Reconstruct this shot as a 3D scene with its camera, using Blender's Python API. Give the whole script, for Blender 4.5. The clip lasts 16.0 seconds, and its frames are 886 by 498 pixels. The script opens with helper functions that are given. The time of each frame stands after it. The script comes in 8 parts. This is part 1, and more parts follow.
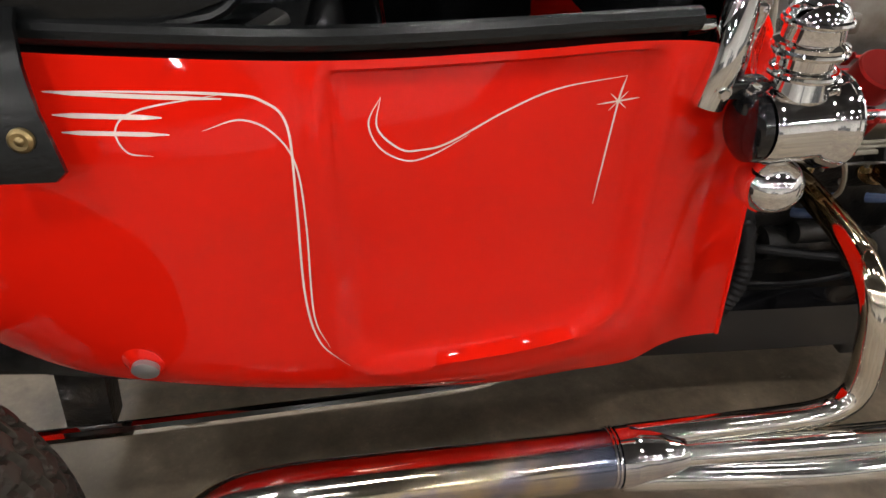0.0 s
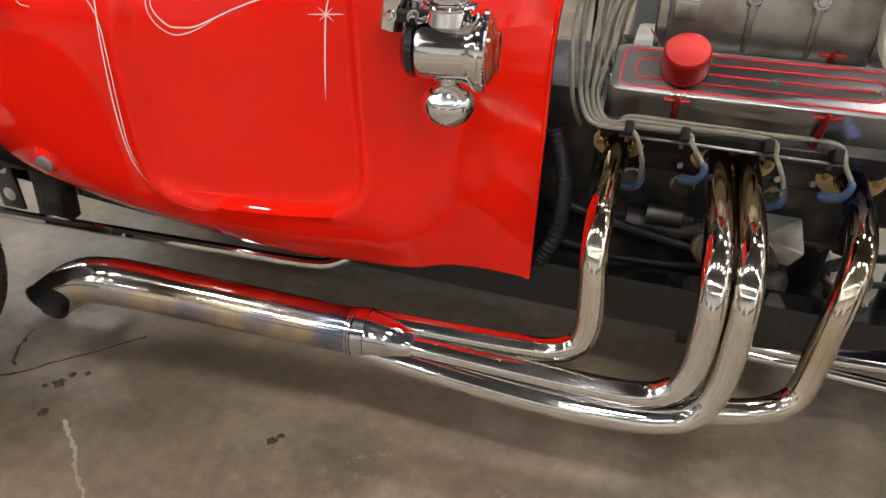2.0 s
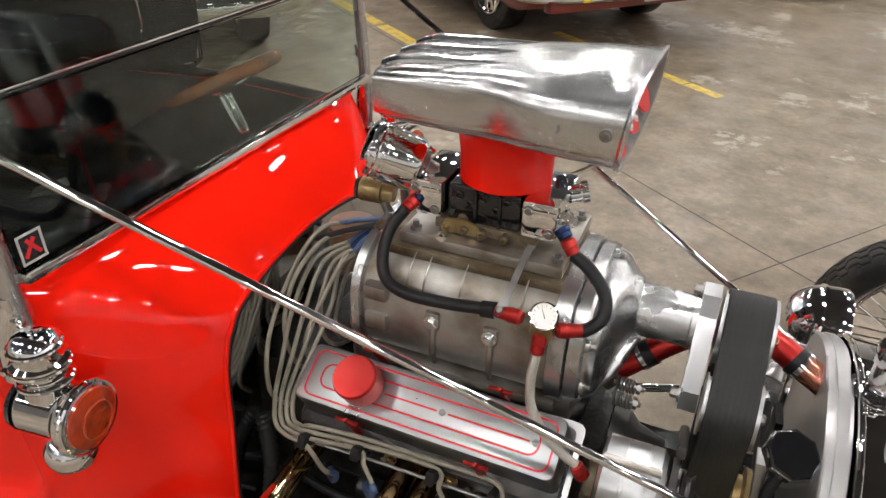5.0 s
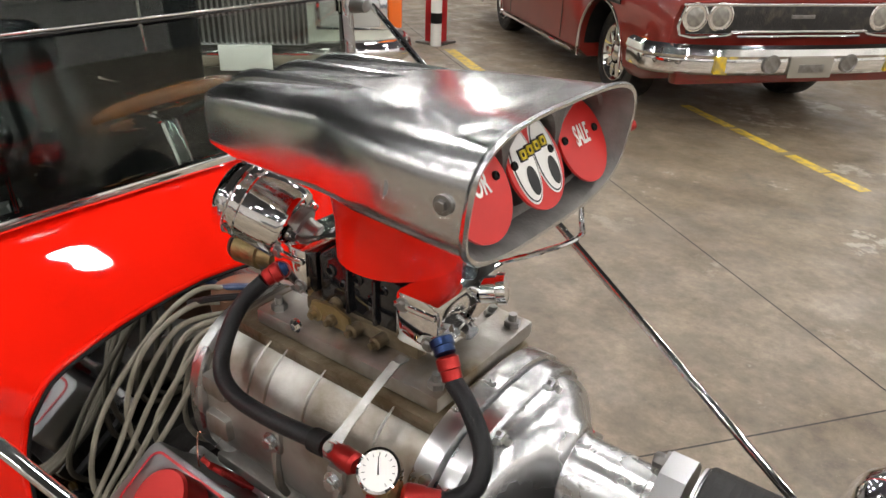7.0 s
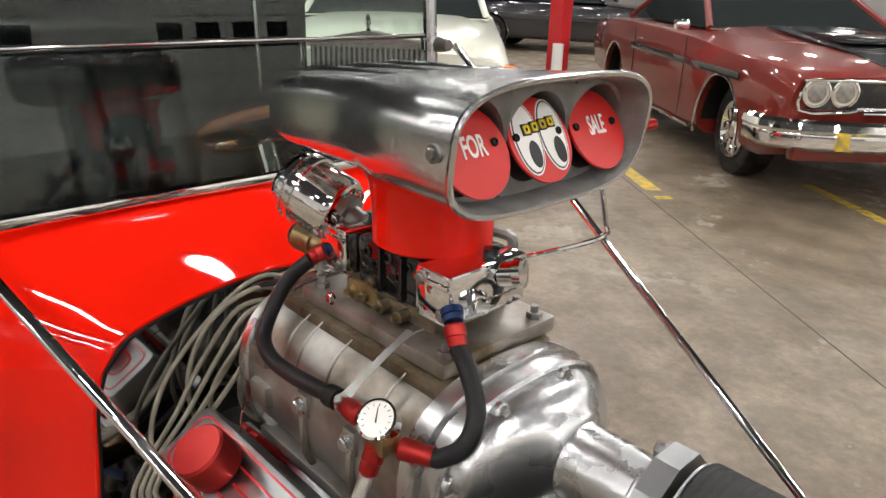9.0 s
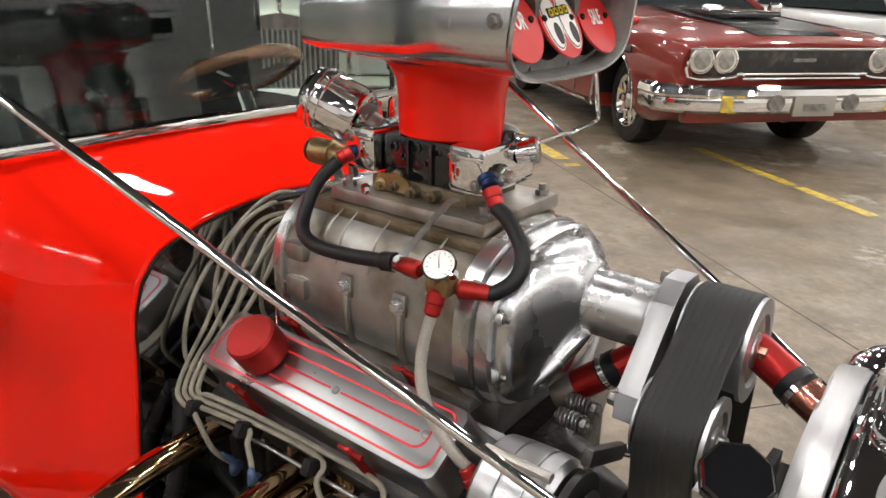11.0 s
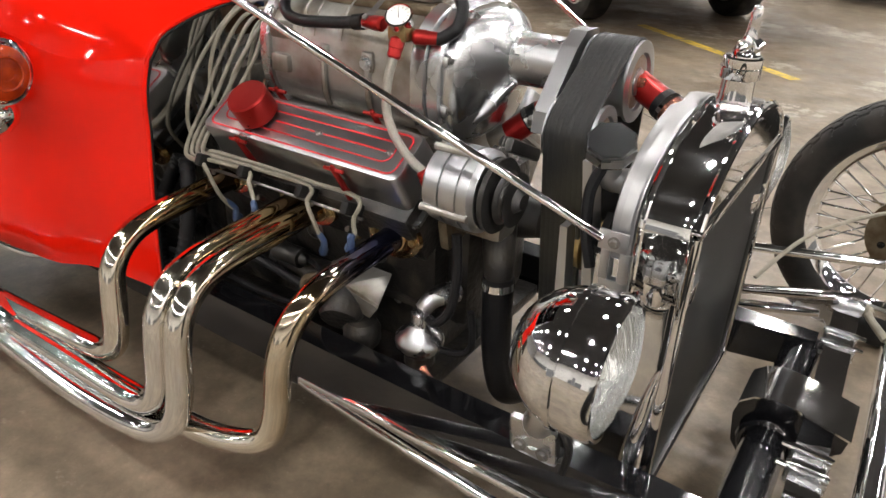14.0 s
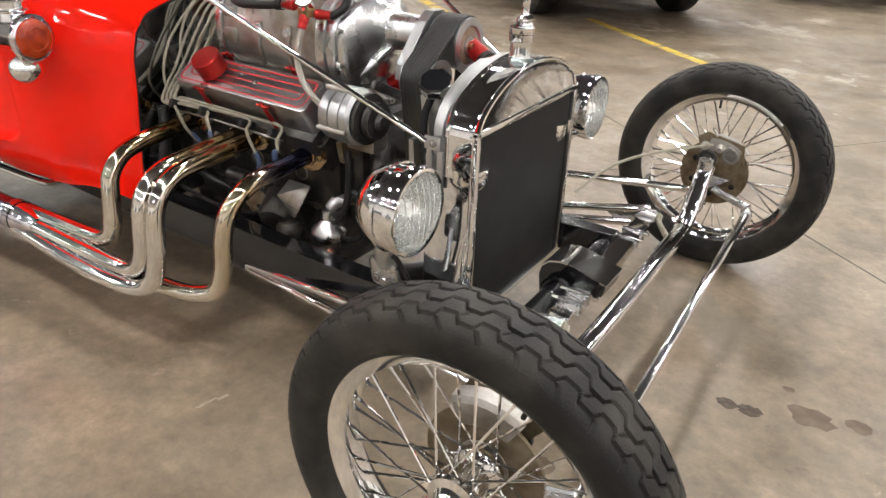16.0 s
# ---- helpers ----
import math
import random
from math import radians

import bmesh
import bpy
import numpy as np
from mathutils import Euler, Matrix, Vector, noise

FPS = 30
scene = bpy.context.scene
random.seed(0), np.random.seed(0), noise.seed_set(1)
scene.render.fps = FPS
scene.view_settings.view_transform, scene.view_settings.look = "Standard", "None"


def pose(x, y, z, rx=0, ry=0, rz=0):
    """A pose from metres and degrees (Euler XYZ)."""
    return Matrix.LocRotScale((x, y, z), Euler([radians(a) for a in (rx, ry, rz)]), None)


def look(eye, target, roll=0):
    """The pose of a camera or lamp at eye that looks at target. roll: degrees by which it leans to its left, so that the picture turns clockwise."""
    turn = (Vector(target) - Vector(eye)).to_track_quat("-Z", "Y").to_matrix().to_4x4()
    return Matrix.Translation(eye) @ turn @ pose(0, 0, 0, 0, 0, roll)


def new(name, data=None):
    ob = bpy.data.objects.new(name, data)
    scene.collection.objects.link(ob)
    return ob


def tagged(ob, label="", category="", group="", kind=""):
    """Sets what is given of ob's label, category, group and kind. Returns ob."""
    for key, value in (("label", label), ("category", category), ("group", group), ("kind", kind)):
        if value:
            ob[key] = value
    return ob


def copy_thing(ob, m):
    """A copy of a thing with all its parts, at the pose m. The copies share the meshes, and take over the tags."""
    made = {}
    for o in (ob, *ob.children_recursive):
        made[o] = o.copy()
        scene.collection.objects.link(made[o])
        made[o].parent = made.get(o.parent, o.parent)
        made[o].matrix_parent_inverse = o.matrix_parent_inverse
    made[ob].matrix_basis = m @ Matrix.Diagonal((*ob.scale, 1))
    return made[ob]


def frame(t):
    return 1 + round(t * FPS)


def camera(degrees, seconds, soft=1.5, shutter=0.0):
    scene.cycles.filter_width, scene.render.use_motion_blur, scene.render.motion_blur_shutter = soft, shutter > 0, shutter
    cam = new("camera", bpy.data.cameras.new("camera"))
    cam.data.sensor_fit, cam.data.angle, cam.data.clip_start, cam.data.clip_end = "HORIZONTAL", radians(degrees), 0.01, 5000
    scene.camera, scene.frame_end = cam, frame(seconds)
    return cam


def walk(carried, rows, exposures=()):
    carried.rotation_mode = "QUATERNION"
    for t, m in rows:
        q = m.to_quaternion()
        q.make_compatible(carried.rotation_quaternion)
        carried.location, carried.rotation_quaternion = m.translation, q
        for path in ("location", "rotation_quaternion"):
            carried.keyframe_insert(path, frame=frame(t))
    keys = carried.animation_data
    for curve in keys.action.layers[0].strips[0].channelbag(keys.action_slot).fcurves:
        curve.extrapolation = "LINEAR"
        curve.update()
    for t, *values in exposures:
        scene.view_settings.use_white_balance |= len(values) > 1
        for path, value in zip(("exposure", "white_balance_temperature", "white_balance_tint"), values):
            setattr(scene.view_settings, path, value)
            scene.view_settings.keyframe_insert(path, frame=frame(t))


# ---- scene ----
cam = camera(64.3, 16.0, soft=1.5)
PATH = [
    (0, (-0.548, -1.249, 1.095), (-0.378, 0.391, -0.038), 0.3),
    (0.5, (-0.393, -1.389, 1.031), (-0.49, 0.279, -0.069), 0.5),
    (1, (-0.186, -1.482, 1.041), (-0.497, 0.132, -0.099), 0.4),
    (1.5, (0.015, -1.527, 1.027), (-0.435, 0.093, -0.056), 0.7),
    (2, (0.229, -1.48, 1.057), (-0.284, 0.119, -0.028), 0.6),
    (2.5, (0.394, -1.483, 1.094), (-0.152, 0.107, 0.011), 0.8),
    (3, (0.551, -1.537, 1.17), (-0.021, 0.052, 0.099), 0.7),
    (3.5, (0.68, -1.561, 1.302), (0.1, 0.029, 0.236), 0.7),
    (4, (0.709, -1.467, 1.407), (0.139, 0.12, 0.332), 1.1),
    (4.5, (0.727, -1.226, 1.472), (0.141, 0.356, 0.399), 1.0),
    (5, (0.74, -1.003, 1.501), (0.072, 0.565, 0.453), 1.0),
    (5.2, (0.736, -0.938, 1.501), (0.038, 0.623, 0.464), 1.3),
    (7.3, (0.942, -0.515, 1.356), (-0.202, 0.883, 0.497), 1.9),
    (7.5, (0.972, -0.497, 1.352), (-0.241, 0.861, 0.525), 1.9),
    (8, (1.029, -0.486, 1.351), (-0.317, 0.787, 0.598), 1.8),
    (8.2, (1.045, -0.487, 1.337), (-0.341, 0.758, 0.61), 1.8),
    (10.3, (1.04, -0.73, 1.246), (-0.179, 0.693, 0.545), 1.1),
    (10.5, (1.044, -0.752, 1.228), (-0.152, 0.69, 0.529), 1.0),
    (11, (1.042, -0.798, 1.192), (-0.099, 0.683, 0.482), 1.1),
    (11.5, (1.039, -0.809, 1.144), (-0.053, 0.704, 0.424), 1.3),
    (12, (1.039, -0.817, 1.098), (-0.017, 0.7, 0.334), 1.3),
    (12.5, (1.061, -0.841, 1.055), (0.032, 0.662, 0.23), 1.3),
    (13, (1.107, -0.912, 1.071), (0.103, 0.564, 0.17), 1.4),
    (13.5, (1.2, -1.001, 1.075), (0.207, 0.463, 0.141), 1.5),
    (14, (1.257, -1.086, 1.071), (0.284, 0.382, 0.125), 1.7),
    (14.5, (1.363, -1.169, 1.077), (0.378, 0.295, 0.134), 1.6),
    (15, (1.496, -1.273, 1.128), (0.521, 0.196, 0.182), 1.6),
    (15.5, (1.655, -1.373, 1.149), (0.688, 0.098, 0.2), 1.7),
    (16, (1.78, -1.436, 1.151), (0.829, 0.044, 0.199), 2.1),
]
EXPOSURE = ((0, -0.15), (1, 0.1), (2, 0.08), (3, 0.1), (4, 0.04), (5, -0.12), (7.5, -0.12), (8.2, -0.12), (10.5, 0.0), (12.5, 0.12), (14.5, 0.26), (16, 0.36))
walk(cam, [(t, look(eye, target, roll)) for t, eye, target, roll in PATH], EXPOSURE)

# ---- light ----
world = bpy.data.worlds.new("world")
world.use_nodes = True
world.node_tree.nodes["Background"].inputs["Color"].default_value = (0.55, 0.5, 0.42, 1)
world.node_tree.nodes["Background"].inputs["Strength"].default_value = 0.006
scene.world = world
LAMP = 192.0

# ---- materials ----


def mat(name, color, rough=0.5, metal=0.0, coat=0.0, var=0.0, scale=8.0, color2=None, bump=0.0, bscale=60.0, rvar=0.0,
        emit=0.0, aniso=0.0, trans=0.0, ior=1.45, detail=6.0, mix=(0.35, 0.7), spec=0.5):
    m = bpy.data.materials.new(name)
    m.use_nodes = True
    n, l = m.node_tree.nodes, m.node_tree.links
    b = n["Principled BSDF"]
    b.inputs["Base Color"].default_value = (*color, 1)
    b.inputs["Roughness"].default_value = rough
    b.inputs["Metallic"].default_value = metal
    b.inputs["Coat Weight"].default_value = coat
    b.inputs["Coat Roughness"].default_value = 0.03
    b.inputs["IOR"].default_value = ior
    b.inputs["Specular IOR Level"].default_value = spec
    b.inputs["Transmission Weight"].default_value = trans
    if aniso:
        b.inputs["Anisotropic"].default_value = aniso
    if emit:
        b.inputs["Emission Color"].default_value = (*color, 1)
        b.inputs["Emission Strength"].default_value = emit
    tc = n.new("ShaderNodeTexCoord")
    if color2 is not None:
        t = n.new("ShaderNodeTexNoise")
        t.inputs["Scale"].default_value, t.inputs["Detail"].default_value = scale, detail
        l.new(tc.outputs["Object"], t.inputs["Vector"])
        r = n.new("ShaderNodeValToRGB")
        r.color_ramp.elements[0].position, r.color_ramp.elements[1].position = mix
        r.color_ramp.elements[0].color, r.color_ramp.elements[1].color = (*color, 1), (*color2, 1)
        l.new(t.outputs["Fac"], r.inputs["Fac"])
        l.new(r.outputs["Color"], b.inputs["Base Color"])
    if rvar:
        t = n.new("ShaderNodeTexNoise")
        t.inputs["Scale"].default_value, t.inputs["Detail"].default_value = scale * 2.3, 8
        l.new(tc.outputs["Object"], t.inputs["Vector"])
        mr = n.new("ShaderNodeMapRange")
        mr.inputs["To Min"].default_value, mr.inputs["To Max"].default_value = max(0.01, rough - rvar), rough + rvar
        mr.inputs["From Min"].default_value, mr.inputs["From Max"].default_value = 0.3, 0.7
        l.new(t.outputs["Fac"], mr.inputs["Value"])
        l.new(mr.outputs["Result"], b.inputs["Roughness"])
    if bump:
        t = n.new("ShaderNodeTexNoise")
        t.inputs["Scale"].default_value, t.inputs["Detail"].default_value = bscale, 5
        l.new(tc.outputs["Object"], t.inputs["Vector"])
        bp = n.new("ShaderNodeBump")
        bp.inputs["Strength"].default_value, bp.inputs["Distance"].default_value = bump, 0.01
        l.new(t.outputs["Fac"], bp.inputs["Height"])
        l.new(bp.outputs["Normal"], b.inputs["Normal"])
    return m


RED = mat("red_paint", (0.78, 0.0110, 0.0036), 0.3, 0, 0.8, color2=(0.72, 0.0100, 0.0032), scale=3, bump=0.004, bscale=9, spec=0.0)

CHROME = mat("chrome", (0.86, 0.86, 0.86), 0.055, 1.0, rvar=0.025, scale=14, bump=0.012, bscale=30)
PIPE = mat("header_chrome", (0.78, 0.765, 0.745), 0.07, 1.0, color2=(0.50, 0.49, 0.56), scale=7, rvar=0.03, bump=0.010, bscale=24, mix=(0.48, 0.72))
GOLD = mat("heat_gold_chrome", (0.50, 0.36, 0.19), 0.1, 1.0, color2=(0.20, 0.15, 0.11), scale=9, rvar=0.05)
BLUED = mat("heat_blued_chrome", (0.10, 0.12, 0.26), 0.14, 1.0, color2=(0.18, 0.14, 0.15), scale=14, rvar=0.05)
POLISH = mat("polished_aluminium", (0.60, 0.605, 0.61), 0.27, 1.0, bump=0.004, bscale=30, color2=(0.50, 0.505, 0.51), scale=6, rvar=0.05)
BRUSHED = mat("machined_aluminium", (0.56, 0.57, 0.58), 0.33, 1.0, rvar=0.03, scale=5, color2=(0.49, 0.50, 0.51), aniso=0.3, bump=0.02, bscale=300)
COVERM = mat("satin_cover_aluminium", (0.43, 0.435, 0.44), 0.30, 1.0, rvar=0.04, scale=5, color2=(0.36, 0.365, 0.37), aniso=0.3, bump=0.02, bscale=300)
CAST = mat("cast_aluminium", (0.45, 0.44, 0.415), 0.42, 0.92, rvar=0.06, scale=9, bump=0.10, bscale=260, color2=(0.135, 0.098, 0.056), mix=(0.42, 0.70))
GRIMY = mat("grimy_aluminium", (0.20, 0.165, 0.115), 0.48, 0.65, bump=0.25, bscale=160, color2=(0.09, 0.062, 0.03), scale=24)
BRASSY = mat("gold_zinc", (0.42, 0.31, 0.14), 0.35, 0.9, bump=0.2, bscale=120, color2=(0.2, 0.15, 0.08), scale=25)
STEEL = mat("grey_steel", (0.30, 0.295, 0.285), 0.33, 0.9, bump=0.08, bscale=150, color2=(0.2, 0.19, 0.175), scale=25)
RUSTY = mat("rust_stained_steel", (0.20, 0.12, 0.075), 0.5, 0.6, color2=(0.33, 0.29, 0.25), scale=30, bump=0.2, bscale=160)
BLACK = mat("black_enamel", (0.006, 0.006, 0.007), 0.14, 0, 0.5, rvar=0.05, scale=10)
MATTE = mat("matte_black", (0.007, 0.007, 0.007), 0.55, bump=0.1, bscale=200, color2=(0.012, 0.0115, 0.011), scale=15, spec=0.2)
BLOCK = mat("oily_black_block", (0.016, 0.015, 0.014), 0.34, bump=0.25, bscale=90, color2=(0.075, 0.062, 0.047), scale=16, mix=(0.50, 0.80), spec=0.45)
DUSTRUB = mat("dusty_tyre_rubber", (0.028, 0.025, 0.021), 0.7, bump=0.12, bscale=200, color2=(0.05, 0.043, 0.034), scale=7, rvar=0.06, spec=0.25)
RUBBER = mat("tyre_rubber", (0.009, 0.0088, 0.0086), 0.55, bump=0.12, bscale=240, color2=(0.034, 0.030, 0.025), scale=11, rvar=0.08, spec=0.30, mix=(0.42, 0.72))
BELT = mat("belt_rubber", (0.019, 0.019, 0.019), 0.5, bump=0.08, bscale=180, color2=(0.052, 0.048, 0.034), scale=5, spec=0.3, mix=(0.42, 0.72))
HOSE = mat("black_hose", (0.009, 0.009, 0.010), 0.42, bump=0.15, bscale=300, spec=0.3)
VINYL = mat("black_vinyl", (0.0040, 0.0046, 0.0050), 0.27, bump=0.08, bscale=170, color2=(0.006, 0.0068, 0.0072), scale=10, spec=0.5)
ANOD = mat("red_anodised", (0.38, 0.030, 0.024), 0.3, 0.75, rvar=0.03, scale=12, color2=(0.36, 0.015, 0.015))
WALLE = mat("wall_white_east", (0.76, 0.76, 0.74), 0.6, color2=(0.68, 0.68, 0.66), scale=1.2)
ANODB = mat("blue_anodised", (0.014, 0.030, 0.085), 0.28, 0.85)
COPPER = mat("copper_tube", (0.62, 0.26, 0.18), 0.22, 0.95, rvar=0.05, color2=(0.5, 0.2, 0.14), scale=12)
REDLINE = mat("red_groove_paint", (0.55, 0.02, 0.025), 0.4)
WIRE = mat("grey_ignition_wire", (0.23, 0.21, 0.165), 0.5, color2=(0.15, 0.135, 0.10), scale=40)
BOOT = mat("blue_boot", (0.030, 0.055, 0.125), 0.45, color2=(0.055, 0.085, 0.15), scale=60)
BRAID = mat("braided_steel", (0.50, 0.48, 0.43), 0.36, 0.8, bump=0.5, bscale=900, color2=(0.40, 0.38, 0.33), scale=500)
WHITE = mat("white_paint", (0.8, 0.79, 0.76), 0.4)
DIAL = mat("white_dial", (0.82, 0.81, 0.78), 0.5)
INK = mat("black_ink", (0.01, 0.01, 0.01), 0.5)
PINST = mat("pinstripe_white", (0.82, 0.66, 0.6), 0.35, 0, 0.5)
AMBER = mat("amber_lens", (0.36, 0.035, 0.005), 0.12, 0, 1.0, color2=(0.22, 0.018, 0.003), scale=40)
GLASS = mat("clear_glass", (0.95, 0.97, 0.96), 0.02, trans=1.0, ior=1.3)
LENS = mat("lamp_glass", (0.97, 0.98, 0.97), 0.08, trans=0.93, ior=1.4, bump=0.5, bscale=45)
REFLECT = mat("lamp_reflector", (0.70, 0.71, 0.69), 0.16, 1.0, bump=0.15, bscale=40)
TINT = mat("tinted_windscreen", (0.66, 0.77, 0.71), 0.0, trans=1.0, ior=1.45)
WOOD = mat("varnished_wood", (0.11, 0.036, 0.009), 0.2, 0, 0.8, color2=(0.06, 0.018, 0.005), scale=22)
YELLOW = mat("yellow_paint", (0.62, 0.43, 0.03), 0.5, color2=(0.36, 0.28, 0.10), scale=16, mix=(0.45, 0.62))
GTXRED = mat("maroon_paint", (0.165, 0.016, 0.010), 0.35, 0, 1.0, color2=(0.14, 0.013, 0.008), scale=4, spec=0.2)
CREAM = mat("cream_paint", (0.66, 0.68, 0.58), 0.3, 0, 0.8)
DARKCAR = mat("black_paint", (0.012, 0.012, 0.014), 0.2, 0, 1.0)
DARKGLASS = mat("dark_glass", (0.02, 0.025, 0.025), 0.05)
ORANGE = mat("orange_lens", (0.7, 0.14, 0.02), 0.2, 0, 0.6)
POSTRED = mat("post_red", (0.5, 0.02, 0.025), 0.4)
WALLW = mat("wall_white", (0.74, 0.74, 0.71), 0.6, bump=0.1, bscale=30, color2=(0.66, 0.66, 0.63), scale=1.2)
SCOOPM = mat("scoop_aluminium", (0.74, 0.745, 0.75), 0.20, 1.0, rvar=0.05, bump=0.003, bscale=14, color2=(0.61, 0.62, 0.63), scale=4)
WALLG = mat("wall_grey", (0.17, 0.175, 0.18), 0.6, color2=(0.14, 0.145, 0.15), scale=1.5)
CEIL = mat("ceiling_paint", (0.040, 0.042, 0.046), 0.8, color2=(0.028, 0.030, 0.033), scale=0.8)
ALUSIDE = mat("satin_aluminium", (0.42, 0.42, 0.42), 0.36, 0.7, color2=(0.35, 0.35, 0.35), scale=8)
DARKSTEEL = mat("dark_steel", (0.07, 0.068, 0.066), 0.38, 0.8, color2=(0.04, 0.039, 0.037), scale=25)
MIRROR = mat("polished_panel", (0.72, 0.73, 0.74), 0.07, 1.0, rvar=0.02, scale=6, bump=0.01, bscale=14)
FIREWALL = mat("polished_firewall", (0.46, 0.465, 0.47), 0.05, 1.0, rvar=0.02, scale=6, bump=0.01, bscale=14)
# Dimmed copy of the white wall colour, also used as a pale grey.
WALLD = mat("wall_white_dimmed", (0.42, 0.415, 0.40), 0.6, color2=(0.34, 0.335, 0.32), scale=1.2)
DOORG = mat("door_grey", (0.2, 0.21, 0.22), 0.5)
TUBE = mat("lamp_diffuser", (1.0, 0.962, 0.935), 0.5, emit=LAMP)
HOUS = mat("lamp_housing", (0.75, 0.74, 0.72), 0.5)


def concrete():
    m = bpy.data.materials.new("polished_concrete")
    m.use_nodes = True
    n, l = m.node_tree.nodes, m.node_tree.links
    b = n["Principled BSDF"]
    tc = n.new("ShaderNodeTexCoord")

    def noise_(scale, detail, rough=0.6):
        t = n.new("ShaderNodeTexNoise")
        t.inputs["Scale"].default_value, t.inputs["Detail"].default_value, t.inputs["Roughness"].default_value = scale, detail, rough
        l.new(tc.outputs["Object"], t.inputs["Vector"])
        return t.outputs["Fac"]

    def ramp(fac, p0, c0, p1, c1):
        r = n.new("ShaderNodeValToRGB")
        r.color_ramp.elements[0].position, r.color_ramp.elements[1].position = p0, p1
        r.color_ramp.elements[0].color, r.color_ramp.elements[1].color = (*c0, 1), (*c1, 1)
        l.new(fac, r.inputs["Fac"])
        return r.outputs["Color"]

    def mixc(fac, a, c, kind="MIX"):
        x = n.new("ShaderNodeMix")
        x.data_type, x.blend_type = "RGBA", kind
        if isinstance(fac, float):
            x.inputs["Factor"].default_value = fac
        else:
            l.new(fac, x.inputs["Factor"])
        for sock, v in ((x.inputs[6], a), (x.inputs[7], c)):
            if isinstance(v, tuple):
                sock.default_value = (*v, 1)
            else:
                l.new(v, sock)
        return x.outputs[2]

    base = ramp(noise_(1.1, 6), 0.3, (0.172, 0.133, 0.091), 0.72, (0.292, 0.241, 0.177))
    cloud = ramp(noise_(5.0, 9, 0.7), 0.35, (0.55, 0.54, 0.52), 0.68, (1.12, 1.11, 1.09))
    c = mixc(1.0, base, cloud, "MULTIPLY")
    c = mixc(1.0, c, ramp(noise_(24, 9, 0.75), 0.34, (0.74, 0.735, 0.72), 0.68, (1.14, 1.14, 1.13)), "MULTIPLY")
    geo, sep, far_ = n.new("ShaderNodeNewGeometry"), n.new("ShaderNodeSeparateXYZ"), n.new("ShaderNodeMapRange")
    l.new(geo.outputs["Position"], sep.inputs["Vector"])
    l.new(sep.outputs["Y"], far_.inputs["Value"])
    far_.inputs["From Min"].default_value, far_.inputs["From Max"].default_value = 1.6, 3.0
    scuff = n.new("ShaderNodeMath")
    scuff.operation = "MULTIPLY"
    l.new(ramp(noise_(1.9, 10, 0.72), 0.575, (0, 0, 0), 0.600, (0.66, 0.66, 0.66)), scuff.inputs[0])
    l.new(far_.outputs["Result"], scuff.inputs[1])
    c = mixc(scuff.outputs[0], c, (0.42, 0.385, 0.32))
    c = mixc(ramp(noise_(0.8, 8, 0.7), 0.55, (0, 0, 0), 0.72, (0.45, 0.45, 0.45)), c, (0.12, 0.092, 0.065))
    c = mixc(ramp(noise_(4.5, 5, 0.6), 0.66, (0, 0, 0), 0.72, (0.7, 0.7, 0.7)), c, (0.10, 0.078, 0.058))
    c = mixc(ramp(noise_(90, 3), 0.66, (0, 0, 0), 0.74, (0.6, 0.6, 0.6)), c, (0.11, 0.095, 0.075))
    c = mixc(ramp(noise_(2.6, 11, 0.8), 0.40, (0.55, 0.55, 0.55), 0.47, (0, 0, 0)), c, (0.135, 0.112, 0.078))
    c = mixc(ramp(noise_(9.0, 12, 0.82), 0.615, (0, 0, 0), 0.66, (0.55, 0.55, 0.55)), c, (0.33, 0.285, 0.215))
    c = mixc(ramp(noise_(240, 2), 0.70, (0, 0, 0), 0.75, (0.6, 0.6, 0.6)), c, (0.45, 0.41, 0.34))
    l.new(c, b.inputs["Base Color"])
    mr = n.new("ShaderNodeMapRange")
    mr.inputs["From Min"].default_value, mr.inputs["From Max"].default_value = 0.35, 0.7
    mr.inputs["To Min"].default_value, mr.inputs["To Max"].default_value = 0.28, 0.6
    l.new(noise_(4.0, 7), mr.inputs["Value"])
    l.new(mr.outputs["Result"], b.inputs["Roughness"])
    bp = n.new("ShaderNodeBump")
    bp.inputs["Strength"].default_value, bp.inputs["Distance"].default_value = 0.16, 0.004
    l.new(noise_(60, 6), bp.inputs["Height"])
    l.new(bp.outputs["Normal"], b.inputs["Normal"])
    return m


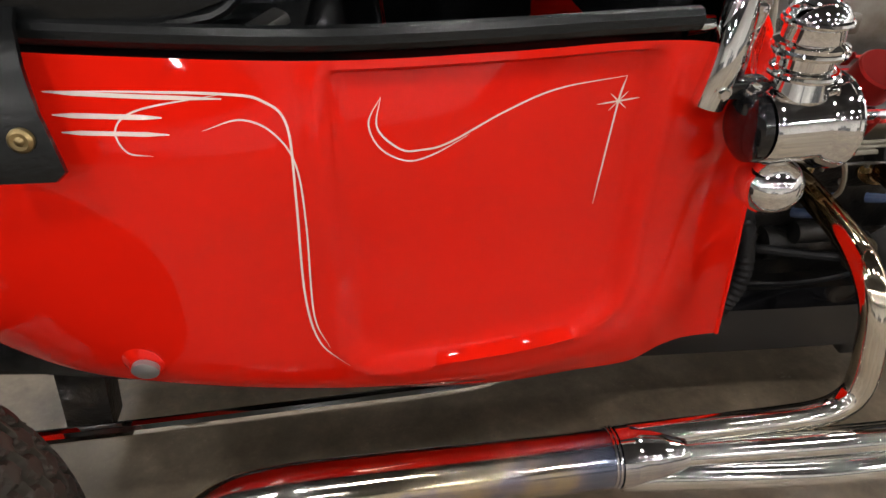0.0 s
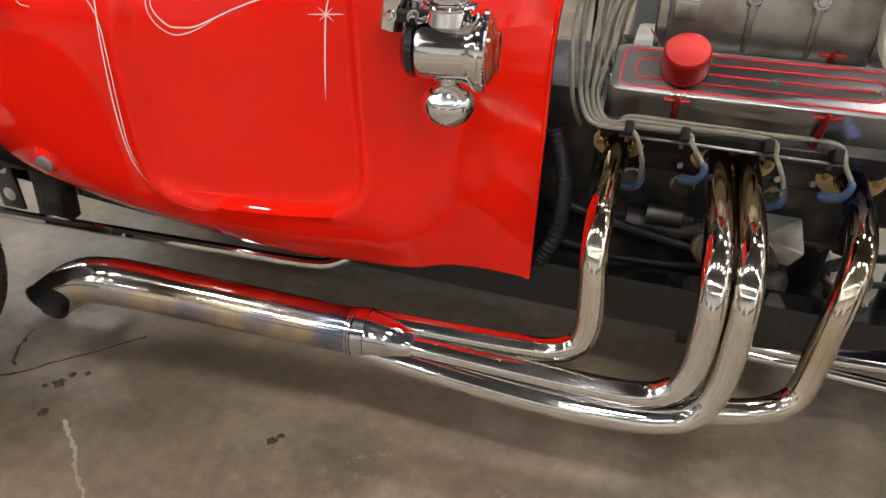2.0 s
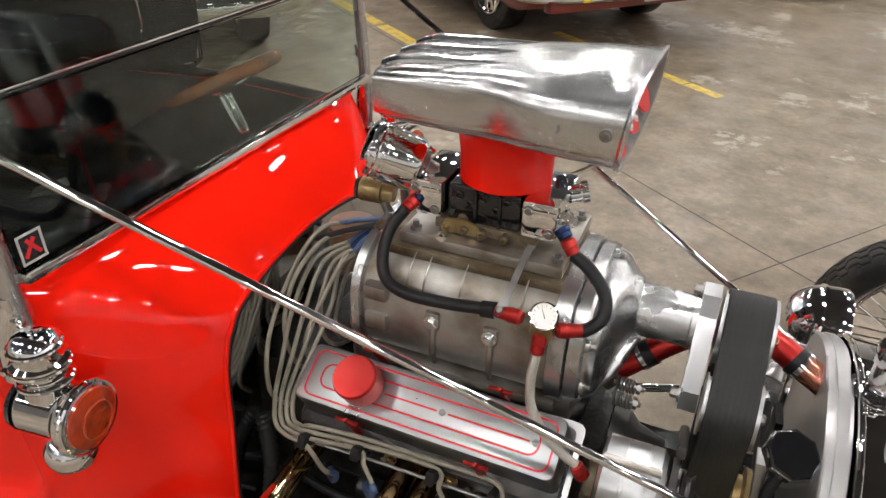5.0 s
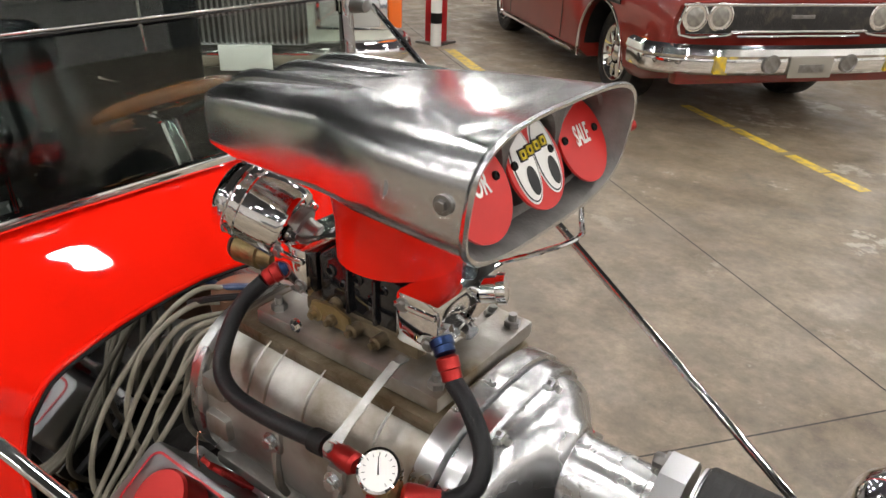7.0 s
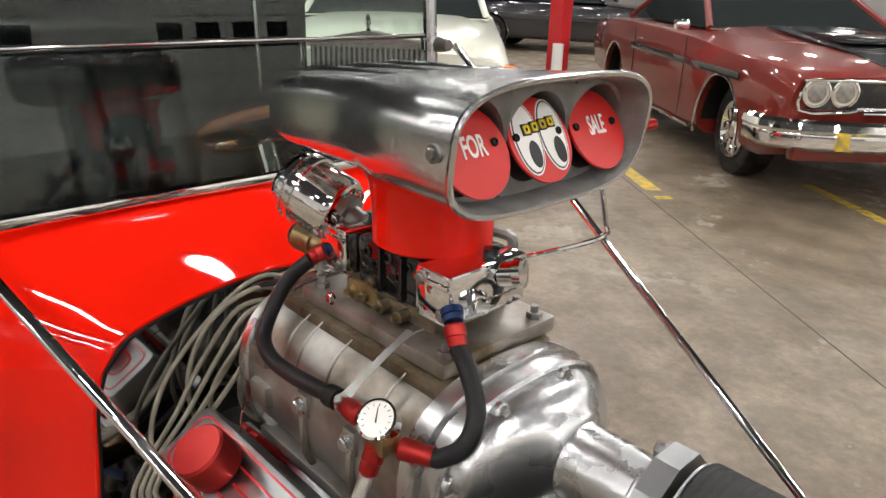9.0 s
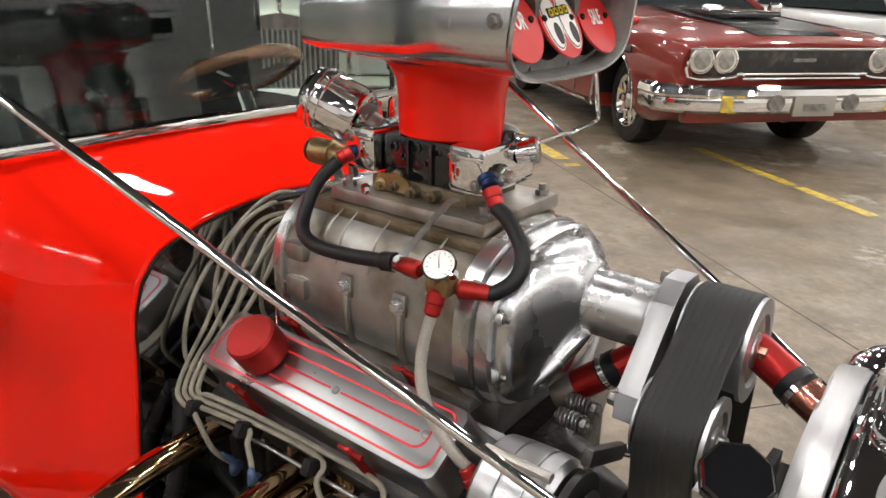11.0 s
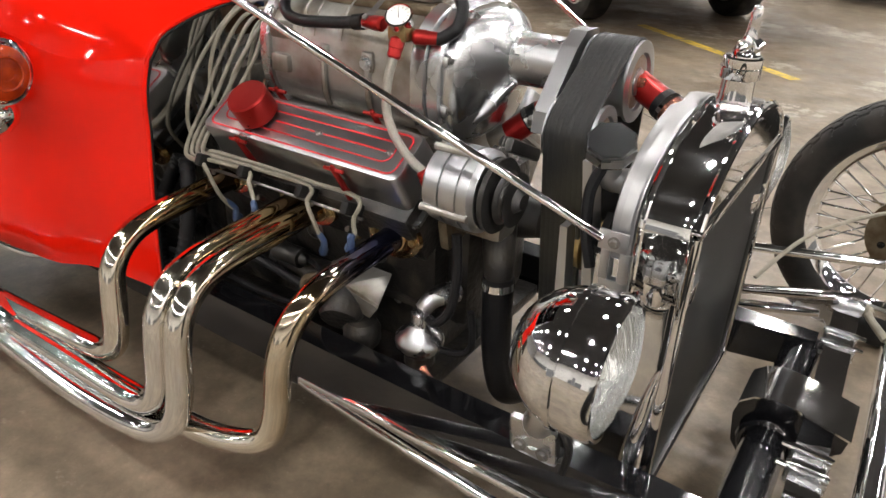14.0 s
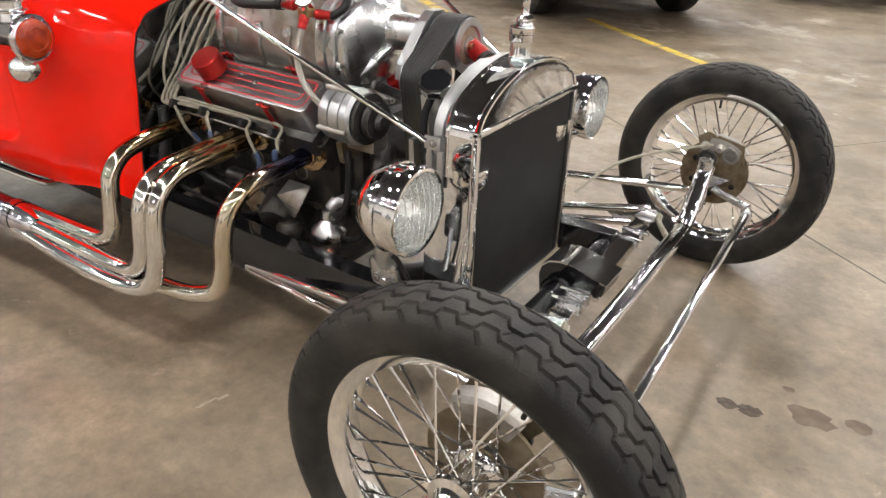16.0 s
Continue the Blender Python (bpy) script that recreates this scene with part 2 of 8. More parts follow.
def heat_tint(name, near, mid):
    """Header chrome that turns gold and dark towards the hot end by the engine."""
    m = mat(name, (0.80, 0.775, 0.74), 0.085, 1.0, rvar=0.035, scale=6, bump=0.006, bscale=24)
    n, l = m.node_tree.nodes, m.node_tree.links
    g, sep, no, add, r = n.new("ShaderNodeNewGeometry"), n.new("ShaderNodeSeparateXYZ"), n.new("ShaderNodeTexNoise"), n.new("ShaderNodeMath"), n.new("ShaderNodeValToRGB")
    l.new(g.outputs["Position"], sep.inputs["Vector"])
    no.inputs["Scale"].default_value = 14
    l.new(g.outputs["Position"], no.inputs["Vector"])
    add.operation = "MULTIPLY_ADD"
    add.inputs[1].default_value, add.inputs[2].default_value = 0.10, 0.55
    l.new(no.outputs["Fac"], add.inputs[0])
    add2 = n.new("ShaderNodeMath")
    add2.operation = "ADD"
    l.new(add.outputs[0], add2.inputs[0])
    l.new(sep.outputs["Y"], add2.inputs[1])
    for pos, col in ((0.0, (0.80, 0.79, 0.77)), (0.08, (0.75, 0.69, 0.58)), (0.17, (0.60, 0.47, 0.29)), (0.25, mid), (0.33, near)):
        e = r.color_ramp.elements.new(pos) if pos not in (0.0,) else r.color_ramp.elements[0]
        e.color = (*col, 1)
    r.color_ramp.elements[-1].color = (*near, 1)
    l.new(add2.outputs[0], r.inputs["Fac"])
    l.new(r.outputs["Color"], n["Principled BSDF"].inputs["Base Color"])
    return m


MEGA = mat("blued_megaphone_chrome", (0.50, 0.48, 0.46), 0.12, 1.0, color2=(0.24, 0.27, 0.38), scale=5, rvar=0.09, bump=0.012, bscale=24, mix=(0.40, 0.66), detail=8)
for node in MEGA.node_tree.nodes:
    if node.bl_idname == "ShaderNodeValToRGB":
        stop = node.color_ramp.elements.new(0.52)
        stop.color = (0.70, 0.58, 0.40, 1)
        stop = node.color_ramp.elements.new(0.58)
        stop.color = (0.42, 0.38, 0.46, 1)
HOTPIPE = heat_tint("heat_tinted_chrome", (0.24, 0.16, 0.09), (0.42, 0.29, 0.14))
BLUEPIPE = heat_tint("heat_blued_header", (0.08, 0.09, 0.20), (0.20, 0.17, 0.19))
CONC = concrete()

# ---- mesh tools ----
ORIGIN = {}


def V(*p):
    return Vector(p)


def thing(name, label, category, at=(0, 0, 0), group="", kind="", yaw=0.0):
    ob = new(name)
    ob.matrix_basis = pose(*at, 0, 0, yaw)
    ob.empty_display_size = 0.1
    ORIGIN[ob.name] = Vector((0, 0, 0))
    return tagged(ob, label, category, group, kind)


def part(name, bm, material, parent=None, label="", sharp=35, smooth=True):
    """One mesh under a thing or a part; its origin goes to its middle."""
    me = bpy.data.meshes.new(name)
    if not isinstance(bm, bmesh.types.BMesh):
        bm = bm.bm
    bmesh.ops.recalc_face_normals(bm, faces=bm.faces)
    lo = Vector([min(v.co[i] for v in bm.verts) for i in range(3)])
    hi = Vector([max(v.co[i] for v in bm.verts) for i in range(3)])
    c = (lo + hi) / 2
    for v in bm.verts:
        v.co -= c
    bm.to_mesh(me)
    bm.free()
    if smooth:
        me.shade_smooth()
        me.set_sharp_from_angle(angle=radians(sharp))
    me.materials.append(material)
    ob = new(name, me)
    if parent is not None:
        ob.parent = parent
        ob.location = c - ORIGIN[parent.name]
    else:
        ob.location = c
    ORIGIN[ob.name] = c
    if label:
        ob["label"] = label
    return ob


class Shape:
    """Collects simple solids into one bmesh."""

    def __init__(self):
        self.bm = bmesh.new()

    def mesh(self, verts, faces):
        vs = [self.bm.verts.new(v) for v in verts]
        for f in faces:
            try:
                self.bm.faces.new([vs[i] for i in f])
            except ValueError:
                pass
        return self

    def rings(self, rings, closed=True, cap0=True, cap1=True, loop=False):
        """Skins a row of rings of equally many points."""
        n = len(rings[0])
        verts = [p for r in rings for p in r]
        faces = []
        m = len(rings)
        for i in range(m if loop else m - 1):
            a, b = i * n, ((i + 1) % m) * n
            for j in range(n if closed else n - 1):
                k = (j + 1) % n
                faces.append((a + j, a + k, b + k, b + j))
        if cap0 and not loop:
            faces.append(tuple(range(n)))
        if cap1 and not loop:
            faces.append(tuple((m - 1) * n + j for j in range(n)))
        return self.mesh(verts, faces)

    def lathe(self, at, axis, profile, seg=24, cap=True):
        """profile: (along the axis, radius)."""
        at, w = Vector(at), Vector(axis).normalized()
        u = w.orthogonal().normalized()
        v = w.cross(u)
        rings = [[at + w * h + (u * math.cos(2 * math.pi * k / seg) + v * math.sin(2 * math.pi * k / seg)) * max(r, 1e-5) for k in range(seg)] for h, r in profile]
        return self.rings(rings, cap0=cap, cap1=cap)

    def rod(self, a, b, r, r2=None, seg=12):
        a, b = Vector(a), Vector(b)
        return self.lathe(a, b - a, [(0, r), ((b - a).length, r if r2 is None else r2)], seg)

    def tube(self, path, r, seg=10, smooth=6, ends=True, ridge=0.0):
        """A tube through the points; r: one radius or one for each point."""
        pts = [Vector(p) for p in path]
        rs = list(r) if isinstance(r, (list, tuple)) else [r] * len(pts)
        if smooth > 1 and len(pts) > 2:
            fine, fr = [], []
            for i in range(len(pts) - 1):
                p0, p1, p2, p3 = pts[max(i - 1, 0)], pts[i], pts[i + 1], pts[min(i + 2, len(pts) - 1)]
                for s in range(smooth):
                    t = s / smooth
                    fine.append(0.5 * (2 * p1 + (p2 - p0) * t + (2 * p0 - 5 * p1 + 4 * p2 - p3) * t * t + (3 * p1 - p0 - 3 * p2 + p3) * t ** 3))
                    fr.append(rs[i] + (rs[i + 1] - rs[i]) * t)
            pts, rs = fine + [pts[-1]], fr + [rs[-1]]
        rings = []
        u = None
        for i, p in enumerate(pts):
            w = (pts[min(i + 1, len(pts) - 1)] - pts[max(i - 1, 0)]).normalized()
            u = w.orthogonal() if u is None else u - w * u.dot(w)
            u.normalize()
            v = w.cross(u)
            rad = rs[i] * (1 + (ridge if i % 2 else -ridge))
            rings.append([p + (u * math.cos(2 * math.pi * k / seg) + v * math.sin(2 * math.pi * k / seg)) * rad for k in range(seg)])
        return self.rings(rings, cap0=ends, cap1=ends)

    def box(self, c, size, bevel=0.0, turn=None, seg=2):
        b = bmesh.new()
        bmesh.ops.create_cube(b, size=1)
        for v in b.verts:
            v.co = Vector((v.co.x * size[0], v.co.y * size[1], v.co.z * size[2]))
        if bevel:
            bmesh.ops.bevel(b, geom=list(b.edges), offset=bevel, segments=seg, profile=0.6, affect="EDGES")
        m = Matrix.Translation(c) @ (turn.to_4x4() if turn is not None else Matrix.Identity(4))
        self.mesh([m @ v.co for v in b.verts], [[v.index for v in f.verts] for f in b.faces])
        b.free()
        return self

    def prism(self, outline, a, b):
        """A closed outline swept from its place shifted by a to that shifted by b."""
        a, b = Vector(a), Vector(b)
        return self.rings([[Vector(p) + a for p in outline], [Vector(p) + b for p in outline]])

    def torus(self, at, axis, R, r, seg=48, ring=10, squash=1.0):
        at, w = Vector(at), Vector(axis).normalized()
        u = w.orthogonal().normalized()
        v = w.cross(u)
        rings = []
        for i in range(seg):
            a = 2 * math.pi * i / seg
            d = u * math.cos(a) + v * math.sin(a)
            rings.append([at + d * (R + r * math.cos(2 * math.pi * k / ring)) + w * r * squash * math.sin(2 * math.pi * k / ring) for k in range(ring)])
        return self.rings(rings, loop=True)


def turned(x=0, y=0, z=0):
    return Euler((radians(x), radians(y), radians(z))).to_matrix()


def bolt(at, axis, r=0.006, h=0.006):
    s = Shape()
    s.lathe(at, axis, [(-0.002, r * 1.5), (0.0015, r * 1.5)], 12)
    s.lathe(Vector(at) + Vector(axis).normalized() * 0.0015, axis, [(0, r), (h * 0.8, r), (h, r * 0.8)], 6)
    return s


def lerp(a, b, t):
    return a + (b - a) * t


def spline(keys, x):
    """Smooth value at x of keys (x, value, value ...)."""
    if x <= keys[0][0]:
        return list(keys[0][1:])
    for i in range(len(keys) - 1):
        if x <= keys[i + 1][0]:
            p1, p2 = keys[i], keys[i + 1]
            p0, p3 = keys[max(i - 1, 0)], keys[min(i + 2, len(keys) - 1)]
            t = (x - p1[0]) / (p2[0] - p1[0])
            out = []
            for j in range(1, len(p1)):
                h = p2[0] - p1[0]
                m1 = (p2[j] - p0[j]) / max(p2[0] - p0[0], 1e-6) * h
                m2 = (p3[j] - p1[j]) / max(p3[0] - p1[0], 1e-6) * h
                out.append((2 * t ** 3 - 3 * t * t + 1) * p1[j] + (t ** 3 - 2 * t * t + t) * m1 + (-2 * t ** 3 + 3 * t * t) * p2[j] + (t ** 3 - t * t) * m2)
            return out
    return list(keys[-1][1:])

# ---- the hall ----
floor = tagged(part("floor", Shape().box((-2, 2.6, -0.05), (30, 31, 0.1)), CONC, None), "worn brown-grey polished concrete floor with stains", "floor", kind="structure")
ceiling = tagged(part("ceiling", Shape().box((-2, 2.6, 4.66), (30, 31, 0.1)), CEIL, None), "plain dark grey hall ceiling", "ceiling", kind="structure")
SOUTH = -12.0
# One white paint; dimness is put into the north and west wall colour.
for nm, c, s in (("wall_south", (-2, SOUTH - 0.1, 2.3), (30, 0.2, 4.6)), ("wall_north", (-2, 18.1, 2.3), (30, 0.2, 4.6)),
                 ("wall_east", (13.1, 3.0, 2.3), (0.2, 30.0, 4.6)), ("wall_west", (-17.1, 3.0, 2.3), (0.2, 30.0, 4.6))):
    tagged(part(nm, Shape().box(c, s), WALLW if nm == "wall_south" else WALLE if nm == "wall_east" else WALLD, None), "white painted hall wall, its brightness toned per side", "wall", kind="structure")


def hall_door(x, w, h, steps):
    d = tagged(part("door_1", Shape().box((x, SOUTH + 0.04, h / 2), (w, 0.06, h), 0.004), WHITE if steps else DOORG, None),
               "white sectional roller door" if steps else "grey steel side door", "door", kind="structure")
    for k in range(1, steps):
        part("panel_seam", Shape().box((x, SOUTH + 0.075, h * k / steps), (w - 0.02, 0.012, 0.03), 0.003), DOORG, d)
    return d


hall_door(-5.2, 3.4, 3.4, 6)
hall_door(2.6, 3.4, 3.4, 6)
hall_door(-1.9, 1.0, 2.1, 0)
for x0, x1 in ((-17, -6.95), (-3.45, -2.45), (-1.35, 0.85), (4.35, 13)):
    tagged(part("wainscot", Shape().box(((x0 + x1) / 2, SOUTH + 0.02, 0.6), (x1 - x0, 0.03, 1.2)), WALLG, None), "dark grey painted lower wall band", "wall band", kind="structure")

tagged(part("wainscot", Shape().box((12.985, 3.0, 0.65), (0.03, 29.9, 1.3)), WALLG, None), "dark grey painted lower wall band", "wall band", kind="structure")
for k, yy in enumerate((1.5, 6.6, 11.7)):
    d = tagged(part("door_2", Shape().box((12.95, yy, 1.75), (0.08, 3.6, 3.5), 0.004), WHITE, None), "white sectional roller door with panes", "door", kind="structure")
    for q in range(1, 6):
        part("panel_seam", Shape().box((12.905, yy, 0.583 * q), (0.012, 3.58, 0.03), 0.003), DOORG, d)
    for q in range(4):
        part("door_pane", Shape().box((12.903, yy - 1.2 + 0.8 * q, 2.04), (0.012, 0.5, 0.32), 0.003), DARKGLASS, d, "small dark door pane")

lamp0 = thing("ceiling_lamp", "round high-bay lamp with glowing diffuser", "lamp", (0, 0, 4.4), "high-bay lamps under the ceiling")
part("housing", Shape().lathe((0, 0, 0.03), (0, 0, 1), [(0, 0.19), (0.02, 0.20), (0.06, 0.18), (0.14, 0.10), (0.18, 0.0)], 28), HOUS, lamp0)
part("hook", Shape().rod((0, 0, 0.2), (0, 0, 0.22), 0.02), HOUS, lamp0)
part("diffuser", Shape().lathe((0, 0, 0.0), (0, 0, 1), [(0, 0.0), (0.006, 0.08), (0.016, 0.135), (0.03, 0.16)], 28), TUBE, lamp0)
first = True
# The column at x 12.2 is an extra one, added to brighten the east wall.
for yy in (-8.7, -5.5, -2.3, 0.9, 4.1, 7.3, 10.5, 13.7):
    for xx in (-11.5, -9.1, -6.7, -4.3, -1.9, 0.5, 2.9, 5.3, 7.7, 10.1, 12.2):
        if first:
            lamp0.location = (xx, yy, 4.38)
            first = False
        else:
            copy_thing(lamp0, pose(xx, yy, 4.38))

# ---- the hot rod ----
car = thing("hot_rod", "red open roadster hot rod with exposed chromed blower engine", "car")

SIDE = [  # x, then (y, z) from the sill up to the rail
    (-1.36, -0.10, 0.60, -0.12, 0.66, -0.12, 0.70, -0.10, 0.78, -0.08, 0.84),
    (-1.30, -0.26, 0.54, -0.32, 0.60, -0.34, 0.68, -0.32, 0.78, -0.28, 0.84),
    (-1.15, -0.40, 0.455, -0.47, 0.53, -0.50, 0.63, -0.475, 0.76, -0.43, 0.84),
    (-1.00, -0.455, 0.385, -0.525, 0.46, -0.545, 0.60, -0.525, 0.75, -0.475, 0.850),
    (-0.85, -0.475, 0.350, -0.553, 0.44, -0.567, 0.60, -0.556, 0.75, -0.512, 0.850),
    (-0.60, -0.485, 0.325, -0.565, 0.42, -0.580, 0.60, -0.577, 0.75, -0.552, 0.850),
    (-0.40, -0.480, 0.308, -0.540, 0.41, -0.552, 0.60, -0.555, 0.75, -0.540, 0.850),
    (-0.25, -0.458, 0.302, -0.505, 0.41, -0.515, 0.60, -0.522, 0.75, -0.520, 0.850),
    (-0.16, -0.445, 0.302, -0.480, 0.42, -0.490, 0.62, -0.502, 0.76, -0.508, 0.84),
    (-0.10, -0.415, 0.302, -0.440, 0.42, -0.452, 0.60, -0.470, 0.72, -0.466, 0.80),
    (-0.04, -0.378, 0.282, -0.388, 0.42, -0.392, 0.58, -0.402, 0.68, -0.392, 0.75),
    (0.04, -0.343, 0.255, -0.330, 0.42, -0.312, 0.58, -0.303, 0.68, -0.285, 0.74),
]
TOP = [  # x, then (y, z) from the shoulder to the middle
    (-0.16, -0.508, 0.84, -0.497, 0.895, -0.44, 0.918, -0.30, 0.925, -0.15, 0.927, 0.0, 0.928),
    (-0.10, -0.466, 0.80, -0.435, 0.865, -0.38, 0.895, -0.27, 0.910, -0.14, 0.917, 0.0, 0.920),
    (-0.04, -0.392, 0.75, -0.365, 0.81, -0.31, 0.85, -0.22, 0.870, -0.11, 0.880, 0.0, 0.885),
    (0.04, -0.285, 0.74, -0.25, 0.78, -0.20, 0.80, -0.14, 0.815, -0.07, 0.825, 0.0, 0.830),
]


def smooth_step(a, b, x):
    t = min(max((x - a) / (b - a), 0), 1)
    return t * t * (3 - 2 * t)


def door_inset(x, z):
    """How far the door panel is pressed in."""
    cx, cz, hx, hz, r = -0.413, 0.75, 0.188, 0.312, 0.07
    qx, qz = abs(x - cx) - hx + r, abs(z - cz) - hz + r
    d = math.hypot(max(qx, 0), max(qz, 0)) + min(max(qx, qz), 0) - r
    ridge = 0.0065 * math.exp(-((d - 0.010) / 0.0085) ** 2)
    return 0.017 * (1 - smooth_step(-0.018, 0.003, d)) - ridge


def profile(ctrl, n):
    pts = [(i, ctrl[2 * i], ctrl[2 * i + 1]) for i in range(len(ctrl) // 2)]
    return [spline(pts, (len(pts) - 1) * k / n) for k in range(n + 1)]


def side_row(x, nz=46):
    rows = profile(spline(SIDE, x), nz)
    out = []
    for y, z in rows:
        k = door_inset(x, z) if z < 0.835 else 0
        out.append(V(x, y + k, z))
    y0, z0 = rows[0]
    return [V(x, y0 + 0.05, z0 + 0.012), V(x, y0 + 0.02, z0 - 0.002)] + out


def body_shell():
    xs = [-1.36 + 1.40 * i / 150 for i in range(151)]
    s = Shape()
    for m in (1, -1):
        s.rings([[V(p.x, p.y * m, p.z) for p in side_row(x)] for x in xs], closed=False, cap0=False, cap1=False)
        tx = [-0.16 + 0.20 * i / 22 for i in range(23)]
        s.rings([[V(x, y * m, z) for y, z in profile(spline(TOP, x), 26)] for x in tx], closed=False, cap0=False, cap1=False)
    bmesh.ops.remove_doubles(s.bm, verts=s.bm.verts, dist=0.0015)
    return s


body = part("body", body_shell(), RED, car, "glossy bright red roadster tub with pressed door panel", sharp=60)
# rolled front edge of the cowl
edge = [V(0.04, y, z) for y, z in profile(SIDE[-1][1:], 20)] + [V(0.04, y, z) for y, z in profile(TOP[-1][1:], 20)][1:]
edge = edge + [V(p.x, -p.y, p.z) for p in reversed(edge[:-1])]
part("cowl_edge", Shape().tube(edge, 0.0045, 8, 1), RED, car)
part("cowl_trim", Shape().tube([p + V(0.002, 0.004 if p.y < 0 else -0.004, -0.006) for p in edge], 0.0035, 6, 1), MATTE, car)
fw = [p for p in edge]
part("firewall", Shape().prism([V(0.029, p.y * 0.985, p.z - 0.007) for p in edge], (0, 0, 0), (0.012, 0, 0)), FIREWALL, car, "mirror-polished firewall behind the engine", smooth=False)

# padded rail and interior
rail = []
for m in (1, -1):
    xs = [-0.19, -0.3, -0.45, -0.6, -0.75, -0.9, -1.0, -1.1, -1.2, -1.28, -1.34]
    rail.append([V(x, m * (spline(SIDE, x)[8] + 0.012), 0.868) for x in xs])
pad = rail[0] + list(reversed(rail[1]))
part("rail_pad", Shape().tube(pad, 0.0135, 10, 3), VINYL, car, "black vinyl padded cockpit rail")
for m in (1, -1):
    part("rail_ferrule", Shape().rod((-0.2, m * -0.494, 0.857), (-0.168, m * -0.494, 0.859), 0.012, 0.009), CHROME, car)
for m in (1, -1):
    rows = [[V(x, m * (spline(SIDE, x)[4] + 0.045), 0.40), V(x, m * (spline(SIDE, x)[8] + 0.030), 0.860)] for x in [-1.25, -1.1, -0.9, -0.7, -0.5, -0.3, -0.16]]
    part("door_trim", Shape().rings(rows, closed=False, cap0=False, cap1=False), VINYL, car)
part("cockpit_floor", Shape().box((-0.66, 0, 0.42), (1.15, 0.86, 0.03), 0.01), VINYL, car, "black carpeted cockpit floor")
part("rear_bulkhead", Shape().box((-1.2, 0, 0.66), (0.04, 0.8, 0.42), 0.01), VINYL, car)
for yc, w in ((-0.225, 0.40), (0.255, 0.46)):
    seat = part("seat", Shape().box((-0.86, yc, 0.585), (0.46, w, 0.19), 0.06, seg=4), VINYL, car, "black vinyl seat cushion")
    part("seat_roll", Shape().tube([(-0.66, yc - w * 0.42, 0.635), (-0.645, yc, 0.645), (-0.66, yc + w * 0.42, 0.635)], 0.045, 14, 5), VINYL, seat)
    for k in range(4):
        q = yc - w * 0.36 + w * 0.24 * k
        part("pleat", Shape().tube([(-0.70, q, 0.672), (-0.86, q, 0.680), (-1.02, q, 0.676)], 0.016, 8, 4), VINYL, seat)
part("console", Shape().box((-0.62, 0.02, 0.56), (0.50, 0.12, 0.18), 0.03, seg=3), VINYL, car)
front, rear_ = [], []
for i in range(15):
    t = i / 14
    row = []
    for k in range(91):
        y = -0.44 + 0.92 * k / 90
        row.append(V(-1.00 - 0.17 * t - 0.004 + 0.016 * abs(math.sin(math.pi * (y + 0.44) / 0.115)) ** 0.45 + 0.02 * math.sin(math.pi * t) - 0.05 * max(0, t - 0.9), y, 0.60 + 0.50 * t))
    front.append(row + [p + V(-0.10, 0, 0) for p in reversed(row)])
backrest = part("backrest", Shape().rings(front), VINYL, car, "black pleated vinyl seat back", sharp=30)
part("headrest_roll", Shape().tube([(-1.20, -0.43, 1.13), (-1.19, -0.40, 1.14), (-1.19, 0.02, 1.145), (-1.19, 0.44, 1.14), (-1.20, 0.47, 1.13)], [0.04, 0.062, 0.066, 0.062, 0.04], 16, 5), VINYL, backrest, "black padded top roll")
# raised soft top
soft = part("soft_top", Shape().box((-0.80, 0.02, 1.655), (1.30, 1.06, 0.03), 0.012), VINYL, car, "black raised canvas soft top")
for m, y0 in ((-1, -0.485), (1, 0.525)):
    rows = []
    for x, z0, bow in ((-0.655, 1.0, 0.0), (-0.68, 0.90, 0.006), (-0.78, 0.872, 0.010), (-0.95, 0.868, 0.004), (-1.12, 0.866, -0.01), (-1.30, 0.864, -0.05)):
        rows.append([V(x, y0 + m * (bow + 0.010 * math.sin(9 * q + x * 14)), z0 + (1.65 - z0) * q) for q in [i / 12 for i in range(13)]])
    back_ = [[p + V(0, -m * 0.006, 0) for p in reversed(r)] for r in rows]
    part("top_quarter", Shape().rings([r + q for r, q in zip(rows, back_)]), VINYL, soft, "black canvas side quarter")
    part("quarter_hem", Shape().tube([(-0.652, y0 - m * 0.003, 1.64), (-0.655, y0, 1.0), (-0.68, y0 + m * 0.006, 0.90), (-0.78, y0 + m * 0.010, 0.872), (-1.12, y0 - m * 0.01, 0.866)], 0.007, 8, 4), VINYL, soft)
part("rear_curtain", Shape().box((-1.31, 0.02, 1.26), (0.02, 0.96, 0.80), 0.006, turned(0, 4, 0)), VINYL, soft, "black canvas rear curtain")
part("top_bow", Shape().tube([(-0.18, -0.50, 1.60), (-0.18, -0.45, 1.64), (-0.18, 0.02, 1.645), (-0.18, 0.49, 1.64), (-0.18, 0.54, 1.60)], 0.012, 8, 4), BLACK, soft)
